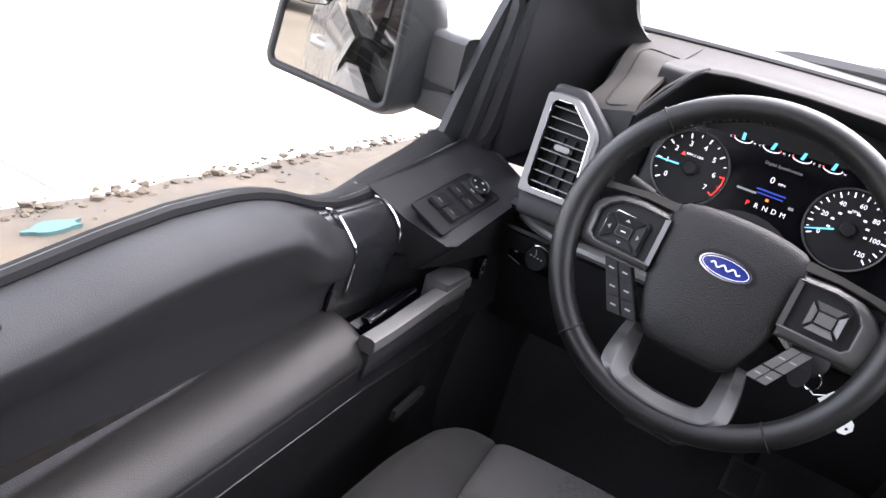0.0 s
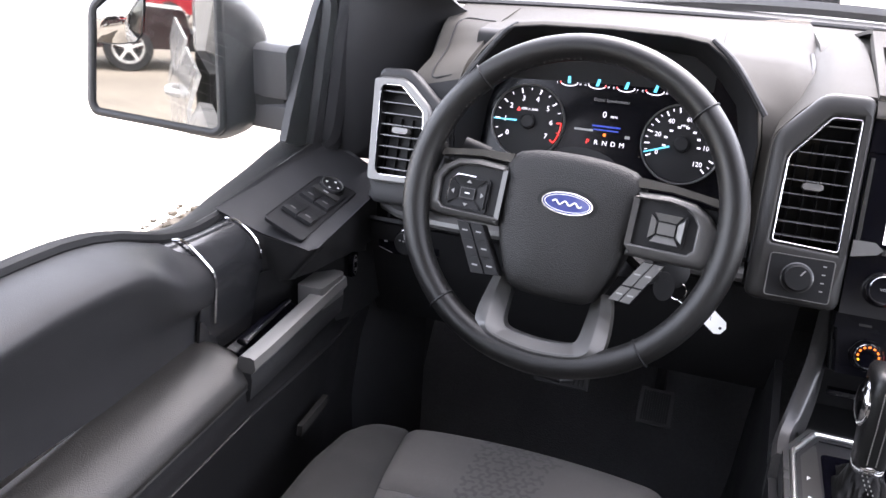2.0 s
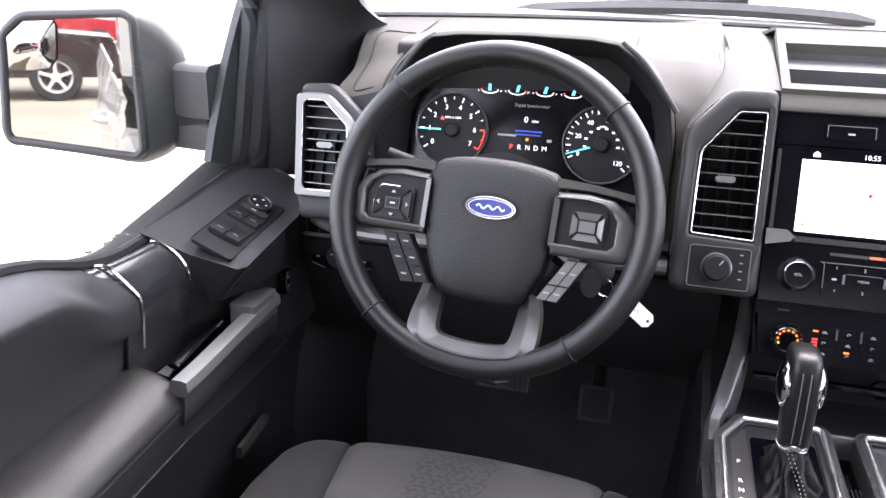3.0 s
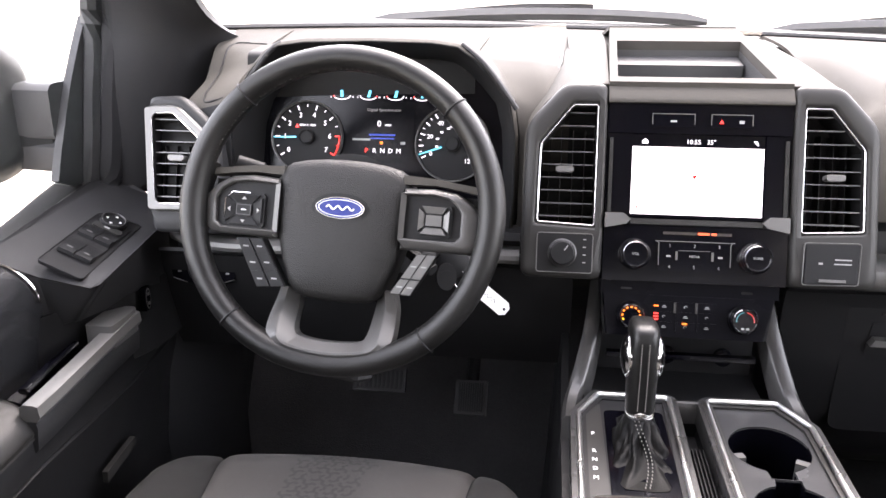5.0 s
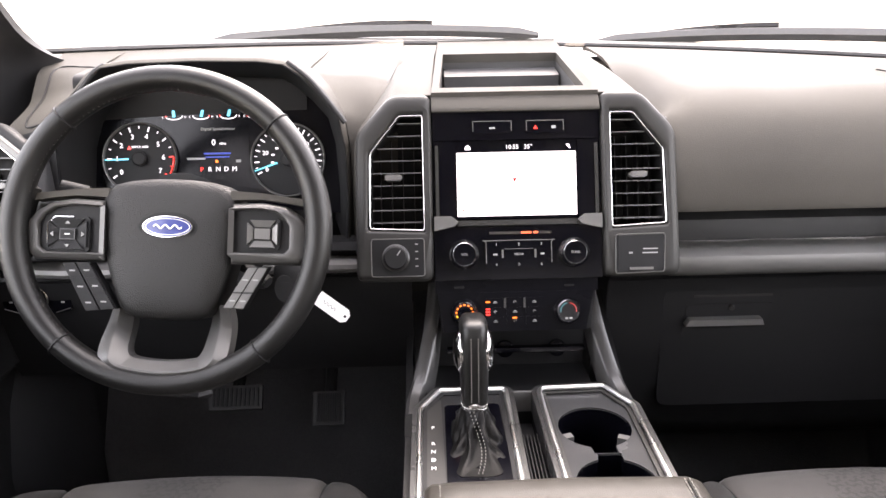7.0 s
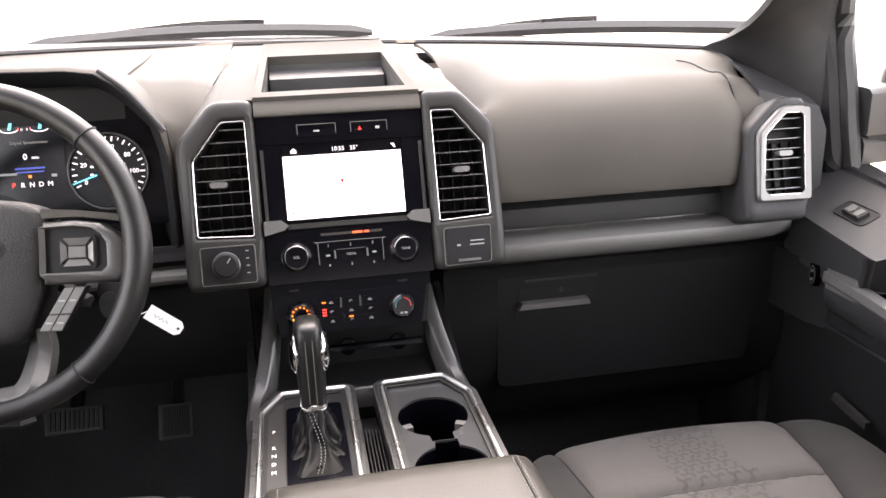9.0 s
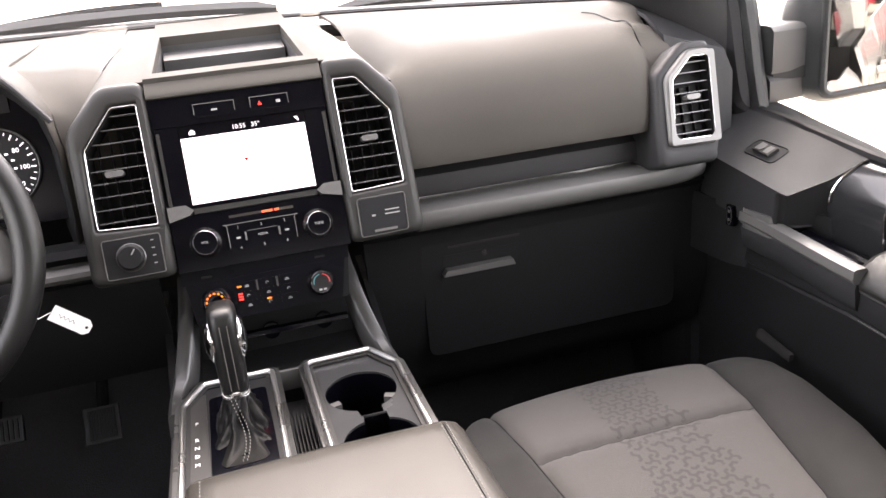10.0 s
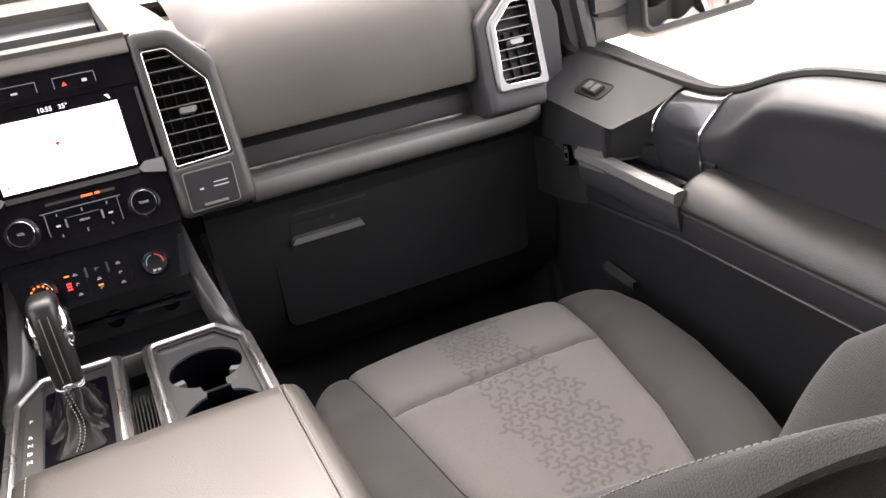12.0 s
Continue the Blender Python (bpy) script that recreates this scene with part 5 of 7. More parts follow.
part("tilt_lever", tube([WH @ Vector(p) for p in ((-0.035, -0.196, -0.055), (0.03, -0.200, -0.055), (0.036, -0.199, -0.065))], 0.011, 8, flat=0.6), LOWER, column)
switch = part("ignition", lathe([(0.022, 0), (0.022, 0.02), (0.016, 0.024), (0.001, 0.024)], facing((-0.315, -0.045, 1.125), 10, 12), 24), MATTE, column, "ignition barrel with the key in it")
part("key_ring", tube([Vector((-0.300 + 0.010 * math.cos(a), -0.066, 1.105 + 0.012 * math.sin(a))) for a in [2 * math.pi * i / 14 for i in range(14)]], 0.0010, 5, True, up=(0, 1, 0)), CHROME, column)
key = part("key", prism(oval(0.013, 0.018), -0.004, 0.004, facing((-0.318, -0.075, 1.112), 10, 14), 0.002), MATTE, column, "black key head")
part("key_oval", prism(oval(0.007, 0.003), 0.004, 0.005, facing((-0.318, -0.075, 1.118), 10, 14), 0.0003), MATTE, key)
tag = thing("key_tag", (-0.26, -0.05, 1.04), "white paper tag hanging from the ignition key", "tag")
TG = facing((-0.2585, -0.05, 1.073), 12, 8, -40)
part("paper", prism([(-0.026, -0.0105), (0.020, -0.0105), (0.026, -0.005), (0.026, 0.005), (0.020, 0.0105), (-0.026, 0.0105)], 0, 0.0008, TG, 0), PAPER, tag)
part("scribble", tube([TG @ Vector((-0.016 + 0.003 * i, 0.002 * (-1) ** i, 0.0009)) for i in range(8)], 0.0004, 4), LOWER, tag)
part("hole", lathe([(0.002, 0.0008), (0.001, 0.0011)], at(TG, 0.0205, 0), 10), MATTE, tag)
part("string", tube([(-0.300, -0.067, 1.095), (-0.292, -0.062, 1.088), (-0.279, -0.052, 1.090)], 0.0007, 5), PAPER, tag)

# lighting switch panel beside the steering column
LP = facing((-0.6970, 0.0215, 1.0740), 4)
lamps = thing("headlamp_switch", (-0.71, 0.06, 1.03), "black headlamp switch panel on the lower dash", "switch")
lamp_panel = part("panel", prism(rounded([(-0.0500, 0.0195), (-0.0490, -0.0165), (-0.0250, -0.0240), (0.0250, -0.0250), (0.0490, -0.0200), (0.0500, 0.0175), (0.0250, 0.0235), (-0.0250, 0.0245)], 0.004), -0.006, 0.0020, LP, 0.001), PANEL_BLACK, lamps)
part("rotary_knob", lathe([(0.0190, 0.0), (0.0186, 0.010), (0.0165, 0.0125), (0.001, 0.0120)], at(LP, -0.001, -0.002, 0.002), 32), MATTE, lamp_panel)
part("knob_ring", lathe([(0.0195, 0.002), (0.0212, 0.004), (0.0205, 0.0062), (0.0192, 0.0070)], at(LP, -0.001, -0.002, 0.002), 36, False), DARK_CHROME, lamp_panel)
part("pointer", box(-0.0007, 0.0007, 0.006, 0.015, 0.0143, 0.0149, 0, at(LP, -0.001, -0.002, 0.0, 12)), GREY_PRINT, lamp_panel)
for k in range(4):
    part("mark", box(-0.0016, 0.0016, -0.0011, 0.0011, 0.0, 0.0006, 0, at(LP, -0.010 + 0.006 * k, 0.002 - 0.0007 * k, 0.0144)), GREY_PRINT, lamp_panel)
for x, y in ((-0.0385, 0.0060), (-0.0375, -0.0065), (0.0365, 0.0045), (0.0375, -0.0075)):
    part("mark", box(x - 0.0026, x + 0.0026, y - 0.0012, y + 0.0012, 0.0019, 0.0026, 0, LP), GREY_PRINT, lamp_panel)
for sx in (-1, 1):
    part("edge_line", tube([LP @ Vector((sx * 0.0475, 0.0185, 0.0022)), LP @ Vector((sx * 0.0260, 0.0225, 0.0022))], 0.0006, 5), SATIN_DARK, lamp_panel)
    part("edge_line", tube([LP @ Vector((sx * 0.0480, -0.0165, 0.0022)), LP @ Vector((sx * 0.0260, -0.0232, 0.0022))], 0.0008, 5), SATIN, lamp_panel)

# pedals
for nm, x, y, z, w, h, lab in (("brake_pedal", -0.468, 0.195, 0.8150, 0.046, 0.021, "ribbed black rubber brake pedal"), ("accelerator_pedal", -0.308, 0.205, 0.785, 0.028, 0.030, "black accelerator pedal in the footwell")):
    p = thing(nm, (x, y, z - h), lab, "pedal", "pedals")
    F = facing((x, y, z), 35)
    plate = part("plate", box(-w, w, -h, h, 0, 0.012, 0.005, F, 3), RUBBER, p)
    for i in range(11):
        t = -w + 0.008 + (2 * w - 0.016) * i / 10
        part("rib", box(t - 0.0018, t + 0.0018, -h + 0.005, h - 0.005, 0.011, 0.0145, 0.0008, F, 1), LOWER, plate)
    part("arm", tube([F @ Vector((0, 0.01, 0.0)), (x, 0.31, z + 0.08), (x, 0.36, 1.0)], 0.011, 8), MATTE, p)


# ---- centre console ----
PLATE = material("semi_gloss_plate", (0.040, 0.040, 0.041), 0.22, spot=0.06)
console = thing("centre_console", (0, -0.3, 0.49), "black centre console with chrome-framed shifter and cup holder", "console")
slope = 0.060
CON = Matrix.Translation((0, -0.08, 0.957)) @ Euler((math.atan(slope), 0, 0)).to_matrix().to_4x4()     # y runs forward, z out of the top
shift_o = [(-0.146, -0.30), (-0.144, -0.046), (-0.116, 0.004), (-0.024, 0.004), (-0.018, -0.002), (-0.020, -0.30)]
cup_o = [(0.026, -0.30), (0.0205, -0.006), (0.028, 0.003), (0.118, 0.006), (0.148, -0.048), (0.152, -0.30)]
for nm, o, lab in (("shifter_frame", shift_o, "bright chrome frame round the shifter"), ("cup_frame", cup_o, "bright chrome frame round the cup holder")):
    part(nm + "_surround", band(rounded(inset(o, -0.0065), 0.006), rounded(inset(o, 0.0015), 0.004), -0.03, 0.0005, CON, 0.002), SATIN_DARK, console)
    ring = [CON @ Vector((x, y, 0.0005)) for x, y in rounded(inset(o, 0.0036), 0.004)]
    part(nm, tube(ring, 0.0036, 10, True), BRIGHT, console, lab)
part("shifter_plate", prism(inset(shift_o, 0.0055), -0.03, -0.003, CON, 0.001), MATTE, console)
part("letter_plate", prism([(-0.137, -0.29), (-0.135, -0.05), (-0.124, -0.022), (-0.112, -0.022), (-0.109, -0.29)], -0.004, -0.0015, CON, 0.001), BEZEL, console, "satin grey gear letter strip")
for i, ch in enumerate("PRNDM"):
    lettering("gear_letter", ch, 0.0085, at(CON, -0.124, -0.090 - (0.036 if i else 0.0) - 0.017 * max(0, i - 1), -0.0012), PAPER, console)
part("shifter_lip", band(inset(shift_o, 0.0066), inset(shift_o, 0.013), -0.01, -0.001, CON, 0.001), MATTE, console)
# slot between the frames
slot_o = [(-0.0145, -0.30), (-0.0125, -0.010), (0.0150, -0.010), (0.0200, -0.30)]
part("slot_rim", band(inset(slot_o, -0.005), slot_o, -0.03, 0.0005, CON, 0.0015), SATIN, console)
part("slot_floor", prism(inset(slot_o, -0.001), -0.055, -0.05, CON, 0), MATTE, console)
part("slot_wall", band(inset(slot_o, -0.0045), inset(slot_o, -0.0005), -0.055, -0.002, CON, 0), LOWER, console)
for k in range(7):
    x = -0.010 + 0.0045 * k
    part("slot_rib", box(x - 0.0009, x + 0.0009, -0.29, -0.075, -0.05, -0.024, 0.0005, CON, 1), LOWER, console)
# cup holder: a plate with two round openings joined by a neck, dark wells, grips
cup_i = inset(cup_o, 0.0055)
cup_cut = -0.149                                    # where the two openings' plates meet
cup_c, cup_r = (0.085, -0.090), 0.047
cup_rear = (0.088, -0.207)


def side_x(y, k):
    p, q = (cup_i[0], cup_i[1]) if k < 0 else (cup_i[5], cup_i[4])
    return lerp(p[0], q[0], (y - p[1]) / (q[1] - p[1]))


def cup_plate(poly, c, r, neck_up):
    """A plate round one opening, open towards the neck; gives the opening's outline."""
    def edge_hit(a):
        d = Vector((math.cos(a), math.sin(a)))
        best = 9.0
        for p, q in zip(poly, poly[1:] + poly[:1]):
            p, q = Vector(p) - Vector(c), Vector(q) - Vector(c)
            e = q - p
            den = d.x * e.y - d.y * e.x
            if abs(den) > 1e-9:
                t, u = (p.x * e.y - p.y * e.x) / den, (p.x * d.y - p.y * d.x) / den
                if t > 0 and -1e-6 <= u <= 1 + 1e-6:
                    best = min(best, t)
        return best
    angs = sorted([2 * math.pi * i / 64 - math.pi for i in range(64)] + [math.atan2(p[1] - c[1], p[0] - c[0]) for p in poly])
    o_line, w_line = [], []
    for a in angs:
        h = edge_hit(a)
        k = r
        off = h * math.cos(a)
        if (math.sin(a) > 0.5) == neck_up and abs(math.sin(a)) > 0.5 and abs(off - 0.003) < 0.019:
            k = h - 0.0003
        k = min(k, h - 0.0003)
        o_line.append((c[0] + h * math.cos(a), c[1] + h * math.sin(a)))
        w_line.append((c[0] + k * math.cos(a), c[1] + k * math.sin(a)))
    part("cup_plate", band(o_line, w_line, -0.010, -0.006, CON, 0), PLATE, console, "grey plate with a round cup opening")
    return w_line


w1 = cup_plate([(side_x(cup_cut, -1), cup_cut)] + cup_i[1:5] + [(side_x(cup_cut, 1), cup_cut)], cup_c, cup_r, False)
w2 = cup_plate([cup_i[0], (side_x(cup_cut, -1), cup_cut), (side_x(cup_cut, 1), cup_cut), cup_i[5]], cup_rear, cup_r, True)
for w_, c_ in ((w1, cup_c), (w2, cup_rear)):
    part("cup_well", merged(band([(c_[0] + (x - c_[0]) * 1.01, c_[1] + (y - c_[1]) * 1.01) for x, y in w_], w_, -0.075 if c_ is cup_c else -0.070, -0.009, CON, 0), prism(w_, -0.079, -0.074 if c_ is cup_c else -0.072, CON, 0)), BLACK, console, "glossy dark cup well")
part("cup_step", band(inset(cup_o, 0.0066), inset(cup_o, 0.0125), -0.008, -0.0025, CON, 0.001), BEZEL, console)
for a in (-165, -25):
    part("cup_grip", box(-0.005, 0.005, -0.003, 0.012, -0.042, -0.012, 0.003, at(CON, cup_c[0] + 0.043 * math.cos(radians(a)), cup_c[1] + 0.043 * math.sin(radians(a)), 0, a + 90)), SATIN, console)
# side fins sweeping down from the stack, and the sides
for s in (-1, 1):
    path = smooth_line([(0.113, 0.02, 1.080), (0.120, -0.022, 1.032), (0.130, -0.050, 0.992), (0.139, -0.074, 0.965), (0.146, -0.098, 0.951), (0.148, -0.13, 0.944)], 4)
    o = -0.004
    sec = [[(s * (p.x + a) + o, p.y + b * 0.3, p.z + b) for a, b in ((-0.011, 0.0), (-0.008, 0.005), (0.004, 0.005), (0.009, 0.0), (0.011, -0.05), (-0.011, -0.05))] for p in path]
    part("fin", solid_loft(sec), SATIN_DARK, console, "satin grey side fin")
    part("side_wall", shell([[(s * 0.157 + o, y, 0.92 + 0.10 * max(0, (y + 0.1)) / 0.2) for y in (-0.9, -0.4, -0.1, 0.05, 0.12)], [(s * 0.168 + o, y, 0.70) for y in (-0.9, -0.4, -0.1, 0.08, 0.2)], [(s * 0.175 + o, y, 0.49) for y in (-0.9, -0.4, -0.1, 0.1, 0.3)]], 0.01), LOWER, console)
part("front_bin", merged(box(-0.118, 0.112, -0.075, 0.06, 0.925, 0.935, 0.002), box(-0.118, 0.112, 0.05, 0.06, 0.935, 1.06, 0.002)), MATTE, console)
part("bin_lip", box(-0.10, 0.10, -0.018, -0.008, 0.985, 0.992, 0.002), BLACK, console)
for x in (-0.01, 0.07):
    part("bin_socket", lathe([(0.013, 0), (0.013, 0.008), (0.009, 0.009)], facing((x, 0.045, 0.965), 5), 18), BLACK, console)

# ---- gear selector ----
BOOT = material("boot_leather", (0.0022, 0.0021, 0.0020), 0.45, spec=0.14, grain=0.3, grain_size=600)
shifter = thing("gear_selector", (-0.070, -0.165, 0.95), "leather gear selector with chrome cheeks and pleated boot", "gear lever")
boot = []
crease = [(-1.30, 0.35, 0.20), (-2.20, 0.7, 0.34), (-0.55, -0.7, 0.30), (-2.95, 1.2, 0.22), (0.25, -1.1, 0.24), (1.0, 0.5, 0.26), (2.3, -0.6, 0.24)]
for k in range(25):
    t = k / 24
    rx, ry = lerp(0.037, 0.0170, t ** 0.75), lerp(0.090, 0.0175, t ** 0.55)
    cy, sq_ = lerp(-0.186, -0.166, t ** 0.8), lerp(0.55, 1.0, min(1, t * 1.6))
    ring = []
    for i in range(120):
        a = 2 * math.pi * i / 120
        f_ = 1.0
        for c, drift, depth in crease:                  # sharp folds that wander as they run up to the collar
            d = abs((a - c - drift * t + 0.25 * math.sin(5 * t + c) + math.pi) % (2 * math.pi) - math.pi)
            f_ += 0.70 * depth * math.sin(math.pi * min(1, t * 0.92 + 0.04)) * (0.7 * max(0.0, 1 - d / 0.16) - 0.8 * max(0.0, 1 - abs(d - 0.34) / 0.26))
        f_ += 0.02 * math.sin(9 * a + 11 * t) * math.sin(math.pi * t)
        ca, sa = math.cos(a), math.sin(a)
        ring.append((-0.070 + rx * f_ * math.copysign(abs(ca) ** sq_, ca), cy + ry * f_ * math.copysign(abs(sa) ** sq_, sa), 0.944 + 0.034 * t ** 1.15 + 0.016 * (f_ - 1) * (1 - t)))
    boot.append(ring)
part("boot", solid_loft(boot), BOOT, shifter, "pleated leather boot", 40)
opening = rounded([(-0.109, -0.29), (-0.108, -0.034), (-0.034, -0.032), (-0.030, -0.29)], 0.008)
part("boot_opening", prism(opening, -0.006, -0.0022, CON, 0), BLACK, shifter)
for dx in (-0.0024, 0.0024):
    part("boot_stitch", merged(*[box(-0.0005, 0.0005, -0.0014, 0.0014, 0, 0.0010, 0, Matrix.Translation((-0.070 + dx + 0.006 * math.sin(i * 0.22), -0.2790 + 0.0052 * i, 0.9510 + 0.0275 * (i / 18) ** 1.5))) for i in range(19)]), STITCH, shifter)
SH = Matrix.Translation((-0.070, -0.165, 0.975)) @ Euler((radians(-4), 0, 0)).to_matrix().to_4x4()
part("collar", lathe([(0.0165, 0.0), (0.0175, 0.002), (0.0175, 0.010), (0.0160, 0.013)], SH, 28), CHROME, shifter, "chrome collar")
grip = []
for z, w, d, c in ((0.010, 0.0170, 0.0165, 0.0), (0.030, 0.0178, 0.0180, 0.0), (0.055, 0.0182, 0.0205, 0.001), (0.078, 0.0184, 0.0235, 0.004), (0.095, 0.0184, 0.0265, 0.008), (0.106, 0.0180, 0.0280, 0.011), (0.112, 0.0170, 0.0270, 0.013), (0.1160, 0.0145, 0.0235, 0.015), (0.1180, 0.0090, 0.0160, 0.016)):
    grip.append([SH @ Vector((w * abs(math.cos(a)) ** 0.55 * (1 if math.cos(a) > 0 else -1), c + d * abs(math.sin(a)) ** 0.7 * (1 if math.sin(a) > 0 else -1), z)) for a in [2 * math.pi * i / 32 for i in range(32)]])
part("grip", solid_loft(grip), LEATHER, shifter, "stitched leather grip", 60)
for s in (-1, 1):
    ball = bmesh.new()
    bmesh.ops.create_uvsphere(ball, u_segments=24, v_segments=14, radius=1.0, matrix=SH @ Matrix.Translation((s * 0.0155, 0.006, 0.0765)) @ Euler((radians(-10), 0, 0)).to_matrix().to_4x4() @ Matrix.Diagonal((0.0110, 0.0215, 0.0285, 1)))
    part("cheek", ball, CHROME, shifter, "bright chrome cheek", 80)
    st = []
    for i in range(26):
        z = 0.014 + 0.0033 * i
        w = np.interp(z, [0.010, 0.030, 0.055, 0.078, 0.095, 0.106], [0.0165, 0.0180, 0.0195, 0.0195, 0.0185, 0.0170]) + 0.0028
        st.append(box(-0.0006, 0.0006, -0.0008, 0.0008, z, z + 0.0024, 0, SH @ Matrix.Translation((s * 0.0045, -w + 0.003, 0))))
    part("stitching", merged(*st), STITCH, shifter)

# ---- armrest lid ----
lid = thing("armrest_lid", (0.02, -0.6, 0.9), "wide grey vinyl armrest lid with stitched edge", "armrest")
lid_sec = []
for y, dz, e in ((-0.312, -0.028, 0.006), (-0.309, -0.016, 0.0), (-0.313, -0.005, 0.0), (-0.324, -0.0005, 0.0), (-0.345, 0.0, 0.0), (-0.5, 0.001, -0.002), (-0.7, 0.0, -0.004), (-0.9, -0.002, -0.006)):
    z = 0.9675 + dz
    lid_sec.append([(x, y, zz) for x, zz in ((-0.131 + e, 0.915), (-0.136 + e, z - 0.020), (-0.134 + e, z - 0.008), (-0.127 + e, z - 0.002), (-0.10, z), (0.02, z + 0.002), (0.13, z), (0.157 - e, z - 0.001), (0.170 - e, z - 0.006), (0.177 - e, z - 0.016), (0.176 - e, 0.915))])
part("pad", solid_loft(lid_sec), LID, lid, smooth=50)
for x in (0.150, 0.156, -0.118):
    st = [box(x - 0.0005, x + 0.0005, y, y + 0.0040, 0.9668, 0.9679, 0) for y in [-0.90 + 0.0062 * i for i in range(93)]]
    part("stitching", merged(*st), STITCH, lid)
part("seam", tube([(0.1528, -0.33, 0.9677), (0.1528, -0.6, 0.9682), (0.1528, -0.9, 0.9668)], 0.0008, 5), LEATHER, lid)
part("box_body", box(-0.125, 0.168, -0.90, -0.325, 0.49, 0.915, 0.01), LOWER, lid)


# ---- seats ----
def cloth(name, color):
    """Knitted seat cloth: fine diagonal cords with a soft nap."""
    m = material(name, color, 0.92, spot=0.14, grain=0.5, grain_size=900, large=14)
    n, l = m.node_tree.nodes, m.node_tree.links
    b = n["Principled BSDF"]
    b.inputs["Sheen Weight"].default_value = 0.04
    co, mp, cord, bump = n.new("ShaderNodeTexCoord"), n.new("ShaderNodeMapping"), n.new("ShaderNodeTexWave"), n.new("ShaderNodeBump")
    mp.inputs["Rotation"].default_value = (0, 0, radians(28))
    cord.inputs["Scale"].default_value, cord.inputs["Distortion"].default_value, cord.inputs["Detail"].default_value = 240.0, 2.0, 2.0
    bump.inputs["Strength"].default_value, bump.inputs["Distance"].default_value = 0.25, 0.0006
    l.new(co.outputs["Object"], mp.inputs["Vector"])
    l.new(mp.outputs[0], cord.inputs["Vector"])
    l.new(cord.outputs["Fac"], bump.inputs["Height"])
    l.new(b.inputs["Normal"].links[0].from_socket, bump.inputs["Normal"])
    l.new(bump.outputs[0], b.inputs["Normal"])
    return m


CLOTH_LIGHT = cloth("light_grey_seat_cloth", (0.056, 0.0522, 0.0488))
CLOTH_PRINT = cloth("tread_print_cloth", (0.040, 0.0375, 0.0355))
CLOTH_DARK = cloth("dark_grey_seat_cloth", (0.0125, 0.0117, 0.0108))


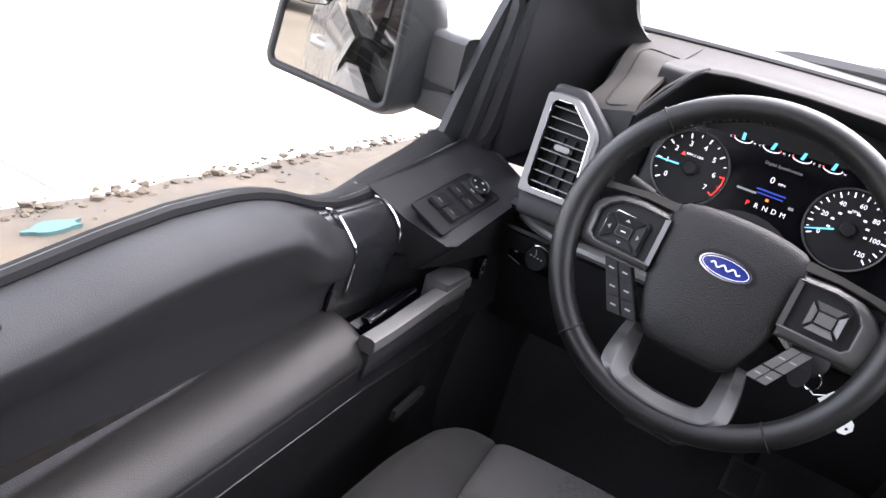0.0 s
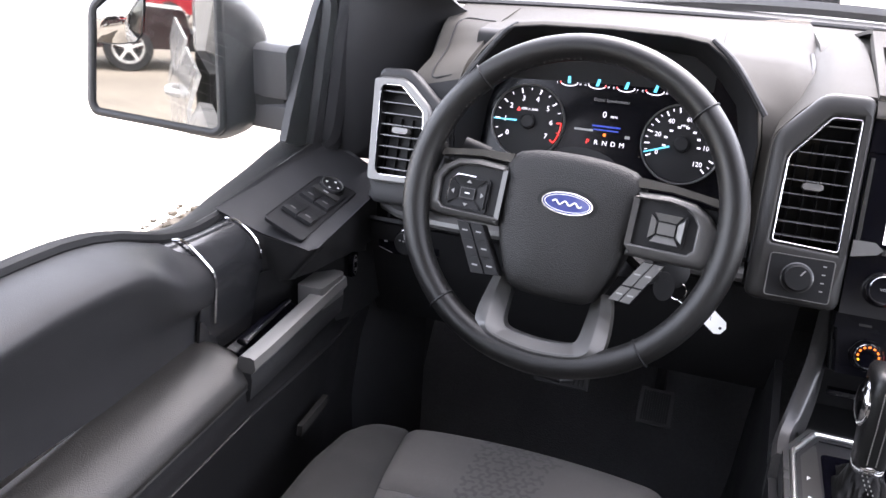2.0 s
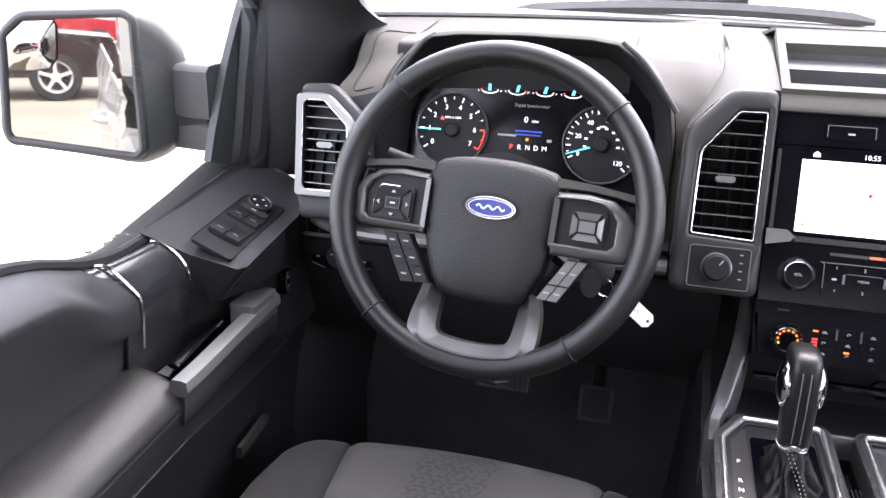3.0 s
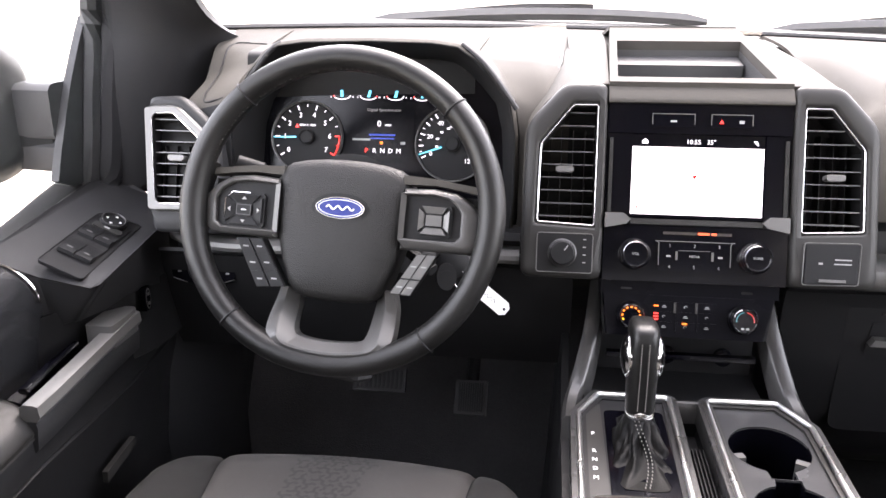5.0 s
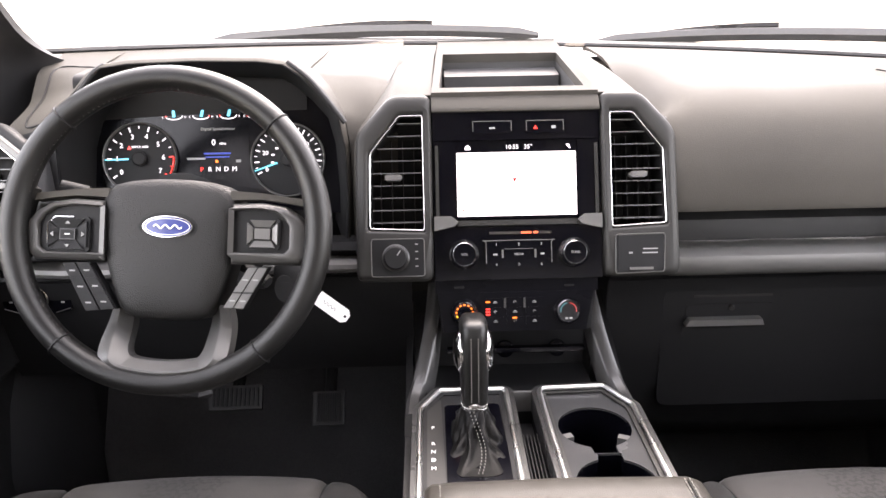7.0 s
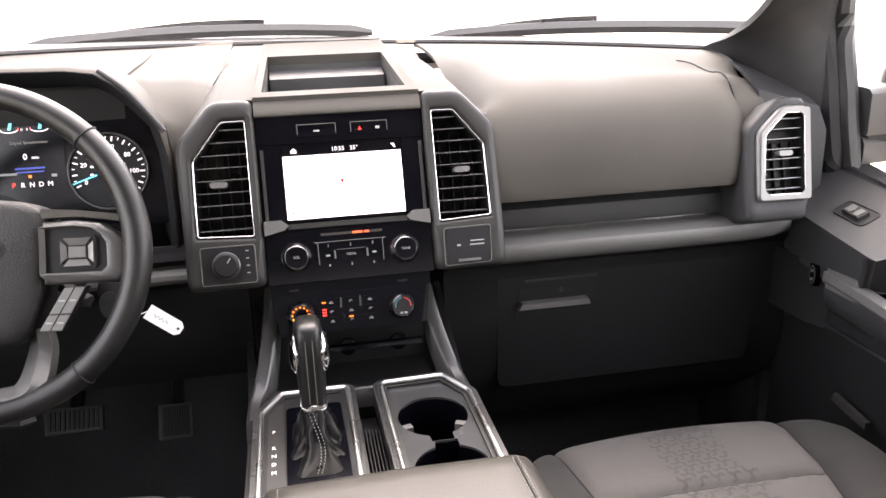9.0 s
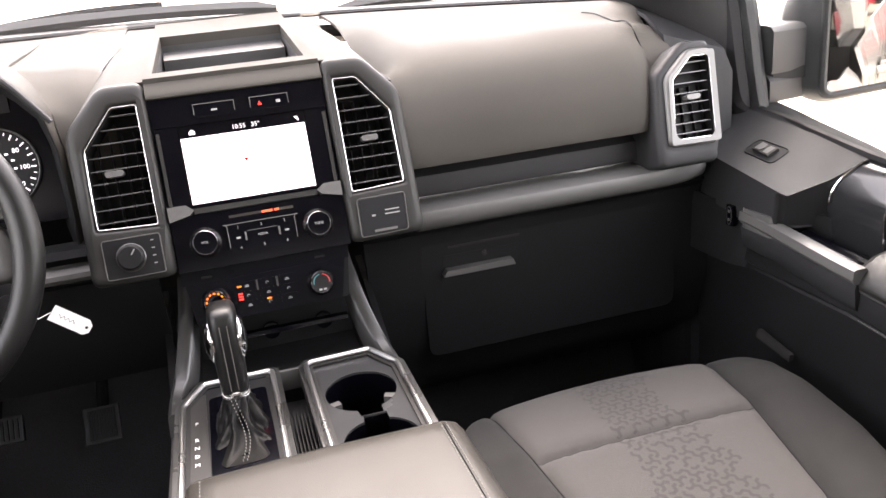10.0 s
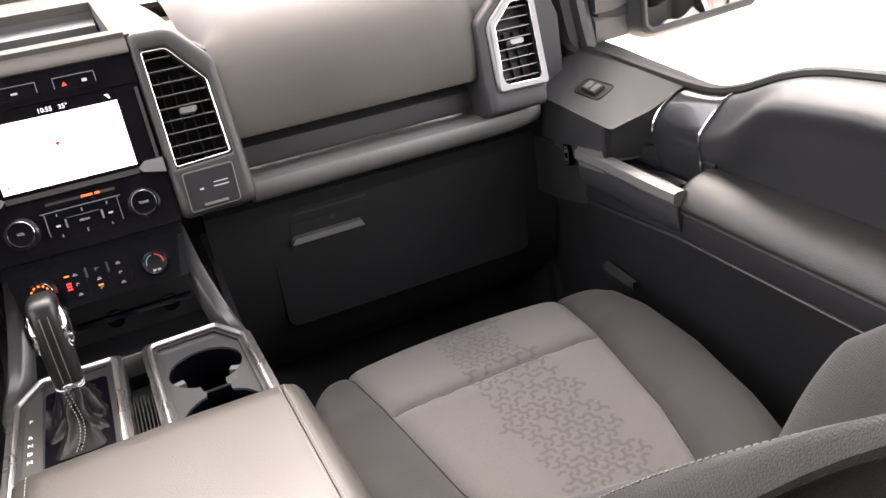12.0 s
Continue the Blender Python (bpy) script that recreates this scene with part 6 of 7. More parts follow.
def seat(xc, y_front, s, recline, label):
    """A front seat: cushion in four sewn panels, reclined backrest with raised bolsters."""
    st = thing("front_seat", (xc, y_front - 0.25, 0.49), label, "seat", "front seats")
    rnd = random.Random(7)
    d_seam, d_back = 0.157, 0.52

    def half(d):
        return float(np.interp(d, [0, 0.02, 0.045, 0.08, 0.16, 0.25, 0.37, 0.43, 0.50, 0.54], [0.200, 0.232, 0.252, 0.266, 0.279, 0.284, 0.268, 0.250, 0.212, 0.17]))

    def insert(d):
        return float(np.interp(d, [0, 0.15, 0.33, 0.43, 0.54], [0.180, 0.165, 0.142, 0.115, 0.08]))

    def surf(u, d, lift=0.0):
        """A place on the cushion: u across, d back from the front edge."""
        ins, hw, a = insert(d), half(d), abs(u)
        z = 0.850 - 0.004 * math.cos(min(1, a / ins) * math.pi / 2) - 0.14 * max(0, d - 0.14)
        if a > ins:
            t = min(1.0, (a - ins) / max(0.01, hw - ins))
            z += (0.016 if u * s > 0 else 0.006) * math.sin(t * math.pi * 0.75) * min(1, d / 0.08) - 0.040 * max(0, t - 0.62) ** 2 / 0.144
        if d < 0.05:
            z -= 0.011 * ((0.05 - d) / 0.05) ** 2.2
        near = [abs(a - ins)] + ([abs(d - d_seam)] if a < ins else [])
        for q in near:
            z -= 0.0045 * math.exp(-(q / 0.0030) ** 2) + 0.004 * math.exp(-(q / 0.013) ** 2)
        if a < ins:                                     # slight puckers along the cross seam
            z += 0.0012 * math.sin(u * 260 + 3 * math.sin(u * 41)) * math.exp(-((d - d_seam) / 0.012) ** 2)
        return (xc + u, y_front - d - 0.024 * min(1.3, (u / 0.18) ** 2) * max(0.0, 1 - d / 0.3), z + lift)

    def panel(name, lo, hi, d0, d1, nx, ny, mat, lab=""):
        rows = [[surf(lerp(lo(d), hi(d), i / nx), d) for i in range(nx + 1)] for d in [lerp(d0, d1, (j / ny)) for j in range(ny + 1)]]
        if d0 == 0:
            rows.insert(0, [(xc + (p[0] - xc) * 1.0, p[1] + 0.010, p[2] - 0.022) for p in rows[0]])
            rows.insert(0, [(p[0], p[1] + 0.002, p[2] - 0.05) for p in rows[0]])
            rows.insert(0, [(p[0], p[1] - 0.02, 0.64) for p in rows[0]])
        return part(name, shell(rows, 0.004), mat, st, lab, 70)

    for nm, d0, d1, ny in (("cushion_front", 0.0, d_seam, 34), ("cushion_middle", d_seam, d_back, 40)):
        p_ = panel(nm, lambda d: -insert(d), insert, d0, d1, 40, ny, CLOTH_LIGHT, "light grey insert with a tread print")
        # interlocking three-armed marks, thinning out at the sides
        bm = bmesh.new()
        for r in range(60):
            for c in range(-6, 7):
                u0, dd = 0.013 * s + (c + 0.5 * (r % 2)) * 0.0245, 0.006 + r * 0.0139
                if not d0 + 0.004 < dd < d1 - 0.004:
                    continue
                wide = 0.050 + 0.02 * dd / d_back
                if abs(u0 - 0.013 * s) > wide * rnd.uniform(0.80, 1.15):
                    continue
                for k in range(3):
                    if rnd.random() < 0.12:
                        continue
                    a0 = radians(120 * k + 90 + (60 if r % 2 else 0))
                    pts = [(0.0, 0.0), (0.0072 * math.cos(a0), 0.0072 * math.sin(a0)), (0.0072 * math.cos(a0) + 0.0060 * math.cos(a0 + 1.05), 0.0072 * math.sin(a0) + 0.0060 * math.sin(a0 + 1.05))]
                    for (x0, y0), (x1, y1) in zip(pts, pts[1:]):
                        e = Vector((x1 - x0, y1 - y0)).normalized()
                        nx_, ny_, w = -e.y, e.x, 0.0021
                        q = [(x0 - e.x * w * 0.6 + nx_ * w, y0 - e.y * w * 0.6 + ny_ * w), (x1 + nx_ * w, y1 + ny_ * w), (x1 - nx_ * w, y1 - ny_ * w), (x0 - e.x * w * 0.6 - nx_ * w, y0 - e.y * w * 0.6 - ny_ * w)]
                        bm.faces.new([bm.verts.new(surf(u0 + x, min(d1 - 0.002, max(d0 + 0.001, dd + y)), 0.0006)) for x, y in q])
        part("tread_print", bm, CLOTH_PRINT, p_, "darker woven tread marks")
    for k in (-1, 1):
        panel("cushion_bolster", lambda d: k * insert(d), lambda d: k * half(d), 0.0, d_back + 0.03, 14, 60, CLOTH_DARK, "dark grey side bolster")
        rows = []
        for i in range(26):
            d = 0.53 * i / 25
            x, y, z = surf(k * half(d), d)
            rows.append([(x, y, z + 0.002), (x + k * 0.005, y + 0.004 * (d < 0.06), z - 0.03), (x + k * 0.004, y, z - 0.08), (x - k * 0.01, y, 0.62)])
        part("cushion_side", shell(rows, 0.005), CLOTH_DARK, st, smooth=60)
        bm = tube([surf(k * insert(0.5 * i / 60), 0.5 * i / 60, 0.0008) for i in range(1, 61)], 0.0011, 5)
        part("seam", bm, MATTE, st)
    part("seam", tube([surf(lerp(-insert(d_seam), insert(d_seam), i / 40), d_seam, 0.0006) for i in range(41)], 0.0010, 5), CLOTH_PRINT, st)
    part("base", box(xc - 0.20, xc + 0.20, y_front - d_back, y_front - 0.12, 0.49, 0.66, 0.02), LOWER, st)
    # backrest: x across, y up the rest, z out of its rear
    B = Matrix.Translation((xc, y_front - d_back + 0.005, 0.818)) @ Euler((radians(90 + recline), 0, 0)).to_matrix().to_4x4()

    def back(u, v):
        a = abs(u)
        z = 0.020 - 0.015 * math.cos(min(1, a / 0.125) * math.pi / 2)
        if a > 0.125:
            t = min(1.0, (a - 0.125) / 0.09)
            z += (0.092 if u > 0 else 0.076) * min(1.0, max(0.0, v) / (0.15 if u > 0 else 0.17)) ** (0.55 if u > 0 else 0.8) * math.sin(min(1, t * 1.2) * math.pi / 2) - 0.075 * max(0, t - 0.6) ** 2 / 0.16
        z -= 0.005 * math.exp(-((a - 0.125) / 0.004) ** 2)
        if v > 0.52:
            z -= 0.8 * (v - 0.52) ** 2
        return B @ Vector((u, v, -z))

    wid = lambda v: 1.0 - 0.12 * max(0, v - 0.25) / 0.38
    for nm, a0, a1, n, m in (("backrest_insert", -0.125, 0.125, 20, CLOTH_LIGHT), ("backrest_bolster", -0.215, -0.125, 16, CLOTH_DARK), ("backrest_bolster", 0.125, 0.215, 16, CLOTH_DARK)):
        rows = [[back(lerp(a0, a1, i / n) * wid(v), v) for i in range(n + 1)] for v in [0.62 * j / 32 for j in range(33)]]
        part(nm, shell(rows, 0.006), m, st, "", 70)
    part("backrest_shell", solid_loft([[B @ Vector((u * wid(v), v, -z)) for u, z in ((-0.214, 0.02), (-0.208, -0.06), (0.208, -0.06), (0.214, 0.02), (0.125, 0.002), (-0.125, 0.002))] for v in (0.0, 0.2, 0.4, 0.58, 0.63)]), CLOTH_DARK, st)
    for k in (-1, 1):
        st_b = []
        for j in range(90):
            p, q = back(k * 0.196 * wid(0.06 + 0.006 * j), 0.06 + 0.006 * j), back(k * 0.196 * wid(0.064 + 0.006 * j), 0.0635 + 0.006 * j)
            st_b.append(tube([p, q], 0.0006, 4))
        part("stitching", merged(*st_b), STITCH, st)
    return st


seat(0.448, -0.108, 1, 49.5, "grey two-tone cloth passenger seat with reclined backrest")
seat(-0.4525, -0.084, -1, 54, "grey two-tone cloth driver seat with reclined backrest")


# ---- front doors ----
def door(s):
    """A front door's inner side with its window, mirror and armrest."""
    o, dz = -0.0125, -0.004 * s
    X = lambda x, y, z: (s * x + o, y, z + dz)
    d = thing("front_door", X(0.86, -0.5, 0.5), "closed black truck door with padded armrest and chrome strips", "door", "front doors")
    low = 0.009 if s < 0 else 0.0
    bl = lambda y: belt(y) - low * (1 + 0.6 * min(1.0, max(0.0, (-0.5 - y) / 0.25))) * min(1.0, max(0.2, (0.1 - y) / 0.3))
    ys = [0.10 - 1.26 * i / 63 for i in range(64)]
    # rubber seal along the sill and the outer sill
    part("window_seal", tube([X(0.868, y, bl(y) - 0.003) for y in ys], 0.0070, 8, flat=1.25), MATTE, d, "black rubber window seal")
    edge_x = lambda y: float(np.interp(y, [-0.60, -0.45, -0.34, -0.25, -0.17, -0.06, 0.08], [0.882, 0.884, 0.894, 0.898, 0.912, 0.919, 0.936])) - (0.014 * min(1.0, max(0.0, (y + 0.45) / 0.12)) if s > 0 else 0.0)
    part("outer_sill", shell([[X(lerp(0.873, edge_x(y), k), y, bl(y) + z) for y in ys] for k, z in ((0.0, 0.000), (0.15, 0.002), (0.6, 0.003), (0.9, 0.001), (1.0, -0.006), (1.08, -0.06))], 0.006), SILL, d, "wide grey outer sill")
    pane = part("window_pane", shell([[X(lerp(0.880, 0.80, t), y, lerp(1.12, 1.75, t)) for y in (y0, -0.5, -0.8, -1.13)] for t, y0 in ((0, 0.10), (0.5, 0.125), (0.65, 0.07), (0.93, -0.28), (1, -0.42))], 0.004), GLASS, d, "clear raised door window")
    # window frame: front edge and the roof edge
    f = smooth_line([X(0.876, 0.062, 1.165), X(0.874, 0.066, 1.20), X(0.872, 0.092, 1.32), X(0.868, 0.114, 1.44), X(0.845, 0.055, 1.53), X(0.775, -0.30, 1.70), X(0.755, -0.45, 1.76), X(0.75, -0.8, 1.785), X(0.75, -1.14, 1.785)], 5)
    part("window_frame", tube(f, 0.016, 8), RUBBER, d, "black rubber window frame")
    part("corner_trim", shell([[(p[0] + s * 0.004, p[1] + 0.004, p[2]) for p in f[:22]], [(p[0] - s * 0.035, p[1] + 0.035, p[2]) for p in f[:22]], [(p[0] - s * 0.075, p[1] + 0.085, p[2] - 0.01) for p in f[:22]]], 0.006), PILLAR, d)
    f2 = [(p[0] - s * 0.020, p[1] + 0.022, p[2] + 0.012) for p in f]
    part("frame_trim", tube(f2, 0.020, 8), PILLAR, d)
    # switch panel in the front corner
    top = [(0.860, 0.090, 1.190), (0.864, -0.05, 1.172), (0.864, -0.196, 1.150), (0.820, -0.172, 1.112), (0.753, -0.163, 1.104), (0.744, -0.155, 1.103), (0.748, 0.03, 1.128), (0.775, 0.10, 1.145)]
    bm = bmesh.new()
    a = [bm.verts.new(X(*p)) for p in top]
    b = [bm.verts.new(X(p[0] + ((0.050 if s < 0 else 0.012) if p[0] < 0.8 and p[1] < 0.0 else 0.0), p[1] + (0.020 if p[1] < 0 else 0.0), 1.045)) for p in top]
    bm.faces.new(a)
    bm.faces.new(b[::-1])
    for i in range(len(top)):
        j = (i + 1) % len(top)
        bm.faces.new((a[i], a[j], b[j], b[i]))
    bmesh.ops.triangulate(bm, faces=[f_ for f_ in bm.faces if len(f_.verts) > 4])
    soften(bm, 0.012, 4, 40)
    part("switch_panel", bm, DOOR_PANEL, d, "dark corner panel with window switches", 40)
    # a frame lying on the panel: x forward (driver) or back (passenger), y outwards, z up
    q0, q1, q2 = Vector((0.864, -0.05, 1.172)), Vector((0.748, 0.03, 1.128)), Vector((0.753, -0.163, 1.104))
    nq = (q1 - q0).cross(q2 - q0)

    def PM(x, y, lift=0.0):
        z = q0.z - (nq.x * (x - q0.x) + nq.y * (y - q0.y)) / nq.z
        fwd = Vector((0, 1, -nq.y / nq.z)).normalized() * -s
        outw = Vector((s, 0, -nq.x / nq.z)).normalized()
        up_ = fwd.cross(outw).normalized()
        outw = up_.cross(fwd)
        M = Matrix((fwd, outw, up_)).transposed().to_4x4()
        M.translation = Vector(X(x, y, z)) + up_ * lift
        return M
    if s > 0:
        P = PM(0.800, -0.055, 0.0005)
        edge = rounded([(-0.035, -0.019), (0.034, -0.017), (0.032, 0.021), (-0.036, 0.016)], 0.010, 4)
        sw = part("window_switch", prism(edge, -0.004, 0.0006, P, 0.0004), LOWER, d, "single window switch in a shallow recess")
        part("recess_edge", tube([P @ Vector((x, y, 0.0006)) for x, y in edge], 0.0012, 6, True), MATTE, sw)
        part("rocker", prism([(-0.020, -0.010), (0.018, -0.010), (0.018, 0.010), (-0.020, 0.010)], 0.0, 0.006, P, 0.0025, 3), BEZEL, sw)
        part("grip", prism([(-0.016, -0.008), (-0.004, -0.008), (-0.001, 0.0), (-0.004, 0.008), (-0.016, 0.008)], 0.005, 0.0075, P, 0.001), SATIN_BRIGHT, sw)
        part("grip", prism([(0.014, -0.008), (0.004, -0.008), (0.002, 0.0), (0.004, 0.008), (0.014, 0.008)], 0.005, 0.0070, P, 0.001), SATIN_BRIGHT, sw)
    else:
        P = PM(0.795, -0.072, 0.0005)
        edge = rounded([(-0.090, -0.032), (0.079, -0.029), (0.070, 0.018), (0.062, 0.030), (-0.090, 0.029)], 0.006, 3)
        sw = part("switch_plate", prism(edge, -0.004, 0.0006, P, 0.0004), LOWER, d, "driver window and mirror switches")
        part("plate_edge", tube([P @ Vector((x, y, 0.0006)) for x, y in edge], 0.0010, 6, True), MATTE, sw)
        part("module", prism(rounded([(-0.055, -0.0245), (0.058, -0.0245), (0.058, 0.0235), (-0.055, 0.0235)], 0.005, 3), 0.0, 0.0025, P, 0.001), MATTE, sw, "black switch module")
        for x0 in (-0.057, -0.008):
            for y0 in (-0.0235, 0.0005):
                bm = solid_loft([[P @ Vector((x, y, z)) for x, z in ((x0, 0.002), (x0 + 0.001, 0.0075), (x0 + 0.008, 0.0088), (x0 + 0.017, 0.0048), (x0 + 0.040, 0.0030), (x0 + 0.041, 0.002))] for y in (y0, y0 + 0.022)])
                soften(bm, 0.0008, 2, 30)
                k_ = part("window_key", bm, LOWER, sw)
                part("mark", box(x0 + 0.0095, x0 + 0.0125, y0 + 0.007, y0 + 0.015, 0.0060, 0.0082, 0.0006, P), SATIN_BRIGHT, k_)
        lk = part("lock_key", prism(rounded([(0.024, -0.022), (0.036, -0.022), (0.036, 0.020), (0.024, 0.020)], 0.004, 3), 0.002, 0.0065, P, 0.0015), BEZEL, sw)
        part("mark", box(0.028, 0.031, -0.004, 0.004, 0.0064, 0.0069, 0, P), GREY_PRINT, lk)
        DM = at(P, 0.050, 0.001, 0.002)
        dial_ = part("mirror_dial", lathe([(0.0190, 0.0), (0.0185, 0.007), (0.0160, 0.0085), (0.0145, 0.0070), (0.001, 0.0070)], DM, 32), LOWER, sw, "round mirror adjuster")
        part("ring", lathe([(0.0165, 0.0080), (0.0175, 0.0090), (0.0160, 0.0094), (0.0150, 0.0080)], DM, 32, False), SATIN_DARK, dial_)
        for k in range(4):
            part("arrow", prism([(-0.0022, 0.0085), (0.0022, 0.0085), (0, 0.0120)], 0.0070, 0.0076, at(DM, 0, 0, 0, 90 * k), 0), PAPER, dial_)
        for x, y in ((0.070, -0.010), (0.062, 0.020)):
            part("mark", tube([P @ Vector((x - 0.004, y, 0.001)), P @ Vector((x, y + 0.002, 0.001)), P @ Vector((x + 0.004, y, 0.001))], 0.0006, 5), GREY_PRINT, sw)
    # glossy filler between the chrome strips
    def filler_line(y):
        t = (y + 0.168) / -0.115
        return smooth_line([X(0.866, y - 0.030, bl(y - 0.030) - 0.006), X(0.850, y - 0.024, 1.136), X(0.832, y - 0.013, lerp(1.116, 1.110, t)), X(0.822, y - 0.008, 1.092), X(0.822, y - 0.008, 1.06), X(0.828, y - 0.010, 0.985)], 5)
    part("filler", shell([filler_line(-0.160 - 0.135 * i / 8) for i in range(9)], 0.004), GLOSS_GREY, d, "glossy grey filler between two chrome strips", 60)
    part("chrome_strip", tube([(p[0] - s * 0.002, p[1], p[2] + 0.001) for p in filler_line(-0.166)[2:18]], 0.0019, 6), CHROME, d, "thin chrome strip")
    part("chrome_strip", tube([(p[0] - s * 0.004, p[1], p[2] + 0.002) for p in filler_line(-0.270)[1:23]], 0.0020, 6), CHROME, d, "thin chrome strip")
    # upper trim behind the strips: sloping shoulder over a hollow
    rows = []
    for i in range(41):
        y = -0.272 - 0.90 * i / 40
        g = min(1, (-0.272 - y) / 0.16)
        g = g * g * (3 - 2 * g)
        far = min(1, max(0, (-0.45 - y) / 0.4))
        b0 = bl(y - 0.02 * (1 - g))
        rows.append(smooth_line([X(0.866, y - 0.028 * (1 - g), b0 - 0.004), X(lerp(0.850, 0.838, g), y - 0.022 * (1 - g), b0 - lerp(0.012, 0.009, g)), X(lerp(0.832, 0.812, g), y - 0.011 * (1 - g), lerp(1.113, b0 - 0.017, g)), X(lerp(0.820, 0.799, g), y - 0.006 * (1 - g), lerp(1.092, b0 - 0.025, g)), X(lerp(0.819, 0.796, g), y - 0.006 * (1 - g), lerp(1.076, b0 - 0.036, g)), X(lerp(0.822, 0.806, g), y - 0.006 * (1 - g), lerp(1.058, b0 - 0.062, g)), X(lerp(0.830, 0.826, g), y - 0.008 * (1 - g), lerp(1.045, 1.058, g)), X(0.834, y - 0.01 * (1 - g), 1.0)], 4))
    part("upper_trim", shell(rows, 0.004), DOOR_TOP, d, "soft black upper trim with a sloping shoulder", 60)
    # armrest pad
    Y = lambda x, y, z: (s * x + o, y, z + dz + 0.018 * s)
    sec = []
    for y, k in ((-0.290, 0.70), (-0.292, 0.88), (-0.298, 0.97), (-0.310, 1.0), (-0.45, 1.0), (-0.60, 1.0), (-0.80, 1.0), (-1.16, 1.0)):
        z0 = 1.014 + 0.085 * (y + 0.29)
        c = (0.79, z0 - 0.008)
        line = smooth_line([(0.838, z0 + 0.018), (0.815, z0 + 0.018), (0.790, z0 + 0.012), (0.768, z0 - 0.001), (0.757, z0 - 0.016), (0.757, z0 - 0.024), (0.764, z0 - 0.030), (0.838, z0 - 0.030)], 4)
        sec.append([Y(c[0] + (p[0] - c[0]) * k, y, c[1] + (p[1] - c[1]) * k) for p in [Vector((q.x, q.y)) for q in [Vector((a_[0], a_[1], 0)) for a_ in line]]])
    part("armrest", solid_loft(sec), PAD, d, "padded leather-grained armrest", 50)
    # lower panel with its seams
    rows = []
    for z, x in ((0.990, 0.790), (0.988, 0.764), (0.982, 0.760), (0.962, 0.758), (0.950, 0.757), (0.946, 0.761), (0.942, 0.758), (0.86, 0.768), (0.75, 0.775), (0.62, 0.772), (0.5, 0.79)):
        rows.append([(Y if z > 0.9 else X)(x + 0.012 * max(0, y + 0.10) / 0.1, y, z + 0.085 * (min(y, -0.29) + 0.29) * (1 if z > 0.9 else 0)) for y in (0.12, 0.05, -0.08, -0.2, -0.29, -0.5, -0.8, -1.16)])
    part("lower_panel", shell(rows, 0.006), LOWER, d, "hard black lower door panel", 30)
    for z, x in ((0.987, 0.7600), (0.9455, 0.7572)):
        part("seam_line", tube([Y(x - 0.0006, y, z + 0.085 * (y + 0.29)) for y in (-0.30, -0.5, -0.8, -1.16)], 0.0008, 5), SATIN_DARK, d)
    part("front_panel", shell([[X(0.751, y, z) for y in (0.12, 0.06, 0.02)] + [X(0.756, -0.03, z), X(0.768, -0.06, z), X(0.80, -0.10, z), X(0.838, -0.20, z), X(0.842, -0.30, z)] for z in (1.06, 1.0, 0.955)], 0.006), LOWER, d)
    # grab handle: a straight bar with a turned front foot over a dark moulded base, beside the release lever
    drop = -0.024 if s < 0 else 0.0
    hp = [(0.7485, -0.066, 1.0565), (0.7475, -0.078, 1.0575), (0.7475, -0.130, 1.0540), (0.7475, -0.160, 1.0510), (0.7480, -0.220, 1.0440), (0.7485, -0.270, 1.0385), (0.7500, -0.306, 1.0350)]
    sec = [[X(p[0] + a_, p[1], p[2] + b_ + drop) for a_, b_ in ((0.000, -0.0215), (-0.0045, -0.0150), (-0.0030, -0.0020), (0.0020, 0.0), (0.0160, 0.0), (0.0200, -0.0040), (0.0200, -0.0215))] for p in hp]
    hb = solid_loft(sec)
    soften(hb, 0.0022, 2, 40)
    part("grab_handle", hb, SATIN, d, "satin grey grab handle", 40)
    foot = prism(rounded([(0.7460, -0.140), (0.7460, -0.074), (0.7520, -0.066), (0.785, -0.066), (0.785, -0.140)], 0.006, 3), 1.030, 1.0625, Matrix(((s, 0, 0, o), (0, 1, 0, 0), (0, 0, 1, dz + drop), (0, 0, 0, 1))), 0.005, 3)
    part("handle_foot", foot, SATIN, d)
    base_ = [[X(p[0] + a_, p[1], p[2] + b_ + drop) for a_, b_ in ((0.002, -0.0225), (0.0005, -0.030), (0.004, -0.058), (0.012, -0.066), (0.03, -0.066), (0.03, -0.0225))] for p in hp]
    part("handle_base", solid_loft(base_), DOOR_PANEL, d, "dark moulded base under the handle", 40)
    part("lever_cup", solid_loft([[X(x, y, z + drop) for x, z in ((0.772, 1.034 + e), (0.800, 1.040 + e), (0.800, 1.000), (0.772, 1.000))] for y, e in ((-0.150, 0.0), (-0.285, -0.012))]), BLACK, d)
    part("release_lever", tube([X(0.788, -0.158, 1.036 + drop * 0.6), X(0.785, -0.22, 1.032 + drop * 0.6), X(0.782, -0.278, 1.027 + drop * 0.6)], 0.0080, 8, flat=0.55, taper=[0.5, 1, 1]), BLACK, d, "door release lever")
    part("lever_edge", tube([X(0.7800, -0.165, 1.0395 + drop * 0.6), X(0.7770, -0.22, 1.0355 + drop * 0.6), X(0.7740, -0.280, 1.0305 + drop * 0.6)], 0.0024, 6, taper=[0.5, 1, 1]), CHROME, d)
    part("pocket_pull", prism([(-0.040, -0.008), (0.040, -0.006), (0.040, 0.006), (-0.036, 0.007)], 0, 0.008, Matrix.Translation(X(0.757, -0.152, 0.8565 if s > 0 else 0.8460)) @ Euler((radians(90), 0, radians(-90 * s))).to_matrix().to_4x4() @ Euler((0, 0, radians(-8 * s))).to_matrix().to_4x4(), 0.003), BEZEL, d)
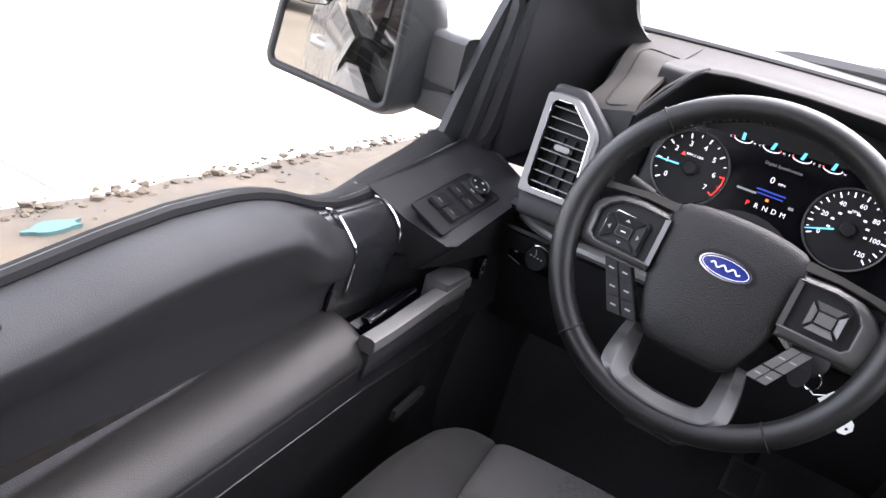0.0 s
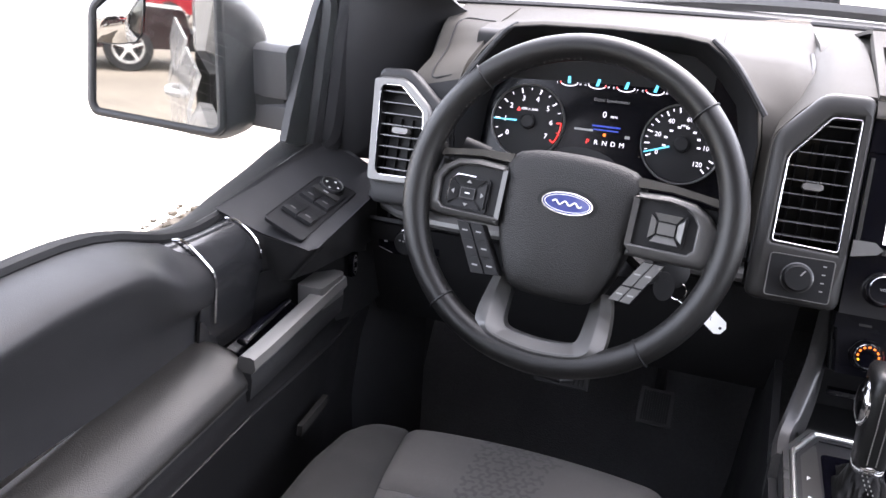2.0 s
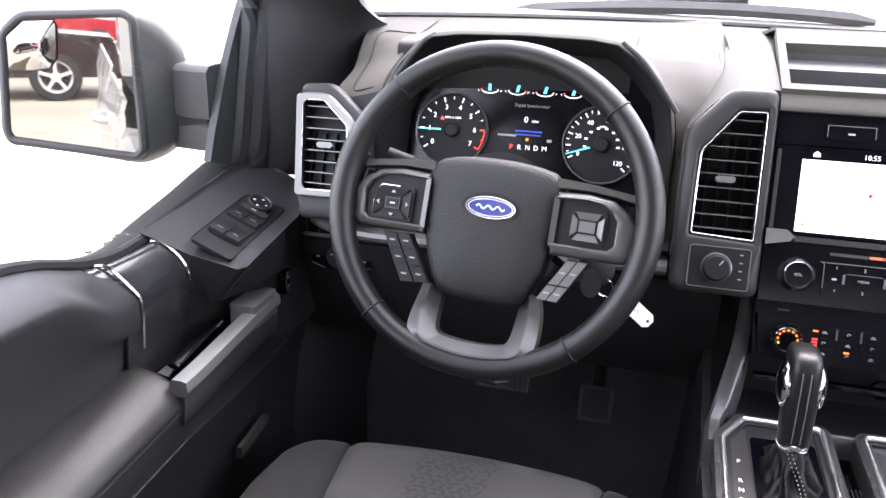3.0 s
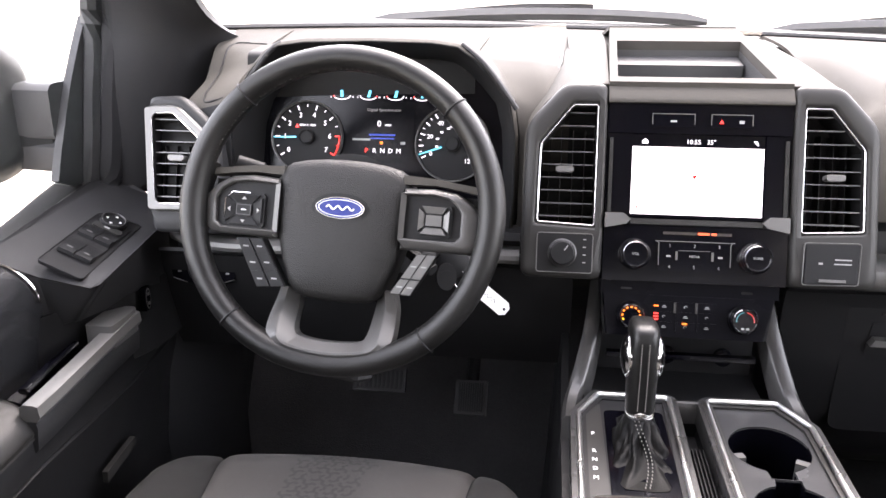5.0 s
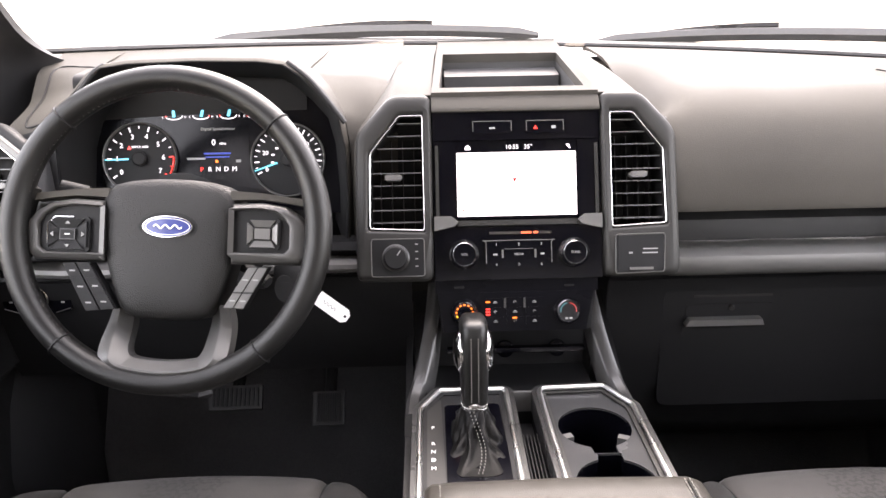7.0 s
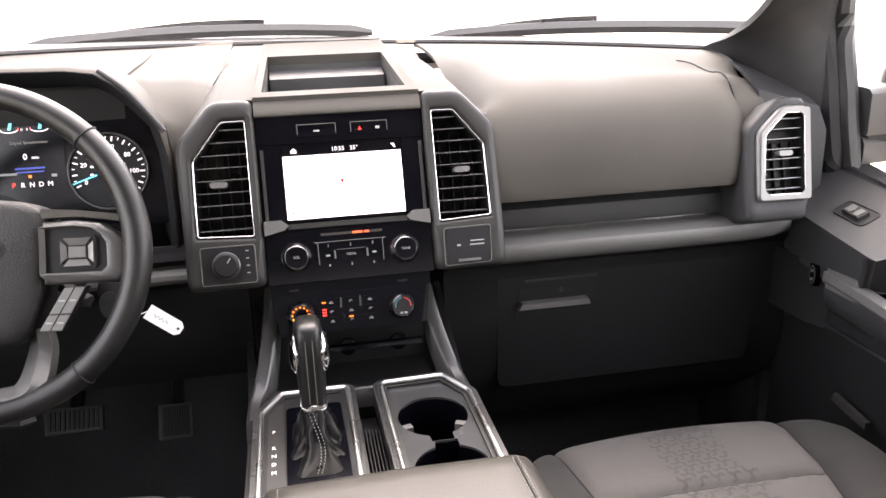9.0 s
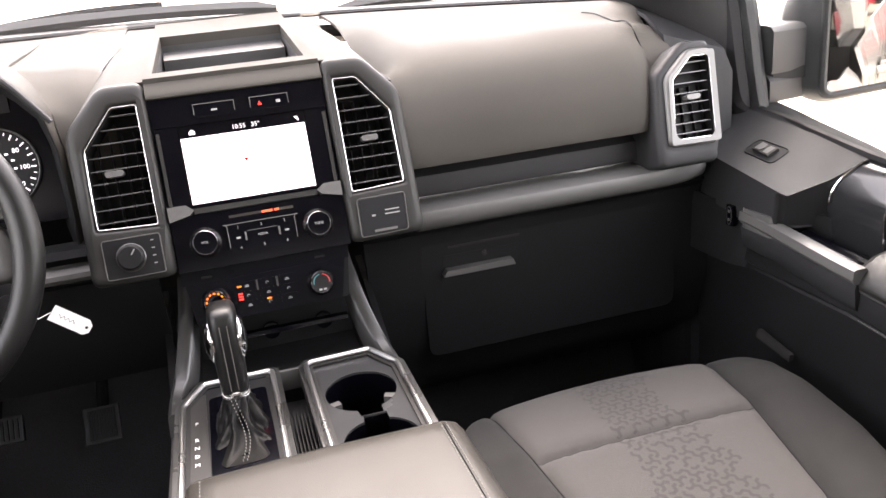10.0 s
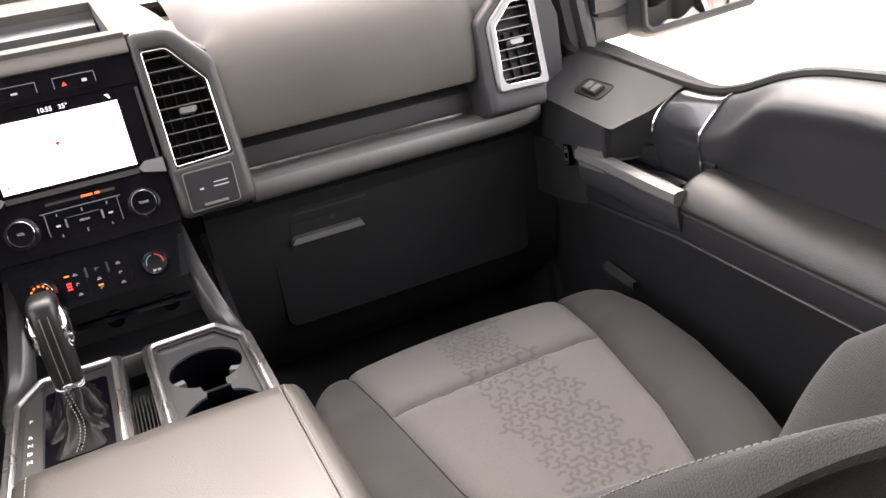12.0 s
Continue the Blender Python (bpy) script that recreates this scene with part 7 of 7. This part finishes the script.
    part("lock_button", box(min(s * 0.742, s * 0.750) + o, max(s * 0.742, s * 0.750) + o, -0.053, -0.037, 1.026 + dz, 1.060 + dz, 0.003), BLACK, d)
    part("lock_ring", tube([X(0.7415, -0.045 + 0.006 * math.cos(a), 1.043 + 0.015 * math.sin(a)) for a in [2 * math.pi * i / 16 for i in range(16)]], 0.0007, 5, True, up=(1, 0, 0)), SATIN_DARK, d)
    for z in (1.036, 1.050):
        part("lock_mark", box(min(s * 0.7405, s * 0.743) + o, max(s * 0.7405, s * 0.743) + o, -0.047, -0.043, z + dz - 0.002, z + dz + 0.002, 0.001), SATIN_BRIGHT, d)
    if s < 0:
        part("lock_knob", merged(lathe([(0.010, 0.0), (0.009, 0.003), (0.0055, 0.004), (0.0055, 0.02), (0.001, 0.021)], Matrix.Translation(X(0.830, -0.738, 1.142)), 16)), MATTE, d, "small lock post with a collar")

    # ---- door mirror ----
    mz = -0.010 * s
    mirr = thing("door_mirror", (s * 1.06 + o, -0.04, 1.2 + mz), "black folding door mirror with a large glass", "mirror", "door mirrors")
    zax = (Vector((0.335, -0.942, 0.02)) if s < 0 else Vector((-0.42, -0.905, 0.02))).normalized()
    yax = (Vector((0, 0, 1)) - zax * zax.z).normalized()
    MM = Matrix((yax.cross(zax), yax, zax)).transposed().to_4x4()
    MM.translation = Vector((s * 1.068 + o, -0.070 if s < 0 else -0.012, 1.32 + mz))
    flip_ = lambda pts: [(-s * x, y) for x, y in pts]
    line = flip_([(-0.079, -0.091), (0.090, -0.113), (0.098, -0.106), (0.098, 0.074), (0.090, 0.080), (-0.045, 0.074), (-0.071, 0.052), (-0.083, -0.082)])
    turn_glass = Euler((0, radians(0.0 if s < 0 else 2.0), 0)).to_matrix().to_4x4()       # set a little off the housing
    part("glass", prism(inset(line, 0.001), -0.004, 0.0, MM @ turn_glass, 0), MIRROR, mirr, "mirror glass reflecting the lot")
    spot = flip_([(-0.072, 0.004), (-0.069, 0.050), (-0.044, 0.0715), (-0.004, 0.0735), (-0.001, 0.066), (-0.006, 0.021), (-0.016, 0.008), (-0.04, 0.004)])
    bmx = bmesh.new()
    mid_ = Vector((sum(p[0] for p in spot) / 8, sum(p[1] for p in spot) / 8, 0))
    rings_ = []
    for k in (1.0, 0.8, 0.6, 0.4, 0.2):
        rings_.append([bmx.verts.new(MM @ (mid_.lerp(Vector((x, y, 0)), k) + Vector((0, 0, 0.001 + 0.006 * (1 - (0.04 * k / 0.045) ** 2 * 0.9))))) for x, y in spot])
    for p_, q_ in zip(rings_, rings_[1:]):
        for j in range(8):
            bmx.faces.new((p_[j], p_[(j + 1) % 8], q_[(j + 1) % 8], q_[j]))
    bmx.faces.new(rings_[-1])
    part("wide_angle_glass", bmx, MIRROR, mirr, "small domed wide-angle inset", 80)
    part("inset_edge", tube([MM @ Vector((x, y, 0.002)) for x, y in spot], 0.0012, 5, True), MATTE, mirr)
    part("rim", rolled(inset(line, -0.012), inset(line, 0.001), MM, 0.016, 0.010, 0.03, 0.005, roll=0.007), RUBBER, mirr, smooth=60)
    # housing: shallow behind the rim, swelling towards the arm, closed by a blunt nose
    secs = {
        -0.004: [(-0.086, -0.100), (0.084, -0.124), (0.100, -0.124), (0.110, -0.113), (0.110, 0.070), (0.107, 0.084), (0.092, 0.092), (-0.048, 0.086), (-0.082, 0.060), (-0.096, -0.085)],
        -0.035: [(-0.094, -0.106), (0.088, -0.136), (0.116, -0.128), (0.134, -0.104), (0.134, 0.050), (0.124, 0.078), (0.094, 0.097), (-0.048, 0.094), (-0.090, 0.066), (-0.104, -0.086)],
        -0.070: [(-0.092, -0.104), (0.088, -0.142), (0.128, -0.124), (0.154, -0.094), (0.154, 0.032), (0.136, 0.070), (0.094, 0.099), (-0.044, 0.096), (-0.086, 0.066), (-0.100, -0.082)],
        -0.105: [(-0.070, -0.086), (0.086, -0.124), (0.130, -0.104), (0.152, -0.078), (0.152, 0.020), (0.132, 0.056), (0.092, 0.082), (-0.030, 0.078), (-0.066, 0.050), (-0.078, -0.066)],
        -0.128: [(-0.030, -0.056), (0.080, -0.084), (0.112, -0.070), (0.126, -0.052), (0.126, 0.004), (0.110, 0.032), (0.080, 0.050), (-0.006, 0.046), (-0.028, 0.026), (-0.036, -0.040)],
    }
    part("housing", solid_loft([[MM @ Vector((x, y, z)) for x, y in rounded(flip_(secs[z]), 0.022, 3)] for z in sorted(secs, reverse=True)]), MIRROR_SHELL, mirr, "black mirror housing", 50)
    # arm in two stacked blocks with a parting line, and the plate at the window corner
    ax0, ax1, ay, az = (-0.9015, -0.985, 0.012, 0.0) if s < 0 else (0.8765, 0.955, 0.052, -0.027)
    for nm, z0, z1, d0 in (("arm", 1.2635, 1.343, 0.0), ("arm_base", 1.214, 1.2605, 0.004)):
        sec = [[(x, ay + d0 + lerp(0, 0.012, k) + e, z + az) for e, z in ((0.004, z0), (0.0, z0 + 0.006), (0.0, z1 - 0.010), (0.008, z1 - 0.002), (0.022, z1), (0.095, z1), (0.105, z0))] for x, k in ((ax0, 0), (lerp(ax0, ax1, 0.3), 0.2), (ax1, 1))]
        part(nm, solid_loft(sec), MIRROR_SHELL, mirr, "thick grey mirror arm", 40)
    part("arm_core", box(min(ax0 + s * 0.01, ax1), max(ax0 + s * 0.01, ax1), ay + 0.010, ay + 0.09, 1.25 + az, 1.27 + az, 0), MATTE, mirr)
    plate = [(-0.020, 1.207), (-0.004, 1.245), (0.022, 1.299), (0.046, 1.346), (0.076, 1.394), (0.104, 1.434), (0.190, 1.434), (0.150, 1.30), (0.110, 1.195), (0.020, 1.192)]
    xp = s * 0.8765 + o
    part("sail", prism(plate, min(xp, xp + s * 0.012), max(xp, xp + s * 0.012), Matrix(((0, 0, 1, 0), (1, 0, 0, 0.008 if s < 0 else 0.078), (0, 1, 0, az), (0, 0, 0, 1))), 0.003), MIRROR_SHELL, mirr, "black sail plate at the window corner")


MIRROR_SHELL = material("mirror_shell_plastic", (0.042, 0.042, 0.0435), 0.55, spec=0.3, grain=0.3, grain_size=700)
GLOSS_GREY = material("gloss_grey_filler", (0.016, 0.0165, 0.018), 0.25, spot=0.05, coat=0.3)
PAD = material("armrest_leather", (0.0155, 0.0150, 0.0142), 0.44, spec=0.42, grain=0.45, grain_size=800)
SILL = material("sill_rubber", (0.017, 0.017, 0.0175), 0.7, spec=0.12, grain=0.3)
DOOR_TOP = material("door_vinyl", (0.019, 0.0192, 0.0205), 0.50, spec=0.3, grain=0.3, grain_size=1000)
door(-1)
door(1)
